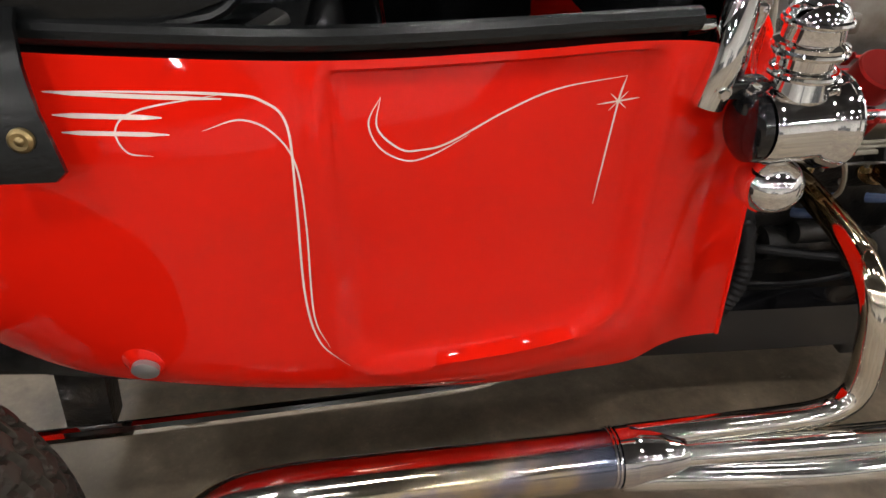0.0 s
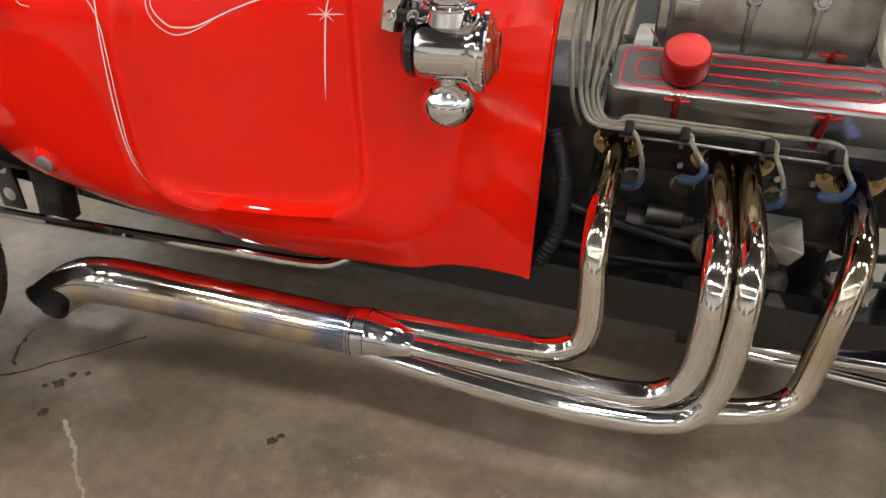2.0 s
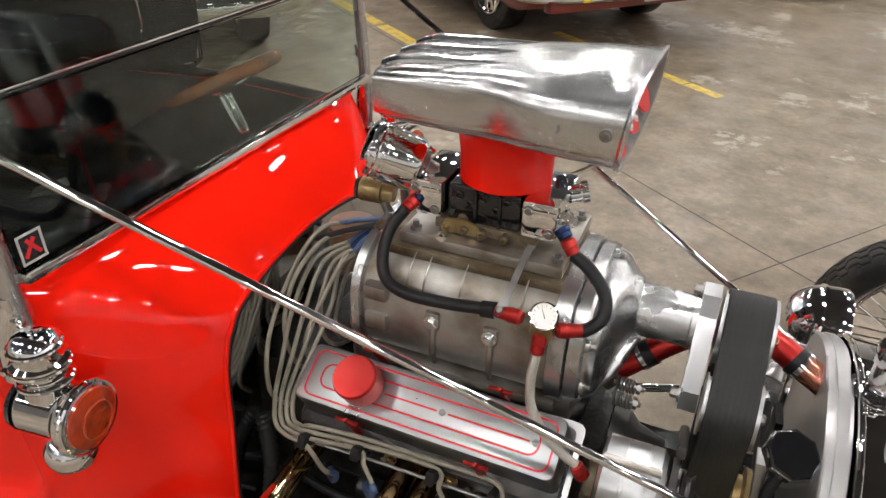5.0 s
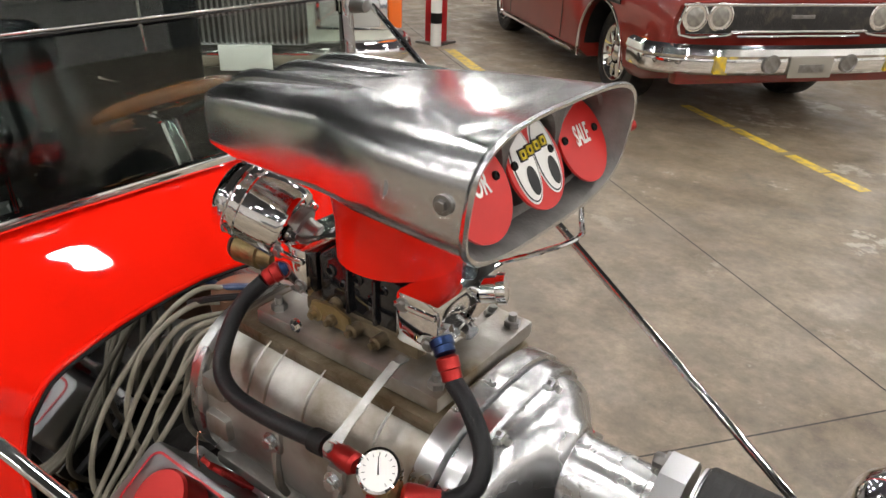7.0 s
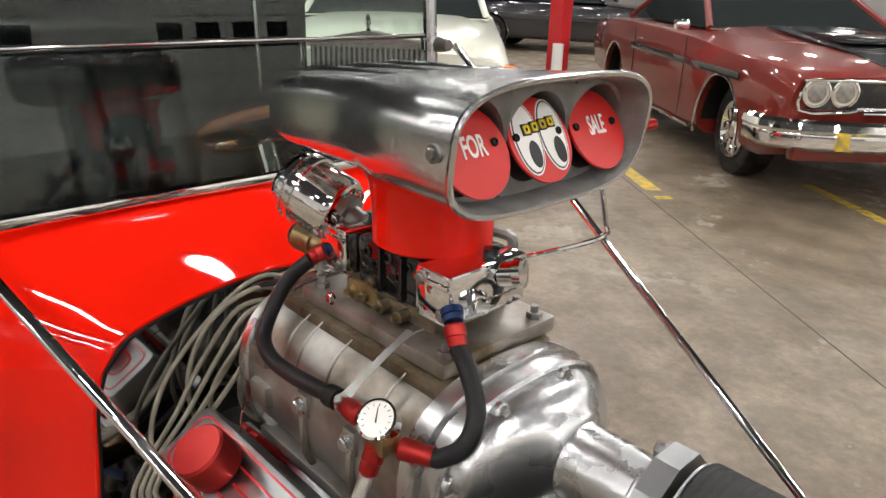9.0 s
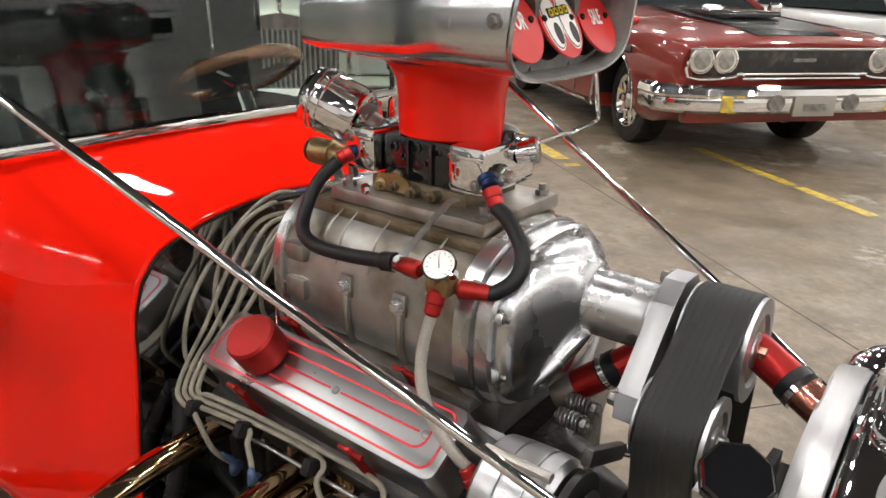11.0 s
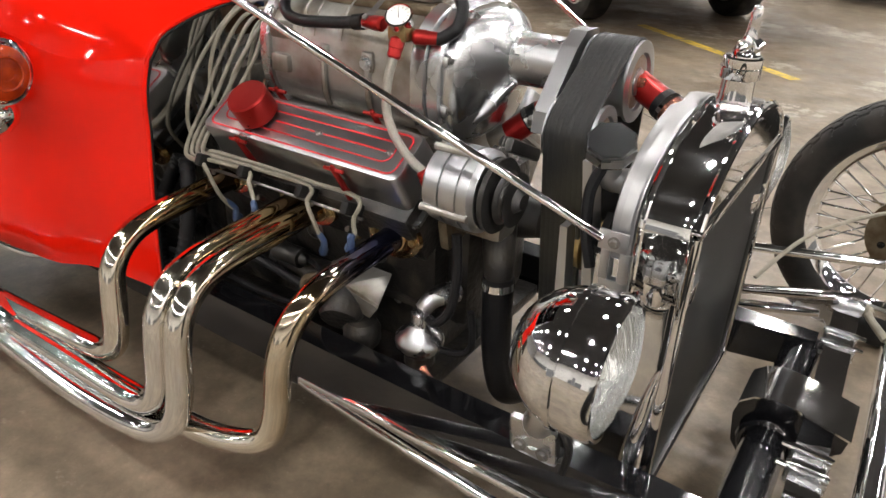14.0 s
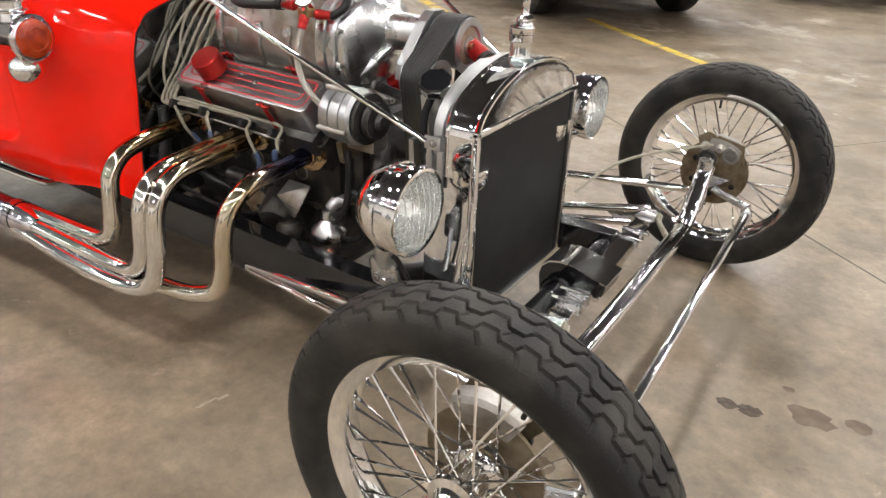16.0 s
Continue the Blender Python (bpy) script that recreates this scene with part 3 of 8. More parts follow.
for y0, x0, z0 in ((-0.33, -0.80, 0.695), (-0.02, -0.86, 0.70)):
    part("seat_belt", Shape().rings([[V(x0 - 0.20 + 0.10 * i, y0 - 0.03 + 0.02 * math.sin(i * 1.7), z0 + 0.012 * math.sin(i * 2.1)), V(x0 - 0.20 + 0.10 * i, y0 + 0.03 + 0.02 * math.sin(i * 1.7), z0 + 0.012 * math.sin(i * 2.1) + 0.006), V(x0 - 0.20 + 0.10 * i, y0 + 0.03 + 0.02 * math.sin(i * 1.7), z0 + 0.012 * math.sin(i * 2.1) + 0.010), V(x0 - 0.20 + 0.10 * i, y0 - 0.03 + 0.02 * math.sin(i * 1.7), z0 + 0.012 * math.sin(i * 2.1) + 0.004)] for i in range(5)]), VINYL, car, "black webbing belt")
part("buckle", Shape().box((-0.735, 0.02, 0.715), (0.085, 0.05, 0.022), 0.007, turned(0, -18, 35)), STEEL, car, "grey steel belt buckle")
part("buckle_button", Shape().lathe((-0.715, 0.034, 0.725), (-0.2, 0, 1), [(0, 0.009), (0.004, 0.008), (0.005, 0)], 14), CHROME, car)
part("buckle_case", Shape().box((-0.90, 0.20, 0.735), (0.09, 0.06, 0.05), 0.012, turned(0, -15, 20)), BLACK, car, "glossy black buckle case")
part("buckle_tab", Shape().tube([(-0.87, 0.16, 0.74), (-0.84, 0.14, 0.75), (-0.82, 0.15, 0.735)], 0.008, 8, 4), CHROME, car)
part("dashboard", Shape().box((-0.2, 0, 0.84), (0.05, 0.92, 0.13), 0.02), VINYL, car)

# windscreen
ws = part("windscreen_strip", Shape().box((-0.122, 0.015, 0.938), (0.022, 1.0, 0.018), 0.005), CHROME, car, "chrome strip at the foot of the windscreen")
for y in (-0.497, 0.527):
    post = part("windscreen_post", Shape().tube([(-0.135, y, 0.80), (-0.135, y, 0.90), (-0.15, y, 1.2), (-0.165, y, 1.46)], [0.014, 0.0165, 0.016, 0.014], 14, 3), POLISH, car, "satin chrome windscreen post")
    part("post_foot", Shape().box((-0.15, y - (0.012 if y < 0 else -0.012), 0.83), (0.045, 0.016, 0.12), 0.007, turned(0, 12, 0), 3), CHROME, post, "chrome post foot")
    part("foot_horn", Shape().tube([(-0.165, y - (0.016 if y < 0 else -0.016), 0.77), (-0.152, y - (0.014 if y < 0 else -0.014), 0.83), (-0.14, y, 0.90)], [0.02, 0.022, 0.019], 12, 5), CHROME, post, "curved chrome post base")
    for dz in (0.795, 0.862):
        part("foot_bolt", bolt((-0.152 + (dz - 0.83) * 0.2, y - (0.02 if y < 0 else -0.02), dz), (0, -1 if y < 0 else 1, 0), 0.007), CHROME, post)
    for z in (0.905, 1.0, 1.165):
        part("post_collar", Shape().rod((-0.138 - (z - .9) * .05, y, z - 0.012), (-0.139 - (z - .9) * .05, y, z + 0.012), 0.019, seg=14), CHROME, post)
    part("post_knob", Shape().lathe((-0.15, y + (-0.012 if y < 0 else 0.012), 1.165), (1, 0, 0), [(0, 0.013), (0.02, 0.017), (0.05, 0.012)], 14), STEEL, post)
for z0, z1 in ((0.95, 1.175), (1.185, 1.46)):
    g = part("windscreen_pane", Shape().mesh([V(-0.125 - (z0 - .95) * .07, -0.48, z0), V(-0.125 - (z0 - .95) * .07, 0.51, z0), V(-0.125 - (z1 - .95) * .07, 0.51, z1), V(-0.125 - (z1 - .95) * .07, -0.48, z1),
                                             V(-0.131 - (z0 - .95) * .07, -0.48, z0), V(-0.131 - (z0 - .95) * .07, 0.51, z0), V(-0.131 - (z1 - .95) * .07, 0.51, z1), V(-0.131 - (z1 - .95) * .07, -0.48, z1)],
                                            [(0, 1, 2, 3), (7, 6, 5, 4), (0, 4, 5, 1), (1, 5, 6, 2), (2, 6, 7, 3), (3, 7, 4, 0)]), TINT, car, "tinted windscreen glass", smooth=False)
    g.visible_shadow = False
part("windscreen_divider", Shape().box((-0.144, 0.015, 1.186), (0.008, 0.98, 0.0035), 0.001), CHROME, car)
part("divider_seal", Shape().box((-0.144, 0.015, 1.181), (0.010, 0.98, 0.005), 0.002), BLACK, car)

# struts from the windscreen posts to the radiator
part("strut", Shape().rod((-0.098, -0.512, 1.165), (0.962, -0.246, 0.632), 0.0065), CHROME, car, "thin chrome strut rod")
part("strut", Shape().rod((-0.098, 0.555, 1.165), (0.962, 0.255, 0.632), 0.0065), CHROME, car, "thin chrome strut rod")

# cowl lamps
def cowl_lamp(Q):
    """Q: -1 on the near side, 1.05 on the other."""
    lamp = part("cowl_lamp", Shape().lathe((-0.115, Q * 0.536, 0.752), (1, -0.12 * Q, 0), [(0, 0.02), (0.004, 0.042), (0.012, 0.046), (0.07, 0.046), (0.078, 0.05), (0.088, 0.057), (0.10, 0.057), (0.104, 0.050)], 32), CHROME, car, "chrome carriage lamp with amber lens")
    part("lens", Shape().lathe((-0.012, Q * 0.5236, 0.752), (1, -0.12 * Q, 0), [(-0.004, 0.049), (0.004, 0.046), (0.010, 0.03), (0.013, 0.0)], 28), AMBER, lamp, "amber glass lens")
    part("chimney", Shape().lathe((-0.07, Q * 0.53, 0.79), (0, 0, 1), [(0, 0.034), (0.018, 0.03), (0.022, 0.038), (0.028, 0.038), (0.03, 0.03), (0.044, 0.03), (0.046, 0.04), (0.058, 0.04), (0.062, 0.033), (0.078, 0.032), (0.082, 0.034), (0.083, 0.0)], 32), CHROME, lamp)
    for zz, rr in ((0.815, 0.0385), (0.8405, 0.0405), (0.872, 0.036)):
        part("chimney_bead", Shape().torus((-0.07, Q * 0.53, zz), (0, 0, 1), rr - 0.003, 0.0048, 40, 10), CHROME, lamp)
    part("chimney_dome", Shape().lathe((-0.07, Q * 0.53, 0.872), (0, 0, 1), [(0, 0.035), (0.008, 0.033), (0.016, 0.027), (0.022, 0.016), (0.0245, 0.0)], 32), CHROME, lamp)
    part("bezel", Shape().torus((-0.018, Q * 0.5245, 0.752), (1, -0.12 * Q, 0), 0.0535, 0.0055, 44, 10), CHROME, lamp)
    part("font", Shape().lathe((-0.07, Q * 0.53, 0.712), (0, 0, -1), [(0, 0.018), (0.008, 0.016), (0.016, 0.03), (0.03, 0.04), (0.045, 0.041), (0.06, 0.036), (0.074, 0.02), (0.08, 0.0)], 28), CHROME, lamp)
    part("bracket", Shape().box((-0.135, Q * 0.515, 0.792), (0.07, 0.03, 0.022), 0.006), BLACK, lamp, "black lamp bracket")
    part("back_disc", Shape().lathe((-0.116, Q * 0.536, 0.752), (-1, 0.12 * Q, 0), [(0, 0.043), (0.010, 0.041), (0.018, 0.03), (0.02, 0)], 28), BLACK, lamp, "black lamp back")
    for dx in (-0.158, -0.122):
        part("bracket_bolt", bolt((dx, Q * 0.531, 0.792), (0, Q, 0), 0.007), CHROME, lamp)
    part("lens_ring", Shape().torus((0.0, Q * 0.5222, 0.752), (1, -0.12 * Q, 0), 0.028, 0.0022, 36, 8), AMBER, lamp)
    part("lens_ring", Shape().torus((-0.002, Q * 0.5222, 0.752), (1, -0.12 * Q, 0), 0.012, 0.002, 24, 8), AMBER, lamp)


cowl_lamp(-1)
cowl_lamp(1.06)


def stripe(pts, w=0.0022):
    """Pinstripe ribbon that follows the body side; pts: (x, z)."""
    path = [spline([(i, *p) for i, p in enumerate(pts)], (len(pts) - 1) * k / 60) for k in range(61)]
    rows = []
    for i, (x, z) in enumerate(path):
        a, b = path[max(i - 1, 0)], path[min(i + 1, 60)]
        d = Vector((b[0] - a[0], b[1] - a[1])).normalized()
        taper = min(1, 0.25 + 4 * min(i, 60 - i) / 60)
        row = []
        for sgn in (-1, 1):
            xx, zz = x - d.y * w * taper * sgn, z + d.x * w * taper * sgn
            pr = profile(spline(SIDE, xx), 46)
            k = min(range(len(pr) - 1), key=lambda q: abs((pr[q][1] + pr[q + 1][1]) / 2 - zz))
            (ya, za), (yb, zb) = pr[k], pr[k + 1]
            y = ya + (yb - ya) * (zz - za) / max(zb - za, 1e-5) + door_inset(xx, zz)
            row.append(V(xx, y - 0.0012, zz))
        rows.append(row)
    part("pinstripe", Shape().rings(rows, closed=False, cap0=False, cap1=False), PINST, body, "white hand-painted pinstripe")


stripe([(-0.885, 0.817), (-0.79, 0.819), (-0.702, 0.819), (-0.662, 0.813), (-0.639, 0.788), (-0.638, 0.708), (-0.642, 0.573), (-0.630, 0.497), (-0.597, 0.459)], 0.0013)
stripe([(-0.726, 0.784), (-0.686, 0.795), (-0.654, 0.782), (-0.634, 0.747), (-0.6305, 0.674), (-0.6345, 0.546), (-0.620, 0.491)], 0.0010)
stripe([(-0.888, 0.8165), (-0.80, 0.815), (-0.703, 0.8145)], 0.0020)
stripe([(-0.88, 0.796), (-0.82, 0.796), (-0.766, 0.796)], 0.0024)
stripe([(-0.872, 0.780), (-0.82, 0.780), (-0.76, 0.780)], 0.0022)
stripe([(-0.702, 0.819), (-0.788, 0.803), (-0.815, 0.785), (-0.807, 0.762), (-0.78, 0.758)], 0.0009)
stripe([(-0.542, 0.808), (-0.547, 0.776), (-0.523, 0.751), (-0.5, 0.748), (-0.47, 0.753), (-0.406, 0.782), (-0.346, 0.801), (-0.263, 0.807)], 0.0011)
stripe([(-0.542, 0.808), (-0.556, 0.782), (-0.545, 0.754), (-0.517, 0.737), (-0.488, 0.741), (-0.447, 0.76)], 0.0009)
stripe([(-0.263, 0.807), (-0.27, 0.778), (-0.277, 0.712), (-0.283, 0.641)], 0.0012)
stripe([(-0.297, 0.777), (-0.27, 0.778), (-0.243, 0.779)], 0.0010)
for dx, dz in ((0.011, 0.010), (0.011, -0.010)):
    stripe([(-0.27 - dx, 0.778 - dz), (-0.27, 0.778), (-0.27 + dx, 0.778 + dz)], 0.0006)

part("body_bolt_boss", Shape().lathe((-0.854, -0.535, 0.472), (0, -1, -0.25), [(0, 0.05), (0.012, 0.042), (0.026, 0.024), (0.03, 0.02)], 24), RED, body)
part("body_bolt", Shape().lathe((-0.854, -0.563, 0.465), (0, -1, -0.25), [(0, 0.017), (0.008, 0.017), (0.01, 0.014)], 20), ALUSIDE, body, "zinc body mounting bolt")
strap_rows = []
for x0, x1, y, z in ((-0.955, -0.905, -0.478, 0.892), (-0.95, -0.895, -0.517, 0.882), (-0.947, -0.885, -0.548, 0.852), (-0.945, -0.873, -0.572, 0.815), (-0.944, -0.861, -0.584, 0.770), (-0.938, -0.858, -0.587, 0.756), (-0.925, -0.87, -0.588, 0.746)):
    strap_rows.append([V(x0, y, z), V(x1, y, z), V(x1, y - 0.007, z + 0.003), V(x0, y - 0.007, z + 0.003)])
strap = part("hold_down_strap", Shape().rings(strap_rows), VINYL, car, "black leather top strap with a snap")
part("snap", Shape().lathe((-0.892, -0.586, 0.792), (0, -1, 0.15), [(0, 0.013), (0.004, 0.0125), (0.007, 0.009), (0.006, 0.005), (0.008, 0.003), (0.009, 0)], 18), BRASSY, strap, "dull brass snap")

# frame
for m in (1, -1):
    out = []
    for x, zc, h in ((-1.5, 0.30, 0.09), (-0.9, 0.25, 0.09), (-0.4, 0.235, 0.1), (0.2, 0.225, 0.1), (0.8, 0.22, 0.1), (1.1, 0.235, 0.085), (1.24, 0.245, 0.07)):
        y = m * -0.285
        out.append([V(x, y - 0.028, zc - h / 2), V(x, y + 0.028, zc - h / 2), V(x, y + 0.028, zc + h / 2), V(x, y - 0.028, zc + h / 2)])
    s = Shape().rings(out)
    bmesh.ops.bevel(s.bm, geom=[e for e in s.bm.edges if abs((e.verts[0].co - e.verts[1].co).x) > 0.05], offset=0.008, segments=2, affect="EDGES")
    part("frame_rail", s, BLACK, car, "glossy black chassis rail")
part("cross_tube", Shape().rod((1.22, -0.31, 0.235), (1.22, 0.31, 0.235), 0.036, seg=20), BLACK, car, "black front cross tube")
part("body_bracket", Shape().box((-1.0, -0.44, 0.325), (0.07, 0.05, 0.15), 0.006, turned(0, 6, 0)), BLOCK, car)
part("rear_crossmember", Shape().box((-1.16, 0.0, 0.40), (0.10, 0.80, 0.16), 0.02), BLOCK, car, "black rear crossmember")
part("side_bar", Shape().tube([(-1.12, -0.50, 0.275), (-0.9, -0.48, 0.268), (-0.6, -0.44, 0.25), (-0.42, -0.41, 0.235), (-0.36, -0.39, 0.235), (-0.32, -0.35, 0.25)], 0.012, 10, 4), CHROME, car, "slim chrome side bar")
part("tab_plate", Shape().box((-1.1, -0.31, 0.30), (0.06, 0.012, 0.14), 0.004), BLACK, car)

# exhaust
PORTS = (0.168, 0.345, 0.395, 0.570)
PATHS = (
    [(0.168, -0.215, 0.512), (0.168, -0.30, 0.507), (0.168, -0.40, 0.497), (0.168, -0.465, 0.478), (0.172, -0.508, 0.435), (0.178, -0.524, 0.37), (0.180, -0.533, 0.315), (0.168, -0.538, 0.278), (0.13, -0.543, 0.257), (0.06, -0.546, 0.250), (-0.05, -0.552, 0.250), (-0.21, -0.562, 0.252)],
    [(0.345, -0.215, 0.507), (0.348, -0.33, 0.500), (0.350, -0.45, 0.492), (0.352, -0.512, 0.472), (0.355, -0.55, 0.43), (0.356, -0.563, 0.37), (0.350, -0.569, 0.30), (0.325, -0.573, 0.25), (0.27, -0.576, 0.228), (0.15, -0.578, 0.225), (-0.02, -0.580, 0.228), (-0.21, -0.585, 0.236)],
    [(0.395, -0.215, 0.507), (0.397, -0.33, 0.500), (0.399, -0.45, 0.492), (0.400, -0.508, 0.472), (0.402, -0.545, 0.43), (0.401, -0.558, 0.37), (0.398, -0.567, 0.29), (0.375, -0.577, 0.225), (0.31, -0.592, 0.196), (0.15, -0.602, 0.192), (-0.02, -0.602, 0.20), (-0.21, -0.600, 0.215)],
    [(0.570, -0.205, 0.497), (0.570, -0.28, 0.492), (0.568, -0.36, 0.486), (0.562, -0.42, 0.466), (0.552, -0.462, 0.42), (0.543, -0.478, 0.36), (0.537, -0.485, 0.28), (0.522, -0.497, 0.222), (0.47, -0.515, 0.196), (0.38, -0.535, 0.192), (0.2, -0.555, 0.205), (-0.21, -0.570, 0.220)],
)
for k, p in enumerate(PATHS):
    hp = part("header_pipe", Shape().tube(p, 0.0225, 20, 6), BLUEPIPE if k == 3 else HOTPIPE, car, "chromed header pipe with golden heat tint")
    fl = Shape()
    x, y, z = p[0]
    big = 1.22 if k == 3 else 1.0
    ring = [V(x + 0.047 * big * math.cos(a) * (1 if abs(math.cos(a)) > 0.7 else 0.95), y - 0.004, z + 0.034 * big * math.sin(a)) for a in [2 * math.pi * i / 24 for i in range(24)]]
    fl.prism(ring, (0, 0, 0), (0, 0.010, 0))
    fl.torus((x, y - 0.005, z), (0, 1, 0), 0.0245, 0.004, 24, 8)
    part("flange", fl, GOLD, hp, "golden heat-stained flange")
    for dx in (-0.034 * big, 0.034 * big):
        part("flange_bolt", bolt((x + dx, y - 0.004, z), (0, -1, 0), 0.006), BRASSY, hp)
def slash(shape, at, normal):
    """Cuts off what lies beyond the plane."""
    bmesh.ops.bisect_plane(shape.bm, geom=shape.bm.verts[:] + shape.bm.edges[:] + shape.bm.faces[:], plane_co=at, plane_no=normal, clear_outer=True)
    return shape


CUT, CUTN = V(-0.848, -0.672, 0.211), V(-0.05, -0.97, -0.18).normalized()
mega = part("megaphone", slash(Shape().tube([(-0.19, -0.580, 0.237), (-0.215, -0.581, 0.237), (-0.30, -0.588, 0.24), (-0.5, -0.608, 0.255), (-0.66, -0.626, 0.268), (-0.70, -0.632, 0.270), (-0.76, -0.636, 0.262), (-0.81, -0.648, 0.240), (-0.845, -0.675, 0.213), (-0.87, -0.72, 0.192), (-0.89, -0.79, 0.17)], [0.043, 0.044, 0.0435, 0.0445, 0.046, 0.0465, 0.046, 0.045, 0.044, 0.044, 0.044], 32, 8, ends=False), CUT, CUTN), MEGA, car, "chromed collector pipe with slash-cut tip")
part("collector_cone", Shape().tube([(-0.21, -0.581, 0.237), (-0.19, -0.580, 0.236), (-0.15, -0.580, 0.234), (-0.11, -0.580, 0.232)], [0.0445, 0.0445, 0.038, 0.027], 28, 4), PIPE, mega, "welded collector cone")
part("collector_band", Shape().tube([(-0.196, -0.580, 0.237), (-0.218, -0.581, 0.237)], 0.0465, 28, 1, ends=False), PIPE, mega)
part("bore", slash(Shape().tube([(-0.89, -0.79, 0.17), (-0.87, -0.72, 0.192), (-0.845, -0.675, 0.213), (-0.81, -0.648, 0.240), (-0.76, -0.636, 0.262), (-0.70, -0.632, 0.27)], 0.0425, 32, 6, ends=False), CUT - CUTN * 0.001, CUTN), MATTE, mega, "sooty pipe bore")
for k, (a0, a1) in enumerate(((0.0, 0.06), (0.10, 0.17))):
    part("weld_bead", Shape().torus((-0.222 - 0.006 * k, -0.581, 0.237), (1, 0.03, 0), 0.0445, 0.0022, 40, 8), PIPE, mega)

# engine block
EC = 0.018
part("engine_block", Shape().box((0.36, EC, 0.42), (0.50, 0.30, 0.24), 0.03), BLOCK, car, "oily black engine block")
part("oil_pan", Shape().box((0.36, EC, 0.24), (0.50, 0.27, 0.20), 0.03), BLOCK, car, "black oil pan")
# Added black plate: stands for the shadow on the floor under the engine.
part("shade_plate", Shape().box((0.32, 0.0, 0.19), (0.66, 0.50, 0.03), 0.01), BLOCK, car, "black plate added between the rails for the shade under the car")
part("gearbox", Shape().box((0.08, EC, 0.30), (0.20, 0.30, 0.24), 0.05), BLOCK, car, "black gearbox housing")
for m in (-1, 1):
    part("cylinder_head", Shape().box((0.375, EC + m * 0.175, 0.528), (0.49, 0.12, 0.13), 0.012, turned(m * -33, 0, 0)), STEEL if m > 0 else BLOCK, car)
part("intake_manifold", Shape().box((0.375, EC, 0.615), (0.44, 0.2, 0.07), 0.015), CAST, car, "cast aluminium blower manifold")
part("bellhousing", Shape().box((0.06, EC, 0.44), (0.14, 0.34, 0.3), 0.05), BLOCK, car)
part("starter", Shape().lathe((0.2, -0.15, 0.31), (1, 0, 0), [(0, 0.02), (0.004, 0.034), (0.03, 0.035), (0.032, 0.031), (0.15, 0.031), (0.152, 0.034), (0.18, 0.032), (0.182, 0.012)], 22), BLOCK, car, "black starter motor")
part("oil_filter", Shape().lathe((0.43, -0.17, 0.33), (0.2, -0.5, -0.3), [(0, 0.045), (0.07, 0.047), (0.085, 0.04), (0.088, 0.0)], 22), BLOCK, car, "dark oil filter can")


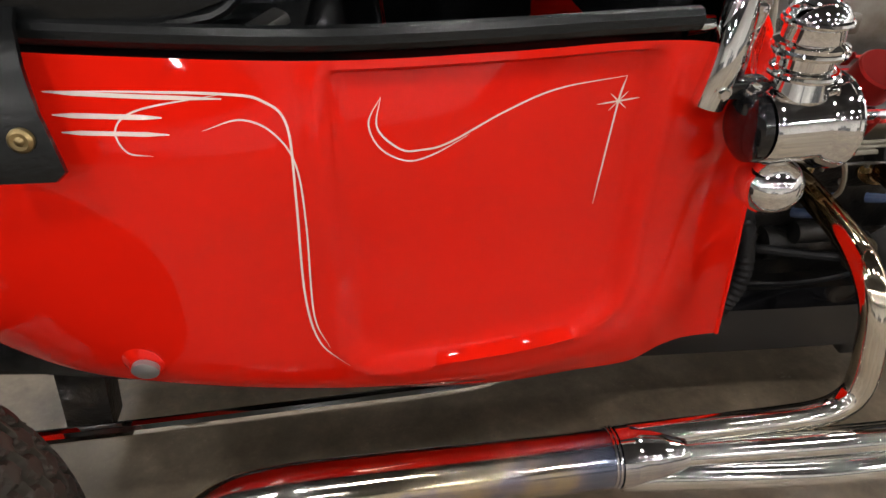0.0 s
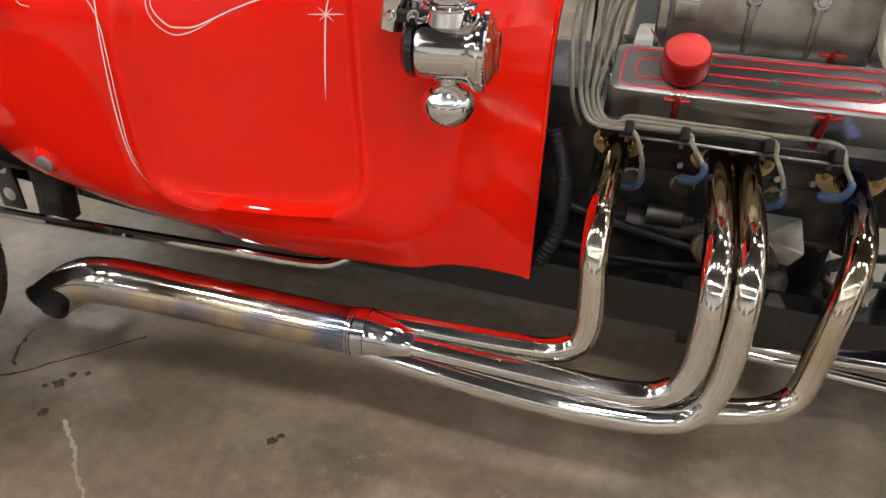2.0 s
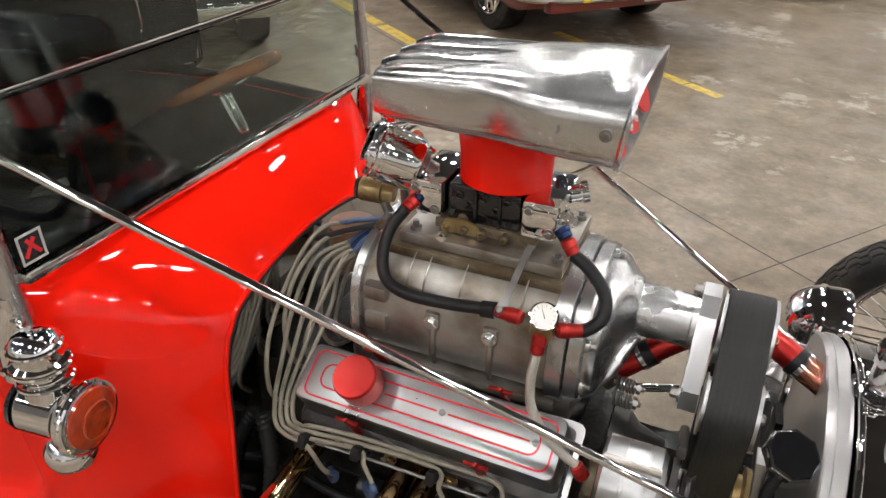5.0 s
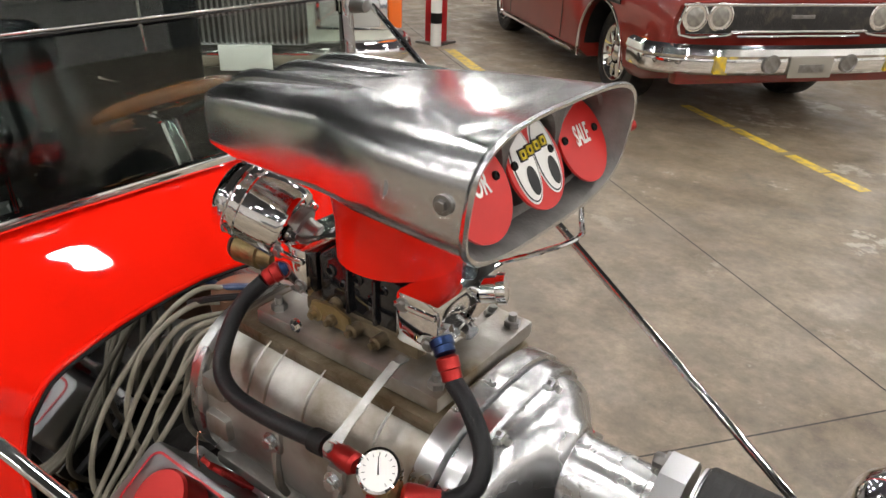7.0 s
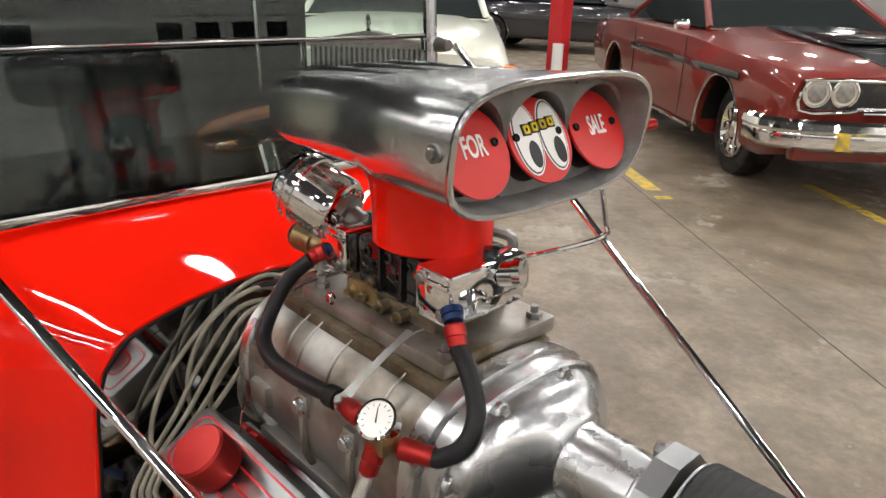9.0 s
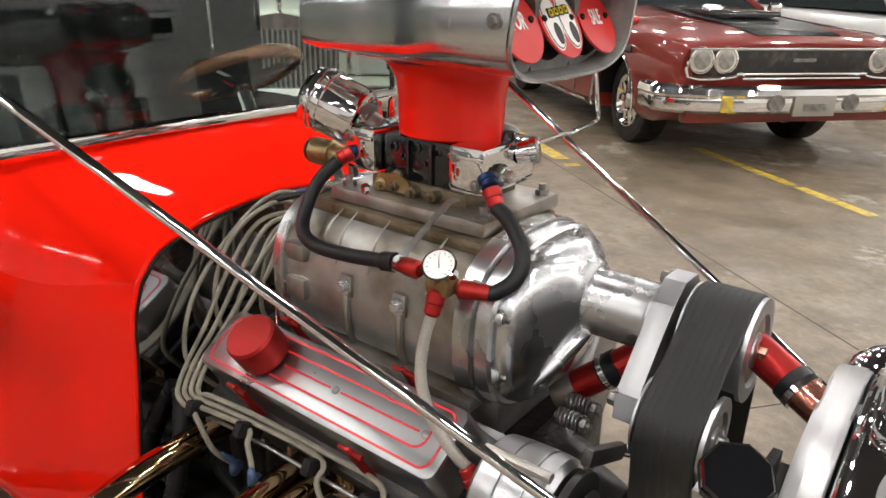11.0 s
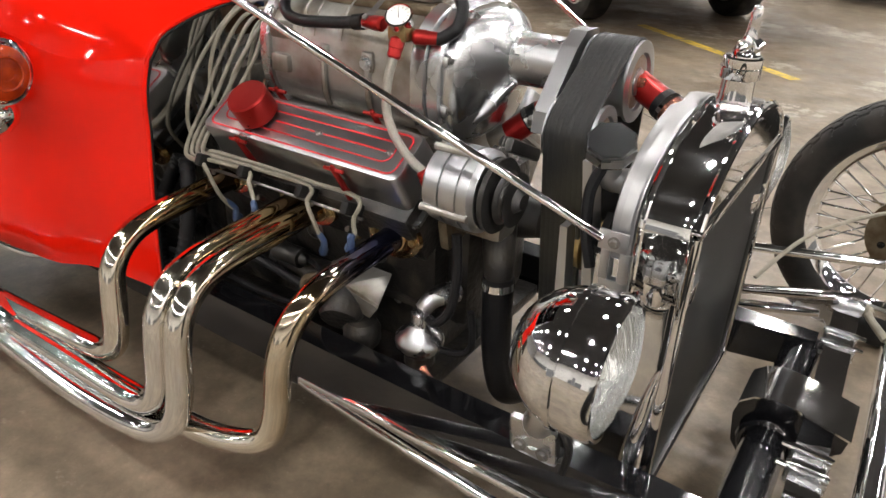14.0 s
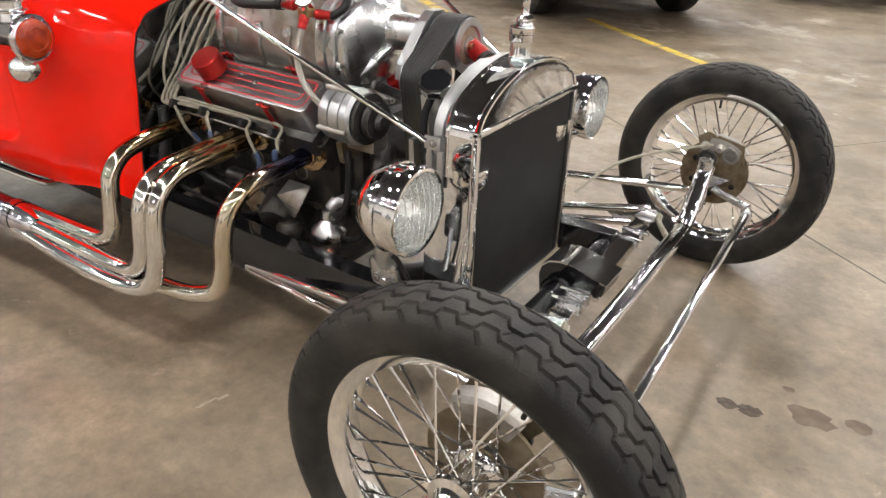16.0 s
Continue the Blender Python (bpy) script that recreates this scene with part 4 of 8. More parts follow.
def valve_cover(m):
    """m: -1 on the near bank, 1 on the other."""
    yc, zc, sl = EC + m * 0.232, 0.655, radians(33)
    u, n = V(0, -m * math.cos(sl), math.sin(sl)), V(0, m * math.sin(sl), math.cos(sl))
    c = V(0.376, yc, zc)
    xa, xb = 0.132 - 0.376, 0.618 - 0.376

    def ring(h, hw, dx, r=0.014):
        pts = []
        for sx, sy, a0 in ((1, 1, 0), (-1, 1, 90), (-1, -1, 180), (1, -1, 270)):
            for k in range(4):
                a = radians(a0 + 30 * k)
                px = ((xb + dx - r) if sx > 0 else (xa - dx + r)) + r * math.cos(a)
                py = sy * (hw - r) + r * math.sin(a)
                pts.append(c + V(1, 0, 0) * px + u * py + n * h)
        return pts
    s = Shape().rings([ring(-0.104, 0.073, 0.012), ring(-0.096, 0.073, 0.012), ring(-0.0955, 0.062, 0.0), ring(-0.05, 0.054, -0.004), ring(-0.006, 0.052, -0.006), ring(-0.001, 0.050, -0.008), ring(0, 0.047, -0.011)])
    vc = part("valve_cover", s, COVERM, car, "polished aluminium valve cover with red grooves", sharp=30)

    def groove(x0, x1, hw, w=0.0032, r=0.016):
        loop = []
        for sx, sy, a0 in ((1, 1, 0), (-1, 1, 90), (-1, -1, 180), (1, -1, 270)):
            for k in range(6):
                a = radians(a0 + 18 * k)
                loop.append((((x1 - r) if sx > 0 else (x0 + r)) + r * math.cos(a), sy * (hw - r) + r * math.sin(a)))
        rows = []
        for i, (px, py) in enumerate(loop):
            a, b = Vector(loop[i - 1]), Vector(loop[(i + 1) % len(loop)])
            d = (b - a).normalized()
            rows.append([c + V(1, 0, 0) * (px + d.y * w / 2 * q) + u * (py - d.x * w / 2 * q) + n * h for q, h in ((-1, 0.0004), (-1, 0.0012), (1, 0.0012), (1, 0.0004))])
        part("groove", Shape().rings(rows, loop=True), REDLINE, vc, "red painted groove")
    groove(xa + 0.022, xb - 0.020, 0.041, 0.0034)
    groove(xa + 0.045, xb - 0.042, 0.0215, 0.0034, r=0.017)
    for x0, x1 in ((0.30, 0.398), (0.418, 0.560)):
        part("groove", Shape().box(V((x0 + x1) / 2, yc, zc) + n * 0.0008, (x1 - x0, 0.0032, 0.0012), 0, turned(-m * 33, 0, 0)), REDLINE, vc, "red painted groove")
    for x in (0.408, 0.570):
        part("screw", Shape().lathe(V(x, yc, zc) + n * 0.0, n, [(0, 0.006), (0.002, 0.006), (0.003, 0.004)], 12), STEEL, vc)
    if m < 0:
        part("breather_cap", Shape().lathe(V(0.258, yc, zc) + u * 0.002, n, [(0, 0.024), (0.006, 0.024), (0.007, 0.039), (0.052, 0.039), (0.056, 0.036), (0.057, 0.0)], 36), ANOD, vc, "red anodised breather cap")
    for x in (0.255, 0.490):
        for q in (-1, 1):
            base = V(x, yc, zc) + u * (q * 0.066) - n * 0.095
            up = (n - u * q * 0.02).normalized()
            w = Shape().lathe(base, up, [(0, 0.0045), (0.018, 0.0045), (0.019, 0.0068), (0.07, 0.0058), (0.104, 0.0048), (0.108, 0.003)], 12)
            w.rod(base + up * 0.098 - V(0.021, 0, 0), base + up * 0.098 + V(0.021, 0, 0), 0.0036, seg=8)
            part("wing_bolt", w, ANOD, vc, "red T-handle cover bolt")
    return vc


valve_cover(-1)
valve_cover(1)

# blower
BY, BZ = EC - 0.002, 0.752


def oval(x, hw, hh, n=44, p=2.6, dy=0.0, dz=0.0):
    out = []
    for i in range(n):
        a = 2 * math.pi * i / n
        ca, sa = math.cos(a), math.sin(a)
        out.append(V(x, BY + dy + hw * math.copysign(abs(ca) ** (2 / p), ca), BZ + dz + hh * math.copysign(abs(sa) ** (2 / p), sa)))
    return out


case = part("blower_case", Shape().rings([oval(x, 0.148, 0.118) for x in (0.218, 0.26, 0.4, 0.552)]), CAST, car, "stained cast aluminium blower case", sharp=40)
part("rear_plate", Shape().rings([oval(0.196, 0.155, 0.124), oval(0.199, 0.160, 0.129), oval(0.215, 0.160, 0.129), oval(0.218, 0.156, 0.125)]), POLISH, case)
part("front_plate", Shape().rings([oval(0.552, 0.150, 0.120), oval(0.554, 0.158, 0.128), oval(0.580, 0.158, 0.128), oval(0.582, 0.154, 0.124)]), POLISH, case)
part("cover_flange", Shape().rings([oval(0.5835, 0.150, 0.120), oval(0.585, 0.153, 0.123), oval(0.606, 0.153, 0.123), oval(0.610, 0.149, 0.119)]), POLISH, case, "polished cover flange", sharp=40)
part("front_cover", Shape().rings([oval(0.608, 0.141, 0.112, p=2.8), oval(0.624, 0.138, 0.109, p=2.8), oval(0.632, 0.130, 0.103, p=2.7, dy=0.002, dz=0.002), oval(0.641, 0.112, 0.093, p=2.5, dy=0.006, dz=0.007), oval(0.649, 0.092, 0.080, p=2.3, dy=0.012, dz=0.014), oval(0.656, 0.072, 0.066, p=2.1, dy=0.018, dz=0.022), oval(0.662, 0.058, 0.057, p=2, dy=0.022, dz=0.03), oval(0.668, 0.050, 0.050, p=2, dy=0.022, dz=0.03)]), POLISH, case, "polished front drive cover", sharp=50)
for i, a in enumerate((0.35, 1.2, 2.0, 2.75, 3.5, 4.2, 4.9, 5.6)):
    p = V(0.611, BY + 0.142 * math.cos(a), BZ + 0.113 * math.sin(a))
    lug = part("cover_lug", Shape().lathe(p - V(0.004, 0, 0), (1, 0, 0), [(0, 0.013), (0.008, 0.012), (0.010, 0.010)], 14), POLISH, case)
    part("cover_bolt", bolt(p + V(0.007, 0, 0), (1, 0, 0), 0.0055, 0.006), STEEL, lug)
FC = ((0.624, 0.134, 0.106, 0, 0.001), (0.640, 0.108, 0.090, 0.006, 0.007), (0.650, 0.086, 0.075, 0.012, 0.014), (0.662, 0.064, 0.060, 0.018, 0.024), (0.676, 0.046, 0.046, 0.022, 0.03))
for a in (3.95,):
    part("cover_rib", Shape().tube([(x + 0.001, BY + dy + hw * math.cos(a), BZ + dz + hh * math.sin(a)) for x, hw, hh, dy, dz in FC], [0.004, 0.011, 0.014, 0.013, 0.006], 14, 5), POLISH, case, "soft ridge of the cover casting")
snout = part("snout", Shape().lathe((0.658, BY + 0.022, BZ + 0.030), (1, 0, 0), [(0, 0.056), (0.006, 0.050), (0.018, 0.0465), (0.094, 0.046), (0.096, 0.048), (0.104, 0.048)], 32), POLISH, car, "polished blower snout")
for x in (0.352, 0.456):
    lug = part("case_lug", Shape().box((x, BY - 0.143, 0.772), (0.026, 0.02, 0.036), 0.006), CAST, case)
    part("lug_bolt", bolt((x, BY - 0.154, 0.772), (0, -1, 0.1), 0.009, 0.008), POLISH, lug)
for x in (0.352, 0.456):
    part("lug_strap", Shape().tube([(x, BY - 0.147, 0.765), (x, BY - 0.150, 0.735), (x, BY - 0.148, 0.70), (x, BY - 0.138, 0.675)], [0.009, 0.006, 0.006, 0.005], 8, 4), CAST, case)
for dx in (0.30, 0.33, 0.395, 0.50):
    part("case_rib", Shape().tube([(dx, BY - 0.100, 0.868), (dx, BY - 0.130, 0.845), (dx, BY - 0.148, 0.80)], [0.001, 0.0022, 0.001], 8, 4), CAST, case)
part("case_boss", Shape().box((0.245, BY - 0.142, 0.80), (0.045, 0.03, 0.03), 0.008), CAST, case)
part("case_boss", Shape().box((0.245, BY - 0.146, 0.74), (0.045, 0.026, 0.036), 0.008), CAST, case)
part("case_foot", Shape().box((0.385, BY, 0.645), (0.37, 0.27, 0.018), 0.004), CAST, case)
part("case_top", Shape().box((0.39, BY, 0.862), (0.33, 0.20, 0.02), 0.008), GRIMY, case)
plate = part("carb_plate", Shape().box((0.405, BY + 0.012, 0.884), (0.29, 0.20, 0.022), 0.006), CAST, car, "cast aluminium carburettor adapter plate")
for x in (0.285, 0.535):
    for y in (-0.07, 0.085):
        part("plate_stud", Shape().rod((x, BY + y, 0.893), (x, BY + y, 0.912), 0.0055, seg=8), STEEL, plate)
        part("plate_nut", Shape().lathe((x, BY + y, 0.894), (0, 0, 1), [(0, 0.0105), (0.008, 0.0105), (0.009, 0.009)], 6), STEEL, plate)

# snout support, pulleys and belt
PY = BY + 0.024
arm = [V(0.762, PY + 0.052, 0.822), V(0.762, PY + 0.03, 0.845), V(0.762, PY - 0.012, 0.846), V(0.762, PY - 0.045, 0.825), V(0.762, PY - 0.128, 0.735), V(0.762, PY - 0.132, 0.70), V(0.762, PY - 0.10, 0.69), V(0.762, PY - 0.04, 0.735), V(0.762, PY + 0.045, 0.745)]
brk = part("snout_support", Shape().prism(arm, (0, 0, 0), (0.028, 0, 0)), COVERM, car, "polished snout support bracket", smooth=False)
for y, z in ((PY + 0.02, 0.833), (PY - 0.11, 0.712)):
    part("support_bolt", bolt((0.760, y, z), (-1, 0, 0), 0.009, 0.012), STEEL, brk)
PUL = ((PY + 0.012, 0.772, 0.060), (PY - 0.112, 0.708, 0.045), (PY - 0.03, 0.36, 0.078))
for k, (y, z, r) in enumerate(PUL):
    pl = part("pulley", Shape().lathe((0.796, y, z), (1, 0, 0), [(0, r + 0.006), (0.003, r + 0.006), (0.0035, r), (0.078, r), (0.0785, r + 0.007), (0.084, r + 0.007), (0.085, r * 0.8), (0.078, r * 0.72), (0.074, r * 0.4), (0.084, r * 0.36), (0.086, 0)], 40), BRUSHED, car, "machined aluminium drive pulley")
    part("pulley_face", Shape().lathe((0.8745, y, z), (1, 0, 0), [(0, r * 0.74), (0.0015, r * 0.74), (0.003, r * 0.56), (0.003, r * 0.40)], 32, cap=False), RUSTY, pl, "rust-stained pulley face")
    part("pulley_bolt", bolt((0.881, y, z), (1, 0, 0), 0.009, 0.010), STEEL if k else COPPER, pl)
bp = []
for y, z, r in PUL:
    bp += [(y + (r + 0.004) * math.cos(a), z + (r + 0.004) * math.sin(a)) for a in [2 * math.pi * i / 60 for i in range(60)]]


def hull(points):
    points = sorted(points)

    def half(ps):
        h = []
        for p in ps:
            while len(h) > 1 and (h[-1][0] - h[-2][0]) * (p[1] - h[-2][1]) - (h[-1][1] - h[-2][1]) * (p[0] - h[-2][0]) <= 0:
                h.pop()
            h.append(p)
        return h[:-1]
    return half(points) + half(points[::-1])


hl = hull(bp)
fine = []
for i, p in enumerate(hl):
    q = hl[(i + 1) % len(hl)]
    n = max(1, int(math.dist(p, q) / 0.01))
    fine += [(lerp(p[0], q[0], k / n), lerp(p[1], q[1], k / n)) for k in range(n)]
rows = []
BELTPROFILE = [(0.802, 0.0), (0.802, 0.005), (0.804, 0.0065)]
for k in range(7):
    xg = 0.8105 + 0.009 * k
    BELTPROFILE += [(xg - 0.0010, 0.0065), (xg, 0.0061), (xg + 0.0010, 0.0065)]
BELTPROFILE += [(0.872, 0.0065), (0.874, 0.005), (0.874, 0.0)]
for i, p in enumerate(fine):
    a, b = Vector(fine[i - 1]), Vector(fine[(i + 1) % len(fine)])
    d = (b - a).normalized()
    nrm = Vector((d.y, -d.x))
    rows.append([V(x, p[0] + nrm.x * h, p[1] + nrm.y * h) for x, h in BELTPROFILE])
part("drive_belt", Shape().rings(rows, loop=True), BELT, car, "wide black rubber blower belt")

# alternator
alt = part("alternator", Shape().lathe((0.672, -0.215, 0.635), (1, 0, 0), [(0, 0.02), (0.002, 0.056), (0.008, 0.063), (0.036, 0.066), (0.0365, 0.063), (0.041, 0.063), (0.0415, 0.066), (0.068, 0.067), (0.0685, 0.064), (0.072, 0.064), (0.0725, 0.067), (0.088, 0.066), (0.096, 0.058), (0.098, 0.02)], 40), BRUSHED, car, "polished alternator with finned pulley")
for a in (20, 110, 200, 290):
    y, z = -0.215 + 0.066 * math.cos(radians(a)), 0.635 + 0.068 * math.sin(radians(a))
    part("alternator_lug", Shape().rod((0.677, y, z), (0.762, y, z), 0.0065, seg=10), CAST, alt)
part("fan", Shape().lathe((0.772, -0.215, 0.635), (1, 0, 0), [(0, 0.02), (0.002, 0.058), (0.012, 0.060), (0.014, 0.03), (0.018, 0.03), (0.020, 0.043), (0.026, 0.036), (0.032, 0.036), (0.038, 0.043), (0.04, 0.02), (0.05, 0.012)], 36), DARKSTEEL, alt)
part("alternator_foot", Shape().box((0.727, -0.16, 0.560), (0.09, 0.06, 0.05), 0.012), CAST, alt)
part("alternator_arm", Shape().box((0.782, -0.15, 0.690), (0.014, 0.11, 0.022), 0.006, turned(-25, 0, 0)), DARKSTEEL, alt)

# ---- carburettor, scoop and fuel lines ----
CY = BY + 0.018
carb = part("carburettor", Shape().box((0.395, CY, 0.945), (0.13, 0.12, 0.07), 0.008), BLACK, car, "black and chrome four-barrel carburettor")
part("throttle_body", Shape().box((0.40, CY, 0.904), (0.18, 0.13, 0.02), 0.004), GRIMY, carb, "brown-stained throttle body")
for x, y, z, r in ((0.34, -0.075, 0.905, 0.014), (0.37, -0.08, 0.908, 0.010), (0.40, -0.075, 0.903, 0.012), (0.44, -0.078, 0.905, 0.011), (0.36, -0.06, 0.918, 0.013)):
    part("linkage_boss", Shape().lathe((x, CY + y + 0.03, z), (0, -1, 0), [(0, r * 0.6), (0.026, r * 0.75), (0.034, r * 0.75), (0.036, r * 0.45), (0.042, r * 0.4), (0.043, 0)], 12), GRIMY if x > 0.35 else BRASSY, carb, "grimy brass linkage boss")
part("linkage_plate", Shape().prism([V(0.325, CY - 0.078, 0.898), V(0.40, CY - 0.078, 0.898), V(0.395, CY - 0.078, 0.918), V(0.37, CY - 0.078, 0.926), V(0.335, CY - 0.078, 0.922)], (0, 0, 0), (0, 0.004, 0)), BRASSY, carb, "grimy brass linkage plate", smooth=False)
part("linkage_screw", bolt((0.342, CY - 0.112, 0.905), (0, -1, 0), 0.006, 0.004), CHROME, carb)
for x, z, r in ((0.352, 0.962, 0.008), (0.372, 0.950, 0.006), (0.395, 0.966, 0.009), (0.418, 0.946, 0.007), (0.436, 0.964, 0.006)):
    part("body_plug", Shape().lathe((x, CY - 0.058, z), (0, -1, 0), [(0, r), (0.004, r), (0.005, r * 0.6), (0.002, r * 0.5), (0.002, 0)], 10), BLACK, carb)
part("body_rib", Shape().box((0.382, CY - 0.062, 0.945), (0.006, 0.008, 0.06), 0.002), BLACK, carb)
part("body_rib", Shape().box((0.425, CY - 0.062, 0.945), (0.006, 0.008, 0.06), 0.002), BLACK, carb)
for x0, nx in ((0.49, 1), (0.303, -1)):
    b = part("float_bowl", Shape().box((x0 + 0.006 * nx, CY - 0.010, 0.952), (0.060, 0.135, 0.066), 0.008), CHROME, carb, "chromed float bowl")
    part("bowl_rib", Shape().box((x0 + 0.006 * nx, CY - 0.079, 0.970), (0.056, 0.004, 0.006), 0.001), CHROME, b)
    for dx, dz in ((-0.018, 0.018), (0.018, -0.018)):
        part("bowl_screw", bolt((x0 + 0.006 * nx + dx, CY - 0.0775, 0.952 + dz), (0, -1, 0), 0.006, 0.004), STEEL, b)
    part("fuel_inlet", Shape().lathe((x0 + nx * 0.028, CY - 0.035, 0.95), (nx, -0.25, -0.2), [(0, 0.013), (0.02, 0.013), (0.021, 0.010), (0.03, 0.010)], 6), CHROME, b)
part("accelerator_pump", Shape().lathe((0.522, CY + 0.012, 0.966), (0.6, 0.25, 0.15), [(0, 0.016), (0.018, 0.016), (0.020, 0.019), (0.030, 0.019), (0.032, 0.012)], 14), CHROME, carb)
part("vent_stub", Shape().rod((0.505, CY + 0.012, 0.975), (0.505, CY + 0.012, 0.994), 0.010), BLACK, carb)
part("choke_lever", Shape().tube([(0.43, CY + 0.075, 0.985), (0.46, CY + 0.10, 0.975), (0.455, CY + 0.105, 0.94)], 0.008, 8, 4), STEEL, carb)
neck = part("scoop_neck", Shape().lathe((0.412, CY, 0.982), (0, 0, 1), [(0, 0.074), (0.003, 0.078), (0.05, 0.079), (0.08, 0.083), (0.098, 0.092), (0.106, 0.103)], 48), RED, car, "red painted scoop neck")
SY = 0.012


def scoop_ring(x, hw, z0, z1, p, n=56, dy=0.0, tilt=0.0):
    zc, hh = (z0 + z1) / 2, (z1 - z0) / 2
    out = []
    for i in range(n):
        a = 2 * math.pi * i / n
        ca, sa = math.cos(a), math.sin(a)
        z = zc + hh * math.copysign(abs(sa) ** (2 / p), sa)
        out.append(V(x - tilt * (z - zc), SY + dy + hw * math.copysign(abs(ca) ** (2 / p), ca), z))
    return out


SC = [(0.222, 0.087, 1.110, 1.164, 6.0), (0.228, 0.100, 1.099, 1.174, 6.0), (0.27, 0.106, 1.094, 1.181, 6.0), (0.36, 0.109, 1.090, 1.190, 5.4), (0.41, 0.112, 1.088, 1.196, 4.8), (0.44, 0.121, 1.087, 1.200, 4.2),
      (0.475, 0.135, 1.087, 1.203, 3.8), (0.52, 0.143, 1.086, 1.207, 3.5), (0.57, 0.148, 1.085, 1.210, 3.4), (0.615, 0.150, 1.084, 1.213, 3.4)]
rings = [scoop_ring(x, hw, z0, z1, p, tilt=-0.12 * smooth_step(0.42, 0.6, x)) for x, hw, z0, z1, p in SC]
lip = [scoop_ring(0.617, 0.153, 1.081, 1.216, 3.4, tilt=-0.12), scoop_ring(0.621, 0.154, 1.080, 1.217, 3.4, tilt=-0.12), scoop_ring(0.6235, 0.152, 1.082, 1.215, 3.4, tilt=-0.12), scoop_ring(0.6225, 0.1485, 1.0855, 1.2115, 3.4, tilt=-0.12)]
scoop = part("air_scoop", Shape().rings(rings + lip, cap1=False), SCOOPM, car, "polished aluminium three-hole air scoop", sharp=50)
DULL = mat("dull_cast_grey", (0.25, 0.245, 0.235), 0.55, 0.4, color2=(0.16, 0.155, 0.148), scale=30, bump=0.15, bscale=250)
part("mouth_liner", Shape().rings([scoop_ring(0.6225, 0.1485, 1.0855, 1.2115, 3.4, tilt=-0.12), scoop_ring(0.615, 0.145, 1.089, 1.208, 3.4, tilt=-0.12), scoop_ring(0.56, 0.141, 1.092, 1.204, 3.4, tilt=-0.12)], cap0=False, cap1=False), DULL, scoop, "dull cast grey mouth lining")
for dy in (-0.05, 0.015, 0.075):
    part("scoop_louvre", Shape().tube([(0.226, SY + dy, 1.166), (0.26, SY + dy, 1.178), (0.34, SY + dy, 1.187), (0.45, SY + dy, 1.196)], [0.012, 0.013, 0.009, 0.002], 10, 4), SCOOPM, scoop)
part("scoop_screw", bolt((0.597, SY - 0.151, 1.153), (0, -1, 0), 0.006, 0.004), STEEL, scoop)
part("scoop_screw", bolt((0.597, SY + 0.151, 1.153), (0, 1, 0), 0.006, 0.004), STEEL, scoop)
# Added black sheet across the throat, in place of the shade deep inside.
part("mouth_dark_sheet", Shape().rings([scoop_ring(0.503, 0.135, 1.10, 1.196, 3.4, tilt=-0.12), scoop_ring(0.500, 0.135, 1.10, 1.196, 3.4, tilt=-0.12)]), MATTE, scoop)


def mouth_plate(yc):
    """One third of the plate in the mouth, with its bore."""
    n, R = 48, 0.0475
    zc, HW, HH = 1.148, 0.142, 0.0575
    outer, bore, deep = [], [], []
    for i in range(n):
        a = 2 * math.pi * i / n
        dy, dz = math.cos(a), math.sin(a)
        lo_, hi_ = R, 0.2
        for _ in range(24):
            t = (lo_ + hi_) / 2
            y, z = yc + dy * t, dz * t
            ok = abs(dy * t) < 0.0492 and (abs(y / HW) ** 3.4 + abs(z / HH) ** 3.4 < 1)
            lo_, hi_ = (t, hi_) if ok else (lo_, t)
        for ring, t, x in ((outer, lo_, 0.590), (bore, R, 0.587), (deep, R, 0.53)):
            ring.append(V(x + 0.12 * dz * t, SY + yc + dy * t, zc + dz * t))
    return Shape().rings([outer, bore, deep], cap0=False, cap1=False)


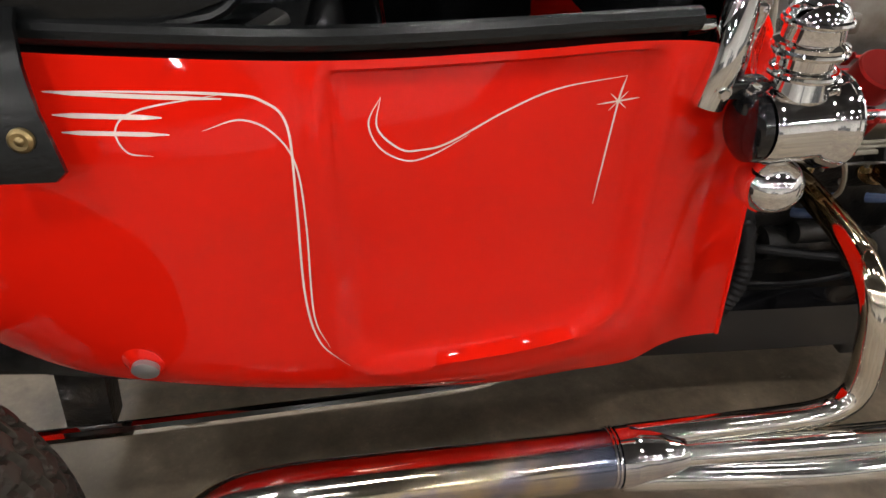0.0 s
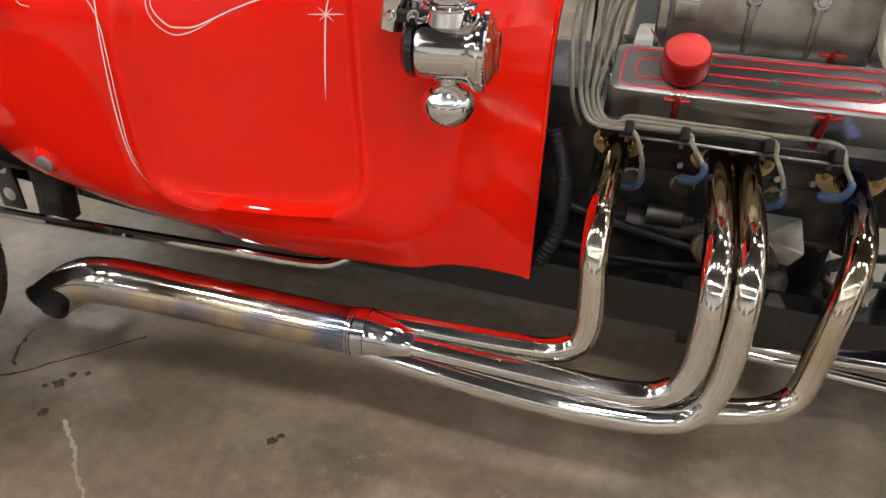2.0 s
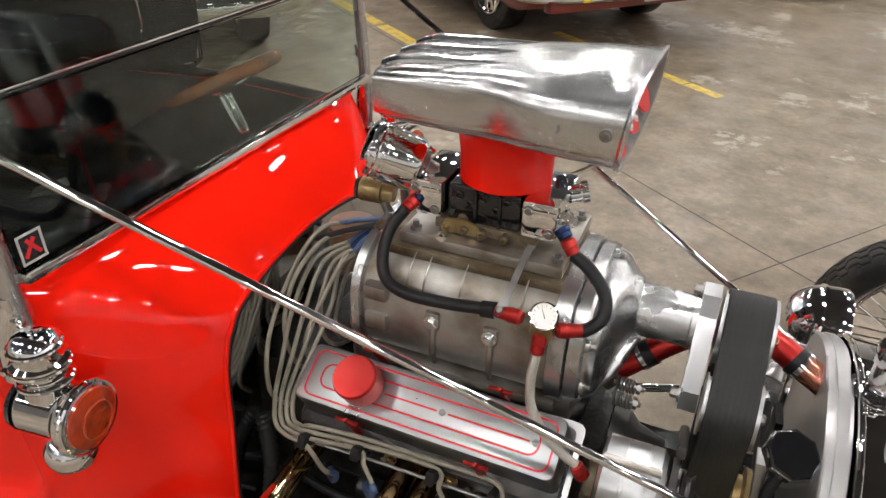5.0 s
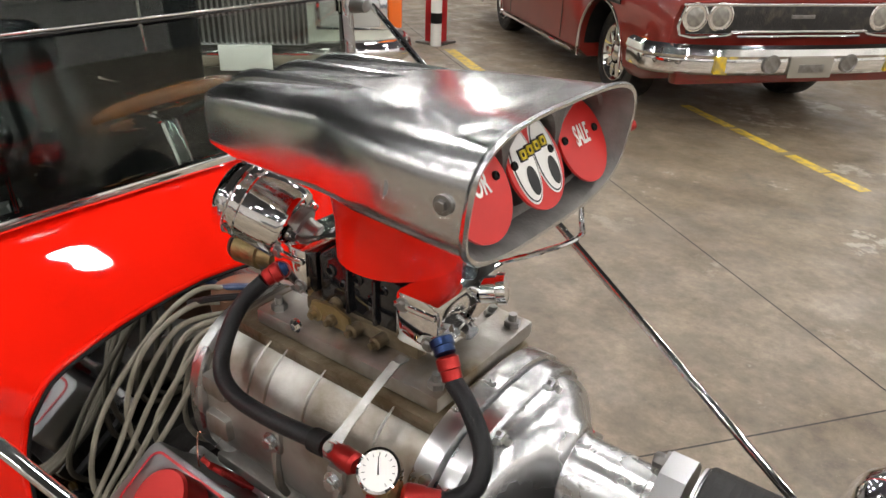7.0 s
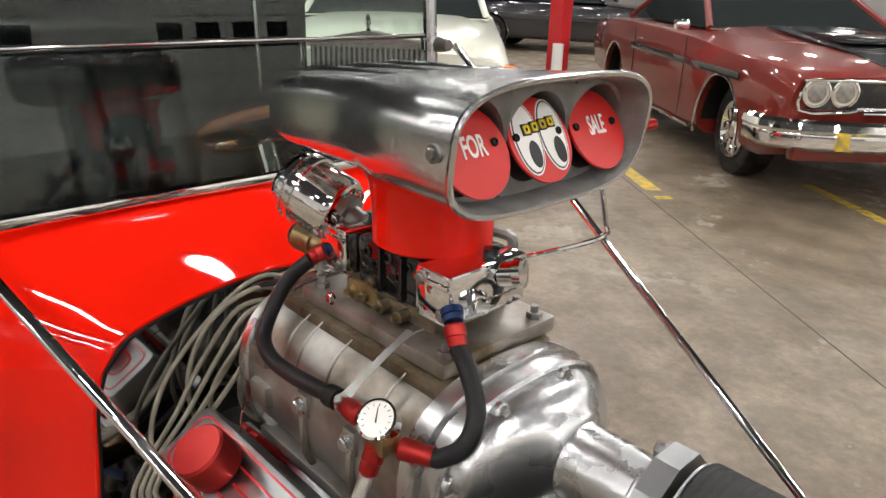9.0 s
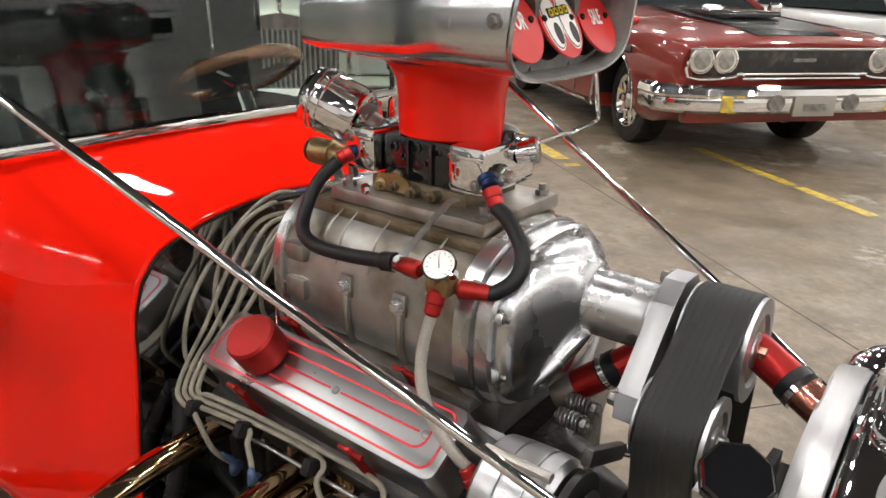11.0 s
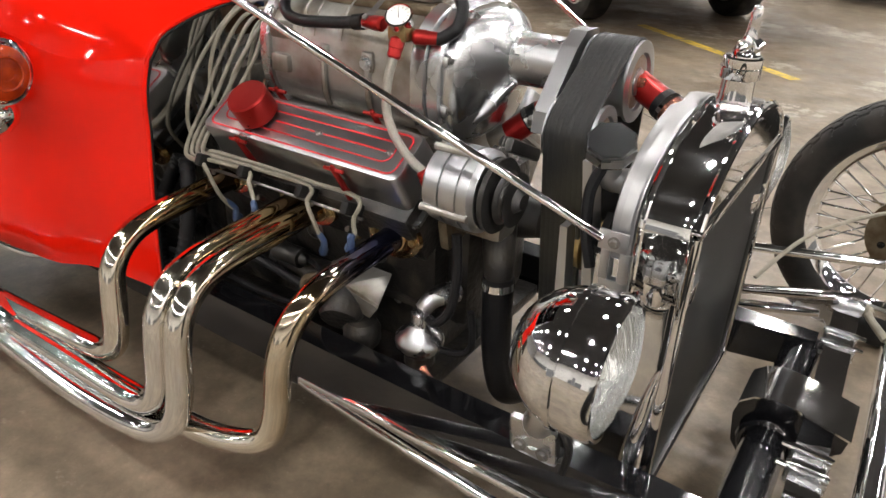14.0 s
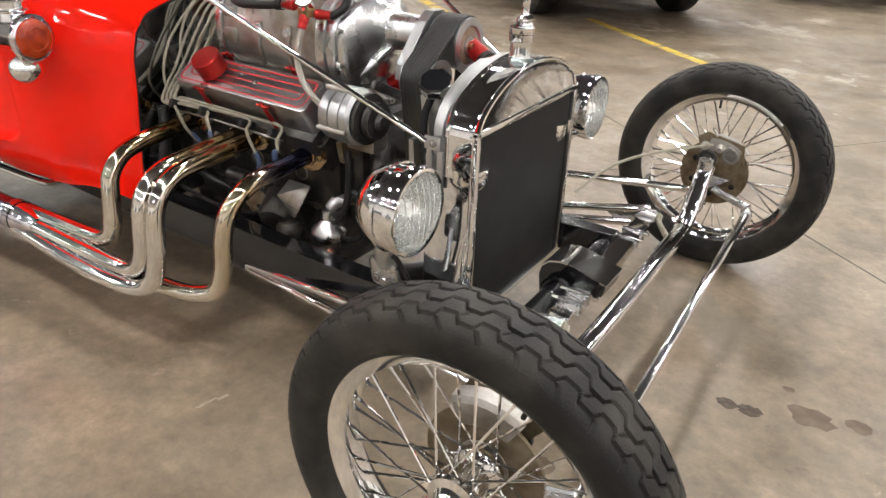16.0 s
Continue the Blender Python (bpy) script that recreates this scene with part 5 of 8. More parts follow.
dn = V(0.86, 0, 0.50).normalized()
du = V(0, 1, 0)
dv = dn.cross(du)
DECALY = mat("decal_yellow", (0.70, 0.55, 0.03), 0.45)
DISC = mat("disc_red", (0.60, 0.022, 0.018), 0.45, color2=(0.52, 0.018, 0.015), scale=20)
for k, dy in enumerate((-0.097, 0.0, 0.097)):
    part("mouth_bore", mouth_plate(dy), DULL, scoop, "dull cast grey throttle bore", sharp=30)
    c = V(0.593, SY + dy, 1.146)
    d = part("butterfly", Shape().lathe(c - dn * 0.0015, dn, [(0, 0.0458), (0.003, 0.0458)], 44), DISC, scoop, "red butterfly disc")
    if k != 1:
        cu = bpy.data.curves.new("text", "FONT")
        cu.body, cu.align_x, cu.align_y, cu.size, cu.extrude, cu.offset = ("FOR" if k == 0 else "SALE"), "CENTER", "CENTER", 0.030, 0.0003, 0.0006
        tmp = bpy.data.objects.new("tmp", cu)
        scene.collection.objects.link(tmp)
        me = bpy.data.meshes.new_from_object(tmp.evaluated_get(bpy.context.evaluated_depsgraph_get()))
        bpy.data.objects.remove(tmp)
        bm = bmesh.new()
        bm.from_mesh(me)
        bm.transform(Matrix(((du.x, dv.x, dn.x), (du.y, dv.y, dn.y), (du.z, dv.z, dn.z))).to_4x4())
        lo = c + dn * 0.0022 + dv * 0.004 + du * (0.001 if k == 0 else 0.0)
        for v in bm.verts:
            v.co = V(v.co.x, v.co.y * (0.56 if k == 0 else 0.46), v.co.z) + lo
        part("lettering", bm, WHITE, d, "white lettering", smooth=False)
    else:
        for sgn in (-1, 1):
            for r1, r2, m_, h in ((0.0205, 0.039, WHITE, 0.0018), (0.0190, 0.037, INK, 0.0022), (0.0175, 0.0355, WHITE, 0.0026)):
                ring = [c + dn * h + du * (sgn * 0.0195 + r1 * math.cos(a)) + dv * (0.003 + r2 * math.sin(a)) for a in [2 * math.pi * i / 32 for i in range(32)]]
                part("decal", Shape().mesh(ring, [tuple(range(32))]), m_, d)
            ring = [c + dn * 0.003 + du * (sgn * 0.0195 + 0.004 + 0.0085 * math.cos(a)) + dv * (-0.014 + 0.0145 * math.sin(a)) for a in [2 * math.pi * i / 24 for i in range(24)]]
            part("decal", Shape().mesh(ring, [tuple(range(24))]), INK, d)
        for q in range(4):
            at_ = c + dv * (0.012 + 0.0015 * q) + du * (-0.0195 + 0.013 * q)
            part("decal", Shape().box(at_ + dn * 0.0036, (0.0012, 0.0128, 0.0125), 0.0005, turned(0, -30, 0)), INK, d)
            part("decal", Shape().box(at_ + dn * 0.0042, (0.0012, 0.0094, 0.0092), 0.002, turned(0, -30, 0)), DECALY, d)
            part("decal", Shape().box(at_ + dn * 0.0048, (0.0012, 0.0030, 0.0040), 0.001, turned(0, -30, 0)), INK, d)
    for q in (-0.036, 0.030):
        part("disc_screw", Shape().lathe(c + dn * 0.001 + du * q + dv * 0.006, dn, [(0, 0.0045), (0.003, 0.0042), (0.004, 0.0025), (0.0025, 0.002), (0.0025, 0)], 12), MATTE, d)
part("scoop_linkage", Shape().rod((0.60, SY + 0.148, 1.14), (0.61, SY + 0.188, 1.145), 0.007), ANOD, scoop)
part("throttle_rod", Shape().tube([(0.578, SY + 0.14, 1.085), (0.576, SY + 0.165, 1.02), (0.573, SY + 0.172, 1.000), (0.55, SY + 0.145, 0.985), (0.47, CY + 0.07, 0.95)], 0.0035, 8, 4), CHROME, scoop, "thin bent chrome throttle rod")


def fitting(a, b, r=0.0112, material=ANOD, parent=car):
    a, b = Vector(a), Vector(b)
    L = (b - a).length
    return part("hose_fitting", Shape().lathe(a, b - a, [(0, r * 0.75), (L * 0.1, r), (L * 0.45, r), (L * 0.5, r * 1.12), (L * 0.9, r * 1.12), (L, r * 0.8)], 12), material, parent, "red anodised hose fitting" if material == ANOD else "blue anodised hose fitting")


h1 = part("fuel_hose", Shape().tube([(0.268, -0.060, 0.932), (0.252, -0.085, 0.905), (0.250, -0.112, 0.868), (0.268, -0.138, 0.840), (0.31, -0.152, 0.830), (0.38, -0.156, 0.834), (0.455, -0.154, 0.843)], 0.0105, 12, 6), HOSE, car, "black rubber fuel hose")
fitting((0.268, -0.060, 0.934), (0.280, -0.042, 0.945), parent=h1)
fitting((0.280, -0.042, 0.945), (0.292, -0.030, 0.953), 0.011, ANODB, h1)
part("hose_collar", Shape().rod((0.448, -0.155, 0.842), (0.470, -0.156, 0.846), 0.0135), MATTE, h1)
fitting((0.470, -0.156, 0.846), (0.515, -0.160, 0.848), parent=h1)
h2 = part("fuel_hose", Shape().tube([(0.562, -0.062, 0.918), (0.590, -0.074, 0.908), (0.622, -0.092, 0.880), (0.628, -0.112, 0.852), (0.610, -0.128, 0.834), (0.600, -0.132, 0.832)], 0.0105, 12, 6), HOSE, car, "black rubber fuel hose")
fitting((0.562, -0.062, 0.918), (0.546, -0.054, 0.940), parent=h2)
fitting((0.546, -0.054, 0.940), (0.532, -0.046, 0.952), 0.012, ANODB, h2)
fitting((0.604, -0.131, 0.832), (0.566, -0.150, 0.834), parent=h2)
tee = part("tee_block", Shape().box((0.548, -0.158, 0.838), (0.036, 0.026, 0.024), 0.005), BRASSY, car)
gn = V(0.20, -0.62, 0.76).normalized()
gc = V(0.549, -0.165, 0.866)
ga = part("pressure_gauge", Shape().lathe(gc - gn * 0.022, gn, [(0, 0.017), (0.002, 0.0205), (0.021, 0.0215), (0.0235, 0.0225), (0.0245, 0.0200), (0.0225, 0.0200)], 36), CHROME, car, "round white-faced fuel pressure gauge")
part("dial", Shape().lathe(gc + gn * 0.0, gn, [(0, 0.0198), (0.0008, 0.0198)], 36), DIAL, ga)
gu = gn.cross(V(0, 0, 1)).normalized()
gv = gu.cross(gn)
for k in range(12):
    a = radians(225 - 270 * k / 11)
    p0, p1 = (gc + gn * 0.0012 + (gu * math.cos(a) + gv * math.sin(a)) * r for r in (0.0142, 0.0172))
    part("tick", Shape().rod(p0, p1, 0.00035, seg=4), INK, ga)
part("needle", Shape().rod(gc + gn * 0.0014 - gu * 0.001 - gv * 0.004, gc + gn * 0.0014 + gu * 0.004 + gv * 0.013, 0.0008, 0.0003, 6), INK, ga)
h3 = part("braided_hose", Shape().tube([(0.546, -0.176, 0.800), (0.545, -0.190, 0.765), (0.552, -0.202, 0.72), (0.580, -0.212, 0.68), (0.615, -0.216, 0.652), (0.638, -0.217, 0.640)], 0.0078, 12, 6), BRAID, car, "braided steel fuel line")
fitting((0.546, -0.176, 0.800), (0.547, -0.163, 0.832), parent=h3)
fitting((0.636, -0.217, 0.641), (0.652, -0.217, 0.618), parent=h3)
part("hose_strap", Shape().rings([[V(x - w, y, z), V(x + w, y, z), V(x + w, y + 0.0018, z + 0.0018), V(x - w, y + 0.0018, z + 0.0018)] for x, y, z, w in ((0.478, -0.166, 0.838, 0.008), (0.479, -0.160, 0.852, 0.009), (0.482, -0.142, 0.866, 0.006), (0.487, -0.105, 0.893, 0.0055), (0.491, -0.072, 0.913, 0.006), (0.492, -0.058, 0.914, 0.007))]), STEEL, car, "bright metal hose strap", sharp=20)
part("strap_bolt", bolt((0.479, -0.161, 0.852), (0, -0.6, 0.6), 0.006), STEEL, car)

# filter canister and coil behind the carburettor
can = part("filter_canister", Shape().lathe((0.184, -0.034, 1.024), (0.80, 0.30, -0.36), [(-0.006, 0.02), (-0.003, 0.038), (0.004, 0.046), (0.014, 0.049), (0.03, 0.049), (0.031, 0.052), (0.036, 0.052), (0.037, 0.049), (0.088, 0.049), (0.094, 0.046), (0.098, 0.036), (0.099, 0.0)], 32), CHROME, car, "chromed round canister")
cd = V(0.80, 0.30, -0.36).normalized()
c0 = V(0.184, -0.034, 1.024)
part("canister_head", Shape().lathe(c0 + cd * 0.097, cd, [(0, 0.030), (0.010, 0.030), (0.012, 0.020), (0.03, 0.018), (0.032, 0.010), (0.045, 0.010)], 20), STEEL, can)
for a in range(4):
    u_ = cd.orthogonal().normalized()
    w_ = cd.cross(u_)
    q = c0 + cd * 0.102 + (u_ * math.cos(a * 1.57 + 0.4) + w_ * math.sin(a * 1.57 + 0.4)) * 0.034
    part("head_bolt", bolt(q, cd, 0.005, 0.008), CHROME, can)
part("canister_rim", Shape().torus(c0 + cd * 0.02, cd, 0.0495, 0.002, 40, 8), CHROME, can)
part("canister_stay", Shape().tube([(0.23, 0.0, 0.98), (0.235, 0.0, 0.94), (0.24, 0.0, 0.89)], 0.008, 8, 3), STEEL, can)
co = part("solenoid", Shape().lathe((0.150, -0.004, 0.922), (1, 0.15, -0.05), [(0, 0.019), (0.003, 0.0225), (0.042, 0.0225), (0.044, 0.019), (0.065, 0.016)], 26), BRASSY, car, "gold zinc solenoid")
part("solenoid_cap", Shape().lathe((0.1485, -0.0042, 0.922), (-1, -0.15, 0.05), [(0, 0.021), (0.006, 0.018), (0.007, 0.0)], 24), BLOCK, co)
part("solenoid_stay", Shape().rod((0.19, 0.0, 0.915), (0.205, 0.01, 0.86), 0.009), STEEL, co)

# distributor and ignition wires
part("distributor", Shape().lathe((0.115, EC, 0.74), (0, 0, 1), [(0, 0.04), (0.03, 0.045), (0.07, 0.05), (0.09, 0.046), (0.10, 0.02)], 24), mat("brown_cap", (0.16, 0.08, 0.045), 0.45), car, "brown distributor cap")
COMB = ((0.186, -0.290, 0.571), (0.279, -0.272, 0.564), (0.415, -0.262, 0.558), (0.522, -0.262, 0.556))
BOOTS = ((0.2, -0.245, 0.442), (0.301, -0.282, 0.489), (0.44, -0.25, 0.446), (0.53, -0.278, 0.492))
for k in range(4):
    o, e = 0.0075 * k, 0.006 * k
    rise = [(0.13 + 0.012 * k, -0.03 - 0.004 * k, 0.815), (0.092 + 0.014 * k, -0.085 + 0.006 * k, 0.80 - e), (0.075 + 0.020 * k, -0.145 + 0.012 * k, 0.722), (0.080 + 0.014 * k, -0.20 + 0.010 * k, 0.645), (0.092 + 0.009 * k, -0.247 + 0.007 * k, 0.60), (0.114 + 0.008 * k, -0.283 + 0.007 * k, 0.574), (0.146 + 0.006 * k, -0.298 + o * 1.3, 0.571)]
    run = [(x, y - 0.014 + o * 1.3, z + 0.002 + 0.0045 * k) for x, y, z in COMB[:k + 1]]
    cx, cy_, cz_ = COMB[k]
    bx, by, bz = BOOTS[k]
    blue = (lerp(cx, bx, 0.5) + 0.024, lerp(cy_, by, 0.35) - 0.022, lerp(cz_, bz, 0.45))
    drop = [(cx + 0.016, cy_ - 0.016, cz_ - 0.010), blue, (bx + 0.018, by - 0.022, bz + 0.030)]
    w = part("plug_wire", Shape().tube(rise + run + drop, 0.0043, 8, 6), WIRE, car, "grey braided ignition wire")
    part("boot", Shape().tube([(lerp(blue[0], bx + 0.018, 0.4), lerp(blue[1], by - 0.022, 0.4), lerp(blue[2], bz + 0.030, 0.4)), (bx + 0.020, by - 0.022, bz + 0.034), (bx + 0.018, by - 0.020, bz + 0.018), (bx + 0.010, by - 0.014, bz + 0.004), (bx - 0.004, by, bz - 0.004), (bx - 0.012, by + 0.010, bz - 0.008)], [0.0054, 0.0060, 0.0068, 0.0080, 0.0090, 0.0090], 10, 5), BOOT, w, "faded blue rubber plug boot")
    cm_ = part("wire_comb", Shape().box((cx, cy_, cz_), (0.016, 0.050, 0.024), 0.005, turned(-28, 0, 0)), MATTE, car, "black wire comb")
    part("comb_foot", Shape().tube([(cx, cy_ + 0.01, cz_ - 0.006), (cx - 0.002, cy_ + 0.012, cz_ - 0.03)], 0.004, 8, 1), STEEL, cm_)
part("comb_rail", Shape().tube([(0.17, -0.281, 0.552), (0.3, -0.268, 0.547), (0.54, -0.258, 0.540)], 0.003, 6, 2), STEEL, car)
# leads of the other bank and the coil, between firewall and blower
LOOPS = (
    [(0.13, 0.0, 0.815), (0.10, -0.06, 0.83), (0.075, -0.13, 0.78), (0.07, -0.17, 0.69), (0.085, -0.16, 0.60), (0.10, -0.10, 0.55)],
    [(0.12, 0.02, 0.82), (0.085, -0.03, 0.84), (0.065, -0.10, 0.80), (0.06, -0.20, 0.70), (0.075, -0.24, 0.60), (0.09, -0.20, 0.53)],
    [(0.15, 0.02, 0.81), (0.14, -0.06, 0.80), (0.125, -0.12, 0.74), (0.10, -0.15, 0.66), (0.095, -0.12, 0.58), (0.12, -0.02, 0.56)],
    [(0.17, -0.02, 0.80), (0.12, -0.055, 0.79), (0.10, -0.085, 0.72), (0.105, -0.10, 0.64), (0.12, -0.06, 0.59), (0.14, 0.06, 0.575)],
    [(0.175, 0.0, 0.79), (0.14, -0.03, 0.775), (0.118, -0.05, 0.70), (0.115, -0.07, 0.63), (0.13, -0.03, 0.585), (0.15, 0.08, 0.57)],
    [(0.18, 0.02, 0.78), (0.155, 0.0, 0.76), (0.135, -0.015, 0.69), (0.13, -0.03, 0.62), (0.14, 0.02, 0.58), (0.16, 0.1, 0.565)],
)
for w_ in LOOPS:
    part("plug_wire", Shape().tube(w_, 0.0043, 8, 6), WIRE, car, "grey braided ignition wire")
for k, (p0, p1) in enumerate((((0.135, -0.03, 0.815), (0.175, 0.02, 0.835)), ((0.147, -0.042, 0.815), (0.18, 0.0, 0.84)), ((0.159, -0.054, 0.815), (0.19, -0.01, 0.842)), ((0.17, -0.02, 0.80), (0.19, 0.02, 0.825)))):
    part("blue_sleeve", Shape().tube([p0, ((p0[0] + p1[0]) / 2, (p0[1] + p1[1]) / 2 - 0.004, (p0[2] + p1[2]) / 2 + 0.006), p1], [0.0062, 0.007, 0.007], 10, 4), ANODB if k % 2 else BOOT, car, "dark blue wire sleeve")
for k, p in enumerate(([(0.05, -0.02, 0.80), (0.08, -0.05, 0.822), (0.13, -0.04, 0.845), (0.18, 0.0, 0.85)], [(0.05, 0.03, 0.80), (0.09, 0.0, 0.83), (0.14, 0.0, 0.85), (0.19, 0.03, 0.85)])):
    part("coil_lead", Shape().tube(p, 0.0055, 8, 5), BOOT if k else HOSE, car, "dark blue coil lead")
part("red_thin_wire", Shape().tube([(0.20, -0.10, 0.68), (0.19, -0.13, 0.70), (0.205, -0.15, 0.685), (0.22, -0.16, 0.66)], 0.0012, 6, 5), COPPER, car, "thin red-brown wire")
part("conduit", Shape().tube([(0.046, -0.29, 0.27), (0.060, -0.31, 0.29), (0.085, -0.30, 0.36), (0.08, -0.27, 0.45), (0.05, -0.24, 0.53)], 0.016, 12, 14, ridge=0.07), HOSE, car, "black corrugated conduit")

# fittings on the block between the pipes
for x in (0.20, 0.30, 0.47):
    part("core_plug", Shape().lathe((x, -0.131, 0.40), (0, -1, 0), [(0, 0.024), (0.003, 0.024), (0.004, 0.020), (-0.002, 0.018), (-0.002, 0.0)], 22), STEEL, car, "dull steel core plug")
part("pan_rail", Shape().box((0.36, -0.128, 0.318), (0.50, 0.03, 0.012), 0.003), BLOCK, car, "oily oil pan rail")
for k in range(9):
    part("pan_bolt", bolt((0.14 + 0.055 * k, -0.136, 0.312), (0, 0, -1), 0.006, 0.006), STEEL, car)
part("starter_solenoid", Shape().lathe((0.24, -0.185, 0.355), (1, 0, 0), [(0, 0.012), (0.002, 0.022), (0.07, 0.022), (0.072, 0.014), (0.09, 0.010), (0.092, 0.0)], 18), DARKSTEEL, car, "dark starter solenoid")
part("starter_lead", Shape().tube([(0.33, -0.185, 0.358), (0.37, -0.20, 0.36), (0.40, -0.21, 0.32), (0.36, -0.225, 0.28), (0.22, -0.235, 0.27), (0.08, -0.24, 0.29)], 0.006, 8, 5), HOSE, car, "black starter lead")
part("heater_hose", Shape().tube([(0.06, -0.20, 0.36), (0.15, -0.215, 0.345), (0.28, -0.20, 0.31), (0.42, -0.22, 0.30)], 0.010, 10, 5), HOSE, car, "black rubber hose")
part("head_fitting", Shape().lathe((0.455, -0.16, 0.455), (0, -1, -0.2), [(0, 0.012), (0.016, 0.012), (0.018, 0.008), (0.034, 0.008), (0.036, 0.0)], 6), BRASSY, car, "brass sender fitting")
for x in (0.215, 0.285, 0.455, 0.515):
    part("spark_plug", Shape().lathe((x, -0.165, 0.462), (0, -0.8, 0.25), [(0, 0.011), (0.012, 0.011), (0.013, 0.007), (0.04, 0.006)], 6), STEEL, car, "steel spark plug")
part("mount_cup", Shape().lathe((0.37, -0.205, 0.315), (0.1, -1, 0.15), [(0, 0.036), (0.014, 0.036), (0.018, 0.032), (0.019, 0.026), (0.015, 0.024), (0.015, 0.0)], 28), GRIMY, car, "grimy olive mount cup")
part("block_bracket", Shape().box((0.655, -0.135, 0.52), (0.02, 0.09, 0.06), 0.006, turned(12, 0, 0)), GRIMY, car, "grimy cast bracket")
# front of the engine
part("timing_cover", Shape().box((0.635, EC, 0.42), (0.06, 0.24, 0.3), 0.03), BLOCK, car)
pump = part("water_pump", Shape().lathe((0.66, EC - 0.02, 0.50), (1, 0, 0), [(0, 0.07), (0.03, 0.065), (0.05, 0.045), (0.1, 0.03)], 24), DARKSTEEL, car)
for y, z in ((-0.02, 0.62), (0.01, 0.63)):
    sp = Shape()
    helix = [(0.655 + 0.035 * k / 60, y + 0.011 * math.cos(k * 0.62), z + 0.011 * math.sin(k * 0.62)) for k in range(60)]
    sp.tube(helix, 0.0025, 6, 1)
    sp.rod((0.65, y, z), (0.705, y, z), 0.005)
    sp.lathe((0.692, y, z), (1, 0, 0), [(0, 0.011), (0.007, 0.011)], 6)
    part("pressure_spring", sp, STEEL, car, "spring-loaded manifold bolt")
part("thermostat_elbow", Shape().lathe((0.648, 0.045, 0.632), (0.6, 0.1, 0.5), [(-0.03, 0.03), (0, 0.026), (0.02, 0.02)], 18), CAST, car)
wt = part("water_tube", Shape().tube([(0.650, 0.045, 0.636), (0.688, 0.058, 0.668)], 0.0235, 20, 1), ANOD, car, "red anodised coolant tube")
part("coupling", Shape().tube([(0.682, 0.056, 0.663), (0.704, 0.063, 0.682)], 0.026, 20, 1), HOSE, wt)
part("hose_clamp", Shape().tube([(0.684, 0.0565, 0.665), (0.690, 0.0585, 0.670)], 0.0275, 20, 1), CHROME, wt)
part("tube_end", Shape().tube([(0.700, 0.062, 0.679), (0.745, 0.076, 0.715), (0.80, 0.085, 0.745)], 0.0235, 20, 4), ANOD, wt)
wt2 = part("water_tube", Shape().tube([(0.87, 0.075, 0.765), (0.905, 0.062, 0.752), (0.928, 0.053, 0.743)], 0.0235, 20, 4), ANOD, car, "red anodised coolant tube")
part("coupling", Shape().tube([(0.922, 0.055, 0.745), (0.940, 0.047, 0.738)], 0.026, 20, 1), HOSE, wt2)
part("hose_clamp", Shape().tube([(0.934, 0.05, 0.741), (0.941, 0.047, 0.738)], 0.0275, 20, 1), CHROME, wt2)
part("tube_end", Shape().tube([(0.938, 0.048, 0.739), (0.995, 0.027, 0.718)], 0.0235, 20, 1), COPPER, wt2)
part("lower_hose", Shape().tube([(0.735, -0.115, 0.43), (0.738, -0.116, 0.36), (0.741, -0.115, 0.28), (0.746, -0.105, 0.21), (0.752, -0.085, 0.16), (0.762, -0.04, 0.135), (0.80, 0.02, 0.13)], 0.029, 16, 5), HOSE, car, "thick black radiator hose")
part("hose_clamp", Shape().rod((0.7352, -0.1157, 0.421), (0.7358, -0.1160, 0.407), 0.0305, seg=20), CHROME, car)
part("pump_inlet", Shape().tube([(0.736, -0.1155, 0.40), (0.733, -0.112, 0.44), (0.722, -0.095, 0.475), (0.70, -0.06, 0.495)], [0.0275, 0.0275, 0.031, 0.034], 16, 5), BLOCK, car, "black water pump inlet")
part("bypass_hose", Shape().tube([(0.69, -0.19, 0.53), (0.70, -0.2, 0.46), (0.695, -0.21, 0.39), (0.67, -0.215, 0.355), (0.645, -0.2, 0.345)], 0.009, 10, 5), HOSE, car)

# fuel pump, mount and canister
fp = part("fuel_pump", Shape().lathe((0.622, -0.198, 0.262), (0, 0, 1), [(0, 0.03), (0.012, 0.038), (0.022, 0.046), (0.03, 0.047), (0.036, 0.046), (0.05, 0.034), (0.06, 0.022), (0.064, 0.018), (0.09, 0.017), (0.094, 0.012), (0.095, 0)], 32), POLISH, car, "polished mechanical fuel pump")
part("pump_elbow", Shape().tube([(0.622, -0.19, 0.352), (0.63, -0.175, 0.368), (0.64, -0.15, 0.372), (0.645, -0.12, 0.365)], [0.016, 0.017, 0.019, 0.022], 14, 5), POLISH, fp)
part("pump_base", Shape().lathe((0.622, -0.198, 0.262), (0, 0, -1), [(0, 0.03), (0.02, 0.03), (0.03, 0.018)], 20), BLOCK, fp)
part("fuel_line", Shape().tube([(0.65, -0.23, 0.255), (0.67, -0.235, 0.245), (0.69, -0.238, 0.238), (0.71, -0.235, 0.236)], [0.009, 0.007, 0.006, 0.009], 10, 4), COPPER, fp, "copper fuel line end")
part("pump_line", Shape().tube([(0.66, -0.185, 0.275), (0.70, -0.18, 0.28), (0.725, -0.18, 0.31), (0.72, -0.18, 0.38)], 0.007, 8, 5), HOSE, fp)
mt = part("engine_mount", Shape().prism([V(0.455, -0.215, 0.352), V(0.535, -0.215, 0.335), V(0.525, -0.16, 0.375), V(0.445, -0.16, 0.375)], (0, 0, 0), (0, 0.002, 0.005)), CAST, car, "bright folded mount plate", smooth=False)
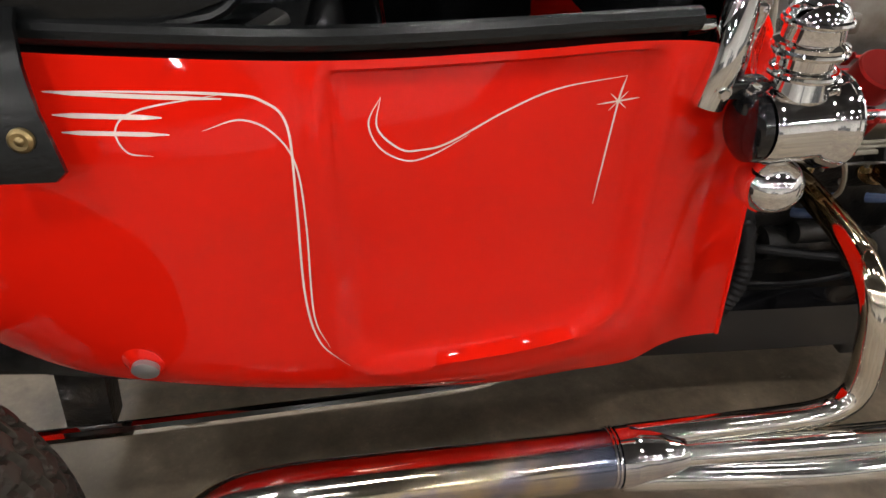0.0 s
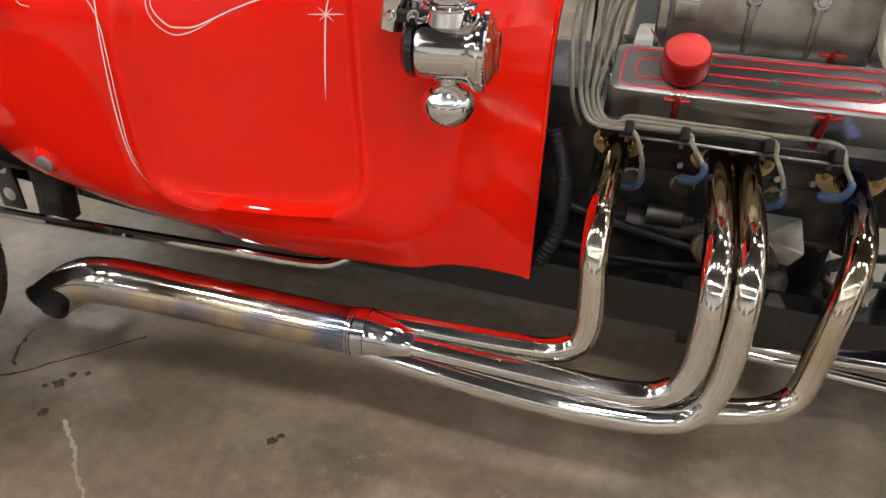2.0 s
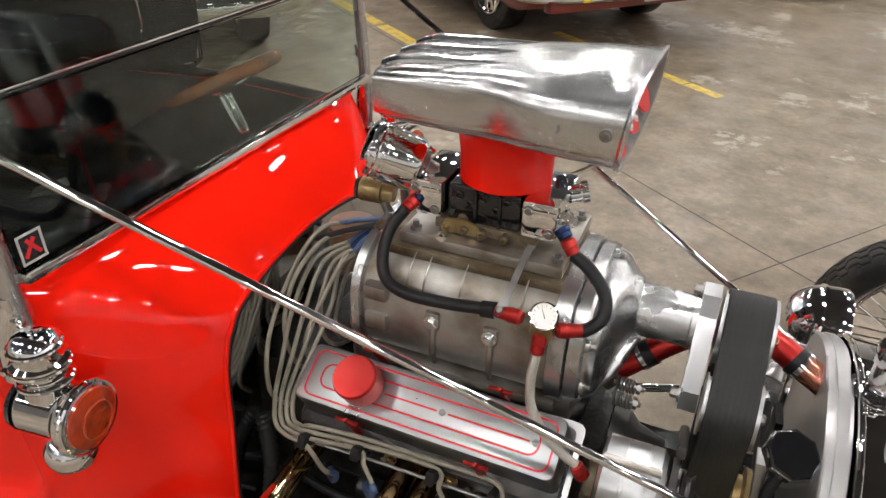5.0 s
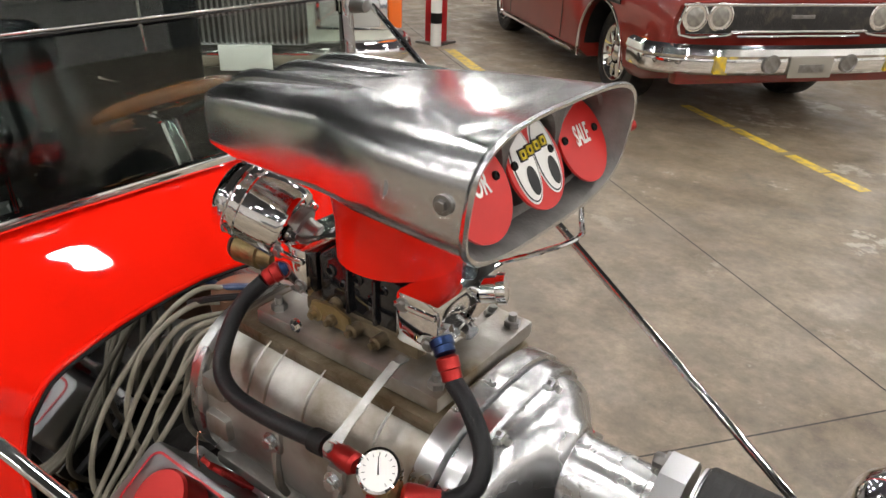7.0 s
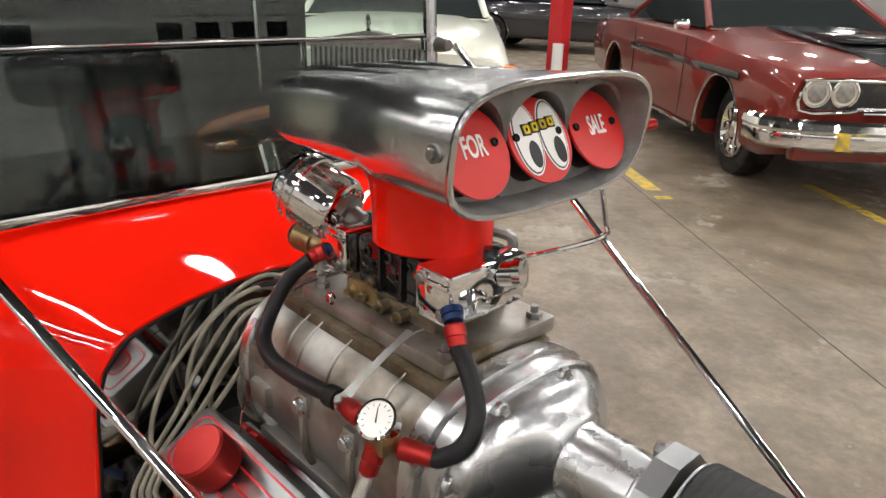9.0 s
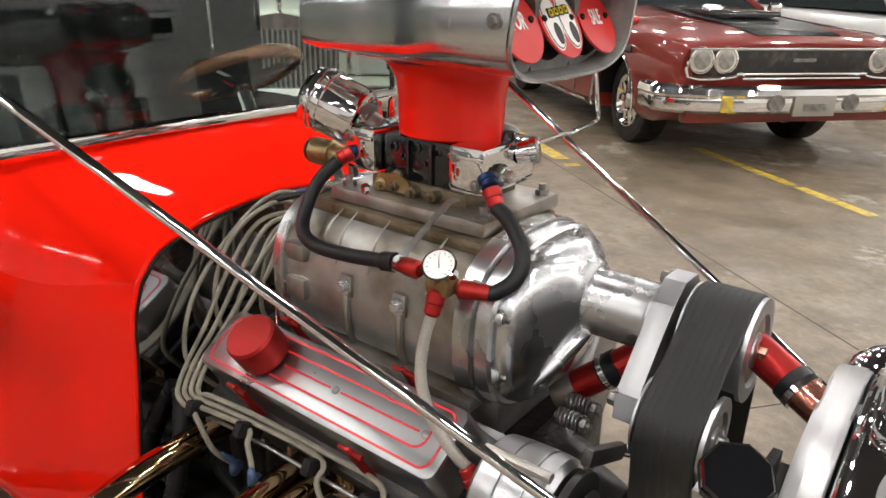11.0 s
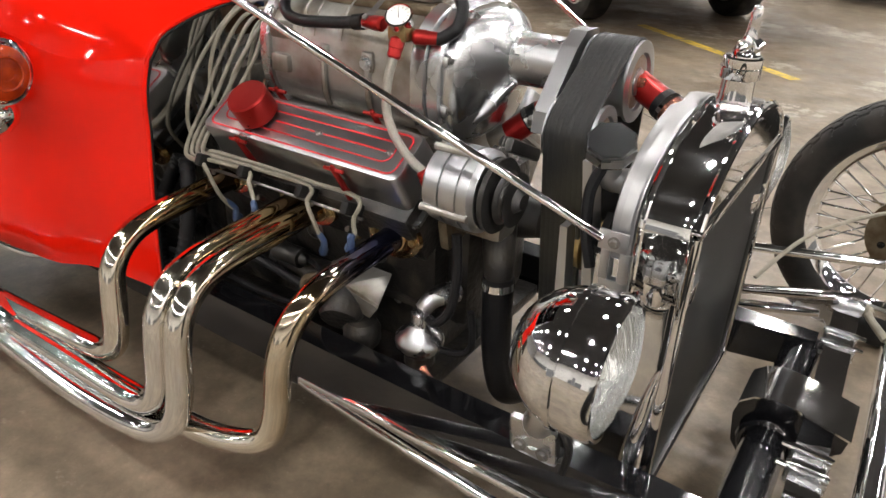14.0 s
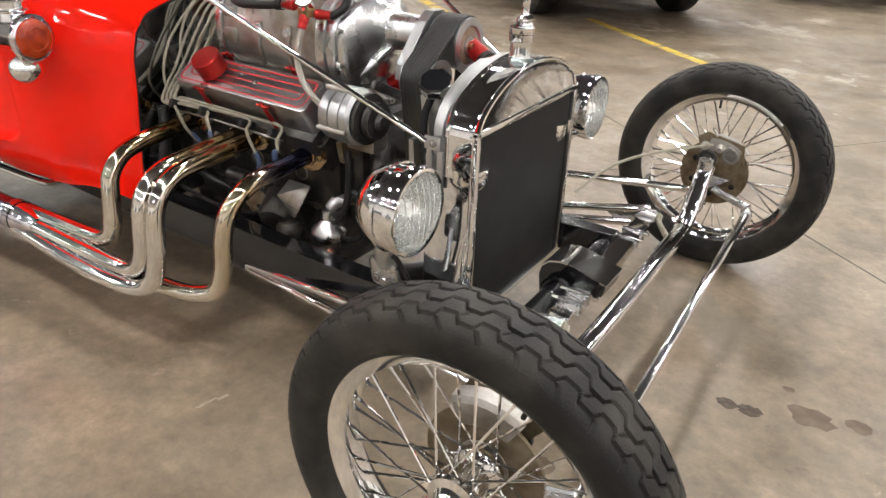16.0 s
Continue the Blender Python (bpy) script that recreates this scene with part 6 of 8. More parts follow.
part("mount_skirt", Shape().prism([V(0.455, -0.216, 0.352), V(0.535, -0.216, 0.335), V(0.515, -0.216, 0.305), V(0.475, -0.216, 0.312)], (0, 0, 0), (0, 0.003, 0)), CAST, mt, smooth=False)
part("mount_bushing", Shape().lathe((0.488, -0.208, 0.235), (0, 0, 1), [(0, 0.034), (0.01, 0.038), (0.035, 0.038), (0.042, 0.034), (0.052, 0.03), (0.06, 0.01), (0.085, 0.009)], 24), BLOCK, mt)

# brackets and idler by the radiator
br = part("shroud_stay", Shape().prism([V(0.885, -0.16, 0.70), V(0.90, -0.16, 0.70), V(0.925, -0.16, 0.50), V(0.91, -0.16, 0.49)], (0, 0, 0), (0, 0.035, 0)), BRUSHED, car, "flat aluminium stay", smooth=False)
part("shroud_stay", Shape().prism([V(0.872, -0.185, 0.60), V(0.884, -0.185, 0.60), V(0.90, -0.185, 0.34), V(0.88, -0.185, 0.34)], (0, 0, 0), (0, 0.03, 0)), BRUSHED, car, "flat aluminium stay", smooth=False)
part("fan_hub", Shape().lathe((0.862, -0.06, 0.52), (1, 0, 0), [(0, 0.03), (0.005, 0.05), (0.014, 0.05), (0.018, 0.036), (0.03, 0.036), (0.034, 0.05), (0.043, 0.05), (0.046, 0.02)], 28), BRASSY, car, "yellow zinc fan pulley")
for k in range(6):
    a = radians(60 * k + 20)
    part("fan_blade", Shape().prism([V(0.925, EC - 0.02 + math.cos(a) * r - math.sin(a) * q, 0.47 + math.sin(a) * r + math.cos(a) * q) for r, q in ((0.03, -0.02), (0.18, -0.035), (0.18, 0.035), (0.03, 0.02))], (-0.006, 0, 0), (0.006, 0, 0)), MATTE, car, "black fan blade", smooth=False)
cap = part("filler_cap", Shape().lathe((0.922, -0.150, 0.718), (0.15, -0.5, 0.85), [(0, 0.026), (0.003, 0.034), (0.005, 0.037), (0.026, 0.037), (0.029, 0.034), (0.0291, 0.0)], 8), BLACK, car, "black eight-sided coolant filler cap", smooth=False)
part("cap_rim", Shape().lathe((0.9226, -0.152, 0.7215), (0.15, -0.5, 0.85), [(0, 0.0375), (0.004, 0.0385), (0.018, 0.0385), (0.022, 0.0375)], 8, cap=False), CHROME, cap, smooth=False)
part("filler_neck", Shape().tube([(0.924, -0.148, 0.724), (0.922, -0.146, 0.69), (0.93, -0.14, 0.675), (0.97, -0.12, 0.675)], 0.019, 14, 4), BRUSHED, cap)
part("overflow_hose", Shape().tube([(0.918, -0.165, 0.70), (0.908, -0.175, 0.66), (0.915, -0.185, 0.60), (0.93, -0.19, 0.55)], 0.009, 10, 5), HOSE, cap)

# ---- radiator ----


def shell_outline(x, w, top, bottom, inset=0.0):
    pts = [(-w, bottom), (-w, 0.655), (-w * 0.975, 0.675), (-w * 0.92, 0.698), (-w * 0.80, 0.722), (-w * 0.62, 0.745), (-w * 0.42, 0.762), (-w * 0.2, 0.772), (0, top)]
    pts = pts + [(-a, b) for a, b in reversed(pts[:-1])]
    return [V(x, RY + a * (1 - inset), b - inset * 0.25 * (b > 0.6)) for a, b in pts]


RY = 0.004
rows = [shell_outline(1.004, 0.238, 0.775, 0.56), shell_outline(1.008, 0.243, 0.779, 0.56), shell_outline(1.02, 0.243, 0.779, 0.56), shell_outline(1.06, 0.243, 0.779, 0.56), shell_outline(1.080, 0.243, 0.779, 0.56), shell_outline(1.087, 0.236, 0.772, 0.56)]
shell = part("radiator_shell", Shape().rings(rows, closed=False, cap0=False, cap1=False), CHROME, car, "chromed radiator shell with rounded top", sharp=40)
top = [p for p in shell_outline(1.083, 0.236, 0.772, 0.668) if p.z >= 0.66]
part("shell_face", Shape().prism(top, (0, 0, 0), (0.002, 0, 0)), CHROME, shell, smooth=False)
for x, r_ in ((1.010, 0.0055), (1.082, 0.0065)):
    part("shell_bead", Shape().tube([p + V(0, 0, 0) for p in shell_outline(x, 0.241, 0.777, 0.56)], r_, 10, 2), CHROME, shell)
part("tank_band", Shape().rings([[p for p in shell_outline(x, 0.232, 0.770, 0.645)] for x in (0.978, 0.9785)] + [[p for p in shell_outline(x, 0.236, 0.774, 0.645)] for x in (0.9786, 0.994)], closed=False, cap0=False, cap1=False), ALUSIDE, shell)
for m in (-1, 1):
    part("shell_end", Shape().lathe((1.042, RY + m * 0.20, 0.56), (0, 0, -1), [(-0.02, 0.046), (0.01, 0.045), (0.03, 0.035), (0.045, 0.016), (0.05, 0)], 20), CHROME, shell)
fr = Shape()
for a, b in (((-0.24, 0.20), (-0.24, 0.668)), ((0.24, 0.20), (0.24, 0.668)), ((-0.24, 0.668), (0.24, 0.668)), ((-0.24, 0.20), (0.24, 0.20))):
    fr.box((1.082, RY + (a[0] + b[0]) / 2, (a[1] + b[1]) / 2), (0.016, abs(b[0] - a[0]) + 0.014, abs(b[1] - a[1]) + 0.014), 0.004)
part("grille_frame", fr, CHROME, shell)
part("grille_screen", Shape().box((1.072, RY, 0.434), (0.01, 0.472, 0.46)), MATTE, shell, "flat black grille screen")
core = part("radiator_core", Shape().rings([shell_outline(0.964, 0.222, 0.762, 0.22), shell_outline(0.967, 0.228, 0.768, 0.22), shell_outline(0.998, 0.228, 0.768, 0.22), shell_outline(1.000, 0.222, 0.762, 0.22)]), ALUSIDE, car, "polished aluminium radiator tank", sharp=25)
part("radiator_matrix", Shape().box((1.02, RY, 0.43), (0.09, 0.42, 0.42)), MATTE, core)
for m in (-1, 1):
    part("side_plate", Shape().box((1.010, RY + m * 0.234, 0.40), (0.115, 0.006, 0.40), 0.002), MIRROR, core, "mirror-polished side plate")
    part("shell_skirt", Shape().tube([(1.055, RY + m * 0.238, 0.22), (1.058, RY + m * 0.240, 0.30), (1.066, RY + m * 0.241, 0.40), (1.074, RY + m * 0.241, 0.45)], [0.022, 0.019, 0.010, 0.003], 14, 5), CHROME, core, "chrome lower shell curve")
    tab = Shape()
    for c_, s_ in (((0.977, 0.630), (0.042, 0.030)), ((0.9685, 0.592), (0.013, 0.046)), ((0.9975, 0.592), (0.016, 0.046)), ((0.985, 0.548), (0.042, 0.042))):
        tab.box((c_[0], RY + m * 0.246, c_[1]), (s_[0], 0.004, s_[1]), 0.001)
    part("strut_tab", tab, BRUSHED, core, "slotted aluminium radiator bracket")
    part("tab_bolt", bolt((0.979, RY + m * 0.248, 0.629), (0, m, 0), 0.006), STEEL, core)
nk = part("filler_spout", Shape().lathe((1.042, RY, 0.762), (0, 0, 1), [(0, 0.046), (0.008, 0.034), (0.016, 0.027), (0.026, 0.0245), (0.054, 0.0235), (0.0545, 0.0275), (0.056, 0.0285), (0.084, 0.0280), (0.0865, 0.0255), (0.0875, 0.0)], 32), CHROME, shell, "chromed filler spout and cap")
part("spout_groove", Shape().torus((1.042, RY, 0.833), (0, 0, 1), 0.0282, 0.0009, 36, 6), CHROME, nk)
orn = Shape()
orn.lathe((1.044, RY + 0.003, 0.849), (0.05, 0, 1), [(0, 0.019), (0.004, 0.020), (0.010, 0.0175), (0.016, 0.0165), (0.021, 0.011), (0.028, 0.0085), (0.044, 0.008), (0.058, 0.0085), (0.066, 0.0065), (0.069, 0.003), (0.070, 0)], 18)
for k in range(3):
    orn.tube([(1.056, RY - 0.014 + 0.012 * k, 0.857), (1.060, RY - 0.013 + 0.012 * k, 0.864), (1.054, RY - 0.012 + 0.012 * k, 0.871)], [0.004, 0.0055, 0.003], 8, 3)
orn.tube([(1.036, RY - 0.018, 0.856), (1.046, RY - 0.021, 0.865), (1.055, RY - 0.014, 0.868)], [0.004, 0.005, 0.003], 8, 3)
part("radiator_mascot", orn, CHROME, shell, "small chromed upright mascot")
# feathered wing in relief on each shoulder of the shell
def shoulder(x, y, up=0.0):
    """A point on the shell's rounded top, or a little above it."""
    d = abs(y)
    for (d0, z0), (d1, z1) in (((0.0, 0.779), (0.0486, 0.772)), ((0.0486, 0.772), (0.102, 0.762)), ((0.102, 0.762), (0.151, 0.745)), ((0.151, 0.745), (0.194, 0.722))):
        if d <= d1:
            break
    return V(x, RY + y, lerp(z0, z1, (d - d0) / (d1 - d0)) + up)


for m in (-1, 1):
    wing = Shape()
    for k in range(6):
        f = k / 5
        wing.tube([shoulder(lerp(1.072, 1.050, f), m * lerp(0.062, 0.074, f), 0.001), shoulder(lerp(1.068, 1.046, f), m * lerp(0.085, 0.098, f), 0.0022), shoulder(lerp(1.058, 1.041, f), m * lerp(0.108, 0.122, f), 0.0015), shoulder(lerp(1.047, 1.040, f), m * lerp(0.128, 0.140, f), 0.0)], [0.0026, 0.0034, 0.0028, 0.0008], 8, 4)
    part("wing_emblem", wing, DULL, shell, "small feathered wing emblem in relief")

# headlights
for y, yaw in ((-0.412, 0), (0.468, 0)):
    H = V(0.930, y - 0.004 if y < 0 else y, 0.553)
    hl_ = part("headlight", Shape().lathe(H, (1, 0.03, 0), [(0, 0.002), (0.003, 0.02), (0.012, 0.046), (0.027, 0.066), (0.047, 0.080), (0.066, 0.0875), (0.078, 0.0895), (0.0785, 0.0935), (0.086, 0.0935), (0.0865, 0.0905), (0.105, 0.0925), (0.126, 0.0935), (0.134, 0.090), (0.1345, 0.084)], 48, cap=False), CHROME, car, "chromed bullet headlight with ribbed glass")
    part("reflector", Shape().lathe(H, (1, 0.03, 0), [(0.05, 0.01), (0.07, 0.045), (0.1, 0.070), (0.128, 0.084)], 36, cap=False), REFLECT, hl_)
    part("glass", Shape().lathe(H, (1, 0.03, 0), [(0.130, 0.085), (0.138, 0.072), (0.144, 0.048), (0.147, 0.02), (0.148, 0.0)], 40, cap=False), LENS, hl_, "ribbed clear headlight glass").visible_shadow = False
    for q in range(9):
        yy = (q - 4) * 0.018
        hh_ = math.sqrt(max(0.082 ** 2 - yy * yy, 0))
        rib_ = [(H.x + 0.131 + 0.0165 * (1 - (yy * yy + zz * zz) / 0.085 ** 2), H.y + 0.004 + yy, H.z + zz) for zz in [hh_ * (i / 4 - 1) for i in range(9)]]
        part("glass_rib", Shape().tube(rib_, 0.0016, 6, 2), LENS, hl_).visible_shadow = False
    part("bulb", Shape().lathe(H, (1, 0.03, 0), [(0.05, 0.012), (0.085, 0.012), (0.10, 0.008), (0.103, 0)], 14), WHITE, hl_)
    yb = y + (0.03 if y < 0 else -0.03)
    part("stem", Shape().tube([(0.985, y, 0.467), (0.972, y, 0.43), (0.96, yb, 0.40)], [0.026, 0.018, 0.024], 14, 4), POLISH, hl_)
    part("headlight_bracket", Shape().box((0.955, yb, 0.365), (0.075, 0.014, 0.075), 0.012, turned(12 if y < 0 else -12, 0, 0)), POLISH, hl_)
    part("bracket_leg", Shape().tube([(0.955, yb, 0.36), (0.965, yb * 0.85, 0.30), (0.97, yb * 0.76, 0.265)], 0.012, 10, 3), POLISH, hl_)
    for dx in (-0.018, 0.018):
        part("bracket_bolt", bolt((0.955 + dx, yb - (0.008 if y < 0 else -0.008), 0.352), (0, -1 if y < 0 else 1, 0), 0.007), STEEL, hl_)
    part("lamp_cable", Shape().tube([(0.99, y, 0.45), (1.0, yb * 0.95, 0.36), (0.985, yb * 0.88, 0.28)], 0.006, 8, 4), HOSE, hl_)

# ---- front suspension ----
axle = part("front_axle", Shape().tube([(1.402, -0.60, 0.40), (1.398, -0.56, 0.37), (1.385, -0.47, 0.285), (1.378, -0.38, 0.262), (1.376, 0.02, 0.255), (1.372, 0.40, 0.262), (1.372, 0.49, 0.285), (1.370, 0.58, 0.37), (1.370, 0.62, 0.40)], 0.0245, 20, 6), CHROME, car, "chromed tubular dropped front axle")
part("tie_rod", Shape().rod((1.536, -0.655, 0.262), (1.502, 0.66, 0.272), 0.0115, seg=14), CHROME, car, "long chromed tie rod")
for m, y, xt in ((-1, -0.655, 1.536), (1, 0.66, 1.502)):
    part("rod_end", Shape().lathe((xt, y, 0.245), (0, 0, 1), [(0, 0.014), (0.02, 0.018), (0.035, 0.016), (0.045, 0.009), (0.055, 0.008)], 14), POLISH, axle)
    part("steering_arm", Shape().tube([(xt, y, 0.29), (xt - 0.045, y + m * 0.02, 0.295), (xt - 0.115, y + m * 0.03, 0.315)], 0.012, 10, 4), POLISH, axle)
    part("kingpin", Shape().rod((xt - 0.133, y - m * 0.06, 0.28), (xt - 0.133, y - m * 0.06, 0.43), 0.02, seg=16), POLISH, axle)
for m, y in ((-1, -0.45), (1, 0.62)):
    e0, e1 = ((1.36, y * 0.95, 0.305), (1.36, y * 0.95, 0.205)) if m < 0 else ((1.275, 0.452, 0.302), (1.225, 0.448, 0.246))
    part("radius_rod", Shape().tube([(0.372, m * 0.285, 0.142), (0.40, m * 0.288, 0.150), e0], 0.0115, 12, 1), CHROME, car, "chromed radius rod")
    part("radius_rod", Shape().tube([(0.372, m * 0.285, 0.142), (0.42, m * 0.291, 0.138), e1], 0.0115, 12, 1), CHROME, car, "chromed radius rod")
    part("rod_bracket", Shape().box((0.365, m * 0.285, 0.155), (0.05, 0.03, 0.04), 0.006), BLACK, car)
DY = 0.028
perch = [V(1.158, DY, 0.262), V(1.164, DY, 0.290), V(1.184, DY, 0.308), V(1.214, DY, 0.316), V(1.25, DY, 0.312), V(1.332, DY, 0.290), V(1.328, DY, 0.262), V(1.312, DY, 0.250), V(1.262, DY, 0.244), V(1.248, DY, 0.215), V(1.234, DY, 0.180), V(1.214, DY, 0.166), V(1.192, DY, 0.170), V(1.166, DY, 0.205)]
clamp_ = part("spring_clamp", Shape().prism(perch, (0, -0.048, 0), (0, 0.048, 0)), BLACK, car, "black hooked spring perch with chrome cap", smooth=False)
cb = [[V(x, DY - 0.052, z), V(x, DY + 0.052, z), V(x, DY + 0.052, z + 0.004), V(x, DY - 0.052, z + 0.004)] for x, z in ((1.158, 0.268), (1.164, 0.2905), (1.184, 0.3085), (1.214, 0.3165), (1.25, 0.3125), (1.335, 0.2900))]
part("clamp_band", Shape().rings(cb), CHROME, clamp_, "bright chrome cap plate", sharp=60)
part("tube_collar", Shape().torus((1.22, DY - 0.062, 0.235), (0, 1, 0), 0.040, 0.008, 32, 10), BLACK, clamp_)
for x, y in ((1.268, -0.036), (1.308, -0.036), (1.268, 0.036), (1.308, 0.036)):
    part("perch_bolt", bolt((x, DY + y, 0.2475), (0, 0, -1), 0.009, 0.012), CHROME, clamp_)
SPY, SPL = 0.095, 0.335
for k, L in enumerate((SPL, 0.275, 0.215, 0.155)):
    rr = []
    for i in range(17):
        q = -L + 2 * L * i / 16
        x0, z = 1.283 - 0.028 * q, 0.256 + 0.0078 * k + 0.034 * (q / SPL) ** 2
        rr.append([V(x0 - 0.024, SPY + q, z), V(x0 + 0.024, SPY + q, z), V(x0 + 0.024, SPY + q, z - 0.0072), V(x0 - 0.024, SPY + q, z - 0.0072)])
    part("spring_leaf", Shape().rings(rr), CHROME, car, "chromed transverse leaf spring", smooth=False)
for m in (-1, 1):
    ye = SPY + m * SPL
    xe, xa = 1.283 - 0.028 * m * SPL, 1.372
    part("spring_eye", Shape().lathe((xe - 0.03, ye, 0.292), (1, 0, 0), [(0, 0.008), (0.001, 0.014), (0.006, 0.016), (0.054, 0.016), (0.059, 0.014), (0.060, 0.008)], 20), POLISH, car, "polished spring eye with pale bushing")
    part("eye_bushing", Shape().lathe((xe + 0.030, ye, 0.292), (1, 0, 0), [(0, 0.0135), (0.006, 0.0135), (0.008, 0.010), (0.014, 0.009), (0.015, 0)], 16), WIRE, car, "pale nylon shackle bushing")
    part("shackle", Shape().tube([(xe + 0.036, ye - 0.004, 0.290), (xe + 0.048, ye - 0.025, 0.284), (xa - 0.018, ye - 0.058, 0.270)], [0.009, 0.0075, 0.009], 10, 4), WIRE, car, "pale spring shackle link")
    part("shackle_plate", Shape().prism([V(1.15, ye, 0.262), V(1.20, ye, 0.280), V(xe - 0.01, ye, 0.306), V(xe + 0.02, ye, 0.304), V(xe + 0.026, ye, 0.275), V(xe - 0.02, ye, 0.225), V(1.20, ye, 0.235)], (0, m * 0.012, 0), (0, m * 0.020, 0)), POLISH, car, "polished batwing plate", smooth=False)
    for f in (0.52, 0.66):
        yb = SPY + m * SPL * f
        part("leaf_clip", Shape().box((1.283 - 0.028 * m * SPL * f, yb, 0.268 + 0.012 * f), (0.060, 0.018, 0.030), 0.004), POLISH, car)
        part("clip_bolt", Shape().rod((1.245, yb, 0.287), (1.32, yb, 0.287), 0.005, seg=8), CHROME, car)
part("brake_line", Shape().tube([(1.10, 0.30, 0.36), (1.16, 0.42, 0.42), (1.25, 0.56, 0.44), (1.36, 0.68, 0.45)], 0.0045, 8, 5), WIRE, car, "thin braided brake line")
part("drag_link", Shape().rod((0.62, 0.33, 0.34), (1.38, 0.64, 0.32), 0.011, seg=12), CHROME, car, "chromed drag link")


def tyre_mesh(R, hw, rim, groove, seg=520, fine=84, edge=62):
    """A tyre round the y axis; groove(u, v) gives the depth at u along and v across the tread."""
    rings = []
    rc, ra = (R + rim) / 2, (R - rim) / 2
    phis = [-152 + (152 - edge) * k / 9 for k in range(9)] + [-edge + 2 * edge * k / fine for k in range(fine + 1)] + [edge + (152 - edge) * (k + 1) / 9 for k in range(9)]
    for i in range(seg):
        th = 2 * math.pi * i / seg
        ring = []
        for ph in phis:
            ph = radians(ph)
            c, s_ = math.cos(ph), math.sin(ph)
            rr = rc + ra * math.copysign(abs(c) ** 0.68, c)
            y = hw * math.copysign(abs(s_) ** 0.8, s_)
            rr -= groove(th * R, y, rr - rc) if rr > rc + ra * 0.40 else 0
            ring.append(V(rr * math.cos(th), y, rr * math.sin(th)))
        rings.append(ring)
    return Shape().rings(rings, loop=True)


def zig(u, p, step):
    t = (u / p) % 1
    return step * (smooth_step(0.22, 0.40, t) - smooth_step(0.72, 0.90, t))


def front_groove(u, y, h):
    """Stepped grooves: a pair by the middle, a stepped pair outside it, and slanted slots on the shoulders."""
    g = 0
    P = 2 * math.pi * 0.33 / 34
    for s_, off in ((-1, 0.0), (1, 0.5)):
        for base, step, depth, w in ((0.008, 0.013, 0.0065, 0.0019), (0.0335, 0.011, 0.0055, 0.0017)):
            d = abs(y - s_ * (base + zig(u + off * P, P, step)))
            g = max(g, depth * (1 - smooth_step(w, w + 0.0014, d)))
        if 0.0445 < y * s_ < 0.0545:
            t = (u / P + off + 18 * (abs(y) - 0.0445)) % 1
            g = max(g, 0.005 * (1 - smooth_step(0.0022, 0.0042, abs(t - 0.30) * P)))
        if 0.021 < y * s_ < 0.034:
            t = (u / P + off - 14 * (abs(y) - 0.021)) % 1
            g = max(g, 0.0035 * (1 - smooth_step(0.0010, 0.0022, abs(t - 0.56) * P)))
    return g


def rear_groove(u, y, h):
    P = 2 * math.pi * 0.33 / 44
    g = 0
    for k in range(-4, 5):
        c = k * 0.0255 + zig(u + (k % 2) * 0.5 * P, P, 0.012)
        g = max(g, 0.009 * (1 - smooth_step(0.0032, 0.0052, abs(y - c))))
        t = (u / P + (k % 2) * 0.5) % 1
        if 0 < y - k * 0.0255 < 0.011:
            g = max(g, 0.006 * (1 - smooth_step(0.0022, 0.004, abs(t - 0.06) * P)))
    return g


wheel = part("front_wheel", Shape().lathe((0, -0.045, 0), (0, 1, 0), [(-0.022, 0.0), (-0.022, 0.012), (-0.018, 0.020), (-0.006, 0.026), (0, 0.030), (0.004, 0.043), (0.014, 0.045), (0.020, 0.040), (0.026, 0.030), (0.066, 0.030), (0.072, 0.040), (0.078, 0.045), (0.088, 0.043), (0.092, 0.030), (0.10, 0.018)], 28), CHROME, car, "chromed wire-spoke wheel with motorcycle tyre")
part("tyre", tyre_mesh(0.330, 0.058, 0.238, front_groove, 1020, 96, 70), RUBBER, wheel, "black motorcycle tyre with zigzag tread", sharp=45)
part("rim", Shape().lathe((0, -0.036, 0), (0, 1, 0), [(0, 0.246), (0.002, 0.249), (0.006, 0.247), (0.010, 0.238), (0.018, 0.226), (0.036, 0.220), (0.054, 0.226), (0.062, 0.238), (0.066, 0.247), (0.070, 0.249), (0.072, 0.246), (0.066, 0.234), (0.056, 0.220), (0.036, 0.214), (0.016, 0.220), (0.006, 0.234), (0, 0.246)], 72, cap=False), CHROME, wheel, "chromed wheel rim")
for k in range(40):
    a = 2 * math.pi * k / 40
    side = 1 if k % 2 else -1
    b = a + side * (1 if (k // 2) % 2 else -1) * 1.05
    p0 = V(0.033 * math.cos(b), side * 0.032, 0.033 * math.sin(b))
    p1 = V(0.218 * math.cos(a), side * 0.004, 0.218 * math.sin(a))
    part("spoke", Shape().rod(p0, p1, 0.0023, seg=6), CHROME, wheel)
    part("nipple", Shape().rod(p1, p1 + (p0 - p1).normalized() * 0.012, 0.0032, seg=6), CHROME, wheel)
part("valve_stem", Shape().rod((0.08, 0, 0.2), (0.074, 0, 0.176), 0.004, seg=8), RUBBER, wheel)
part("brake_disc", Shape().lathe((0, 0.052, 0), (0, 1, 0), [(0, 0.03), (0, 0.105), (0.006, 0.105), (0.006, 0.03)], 40), GRIMY, wheel, "dull brown-grey brake disc")
cal = []
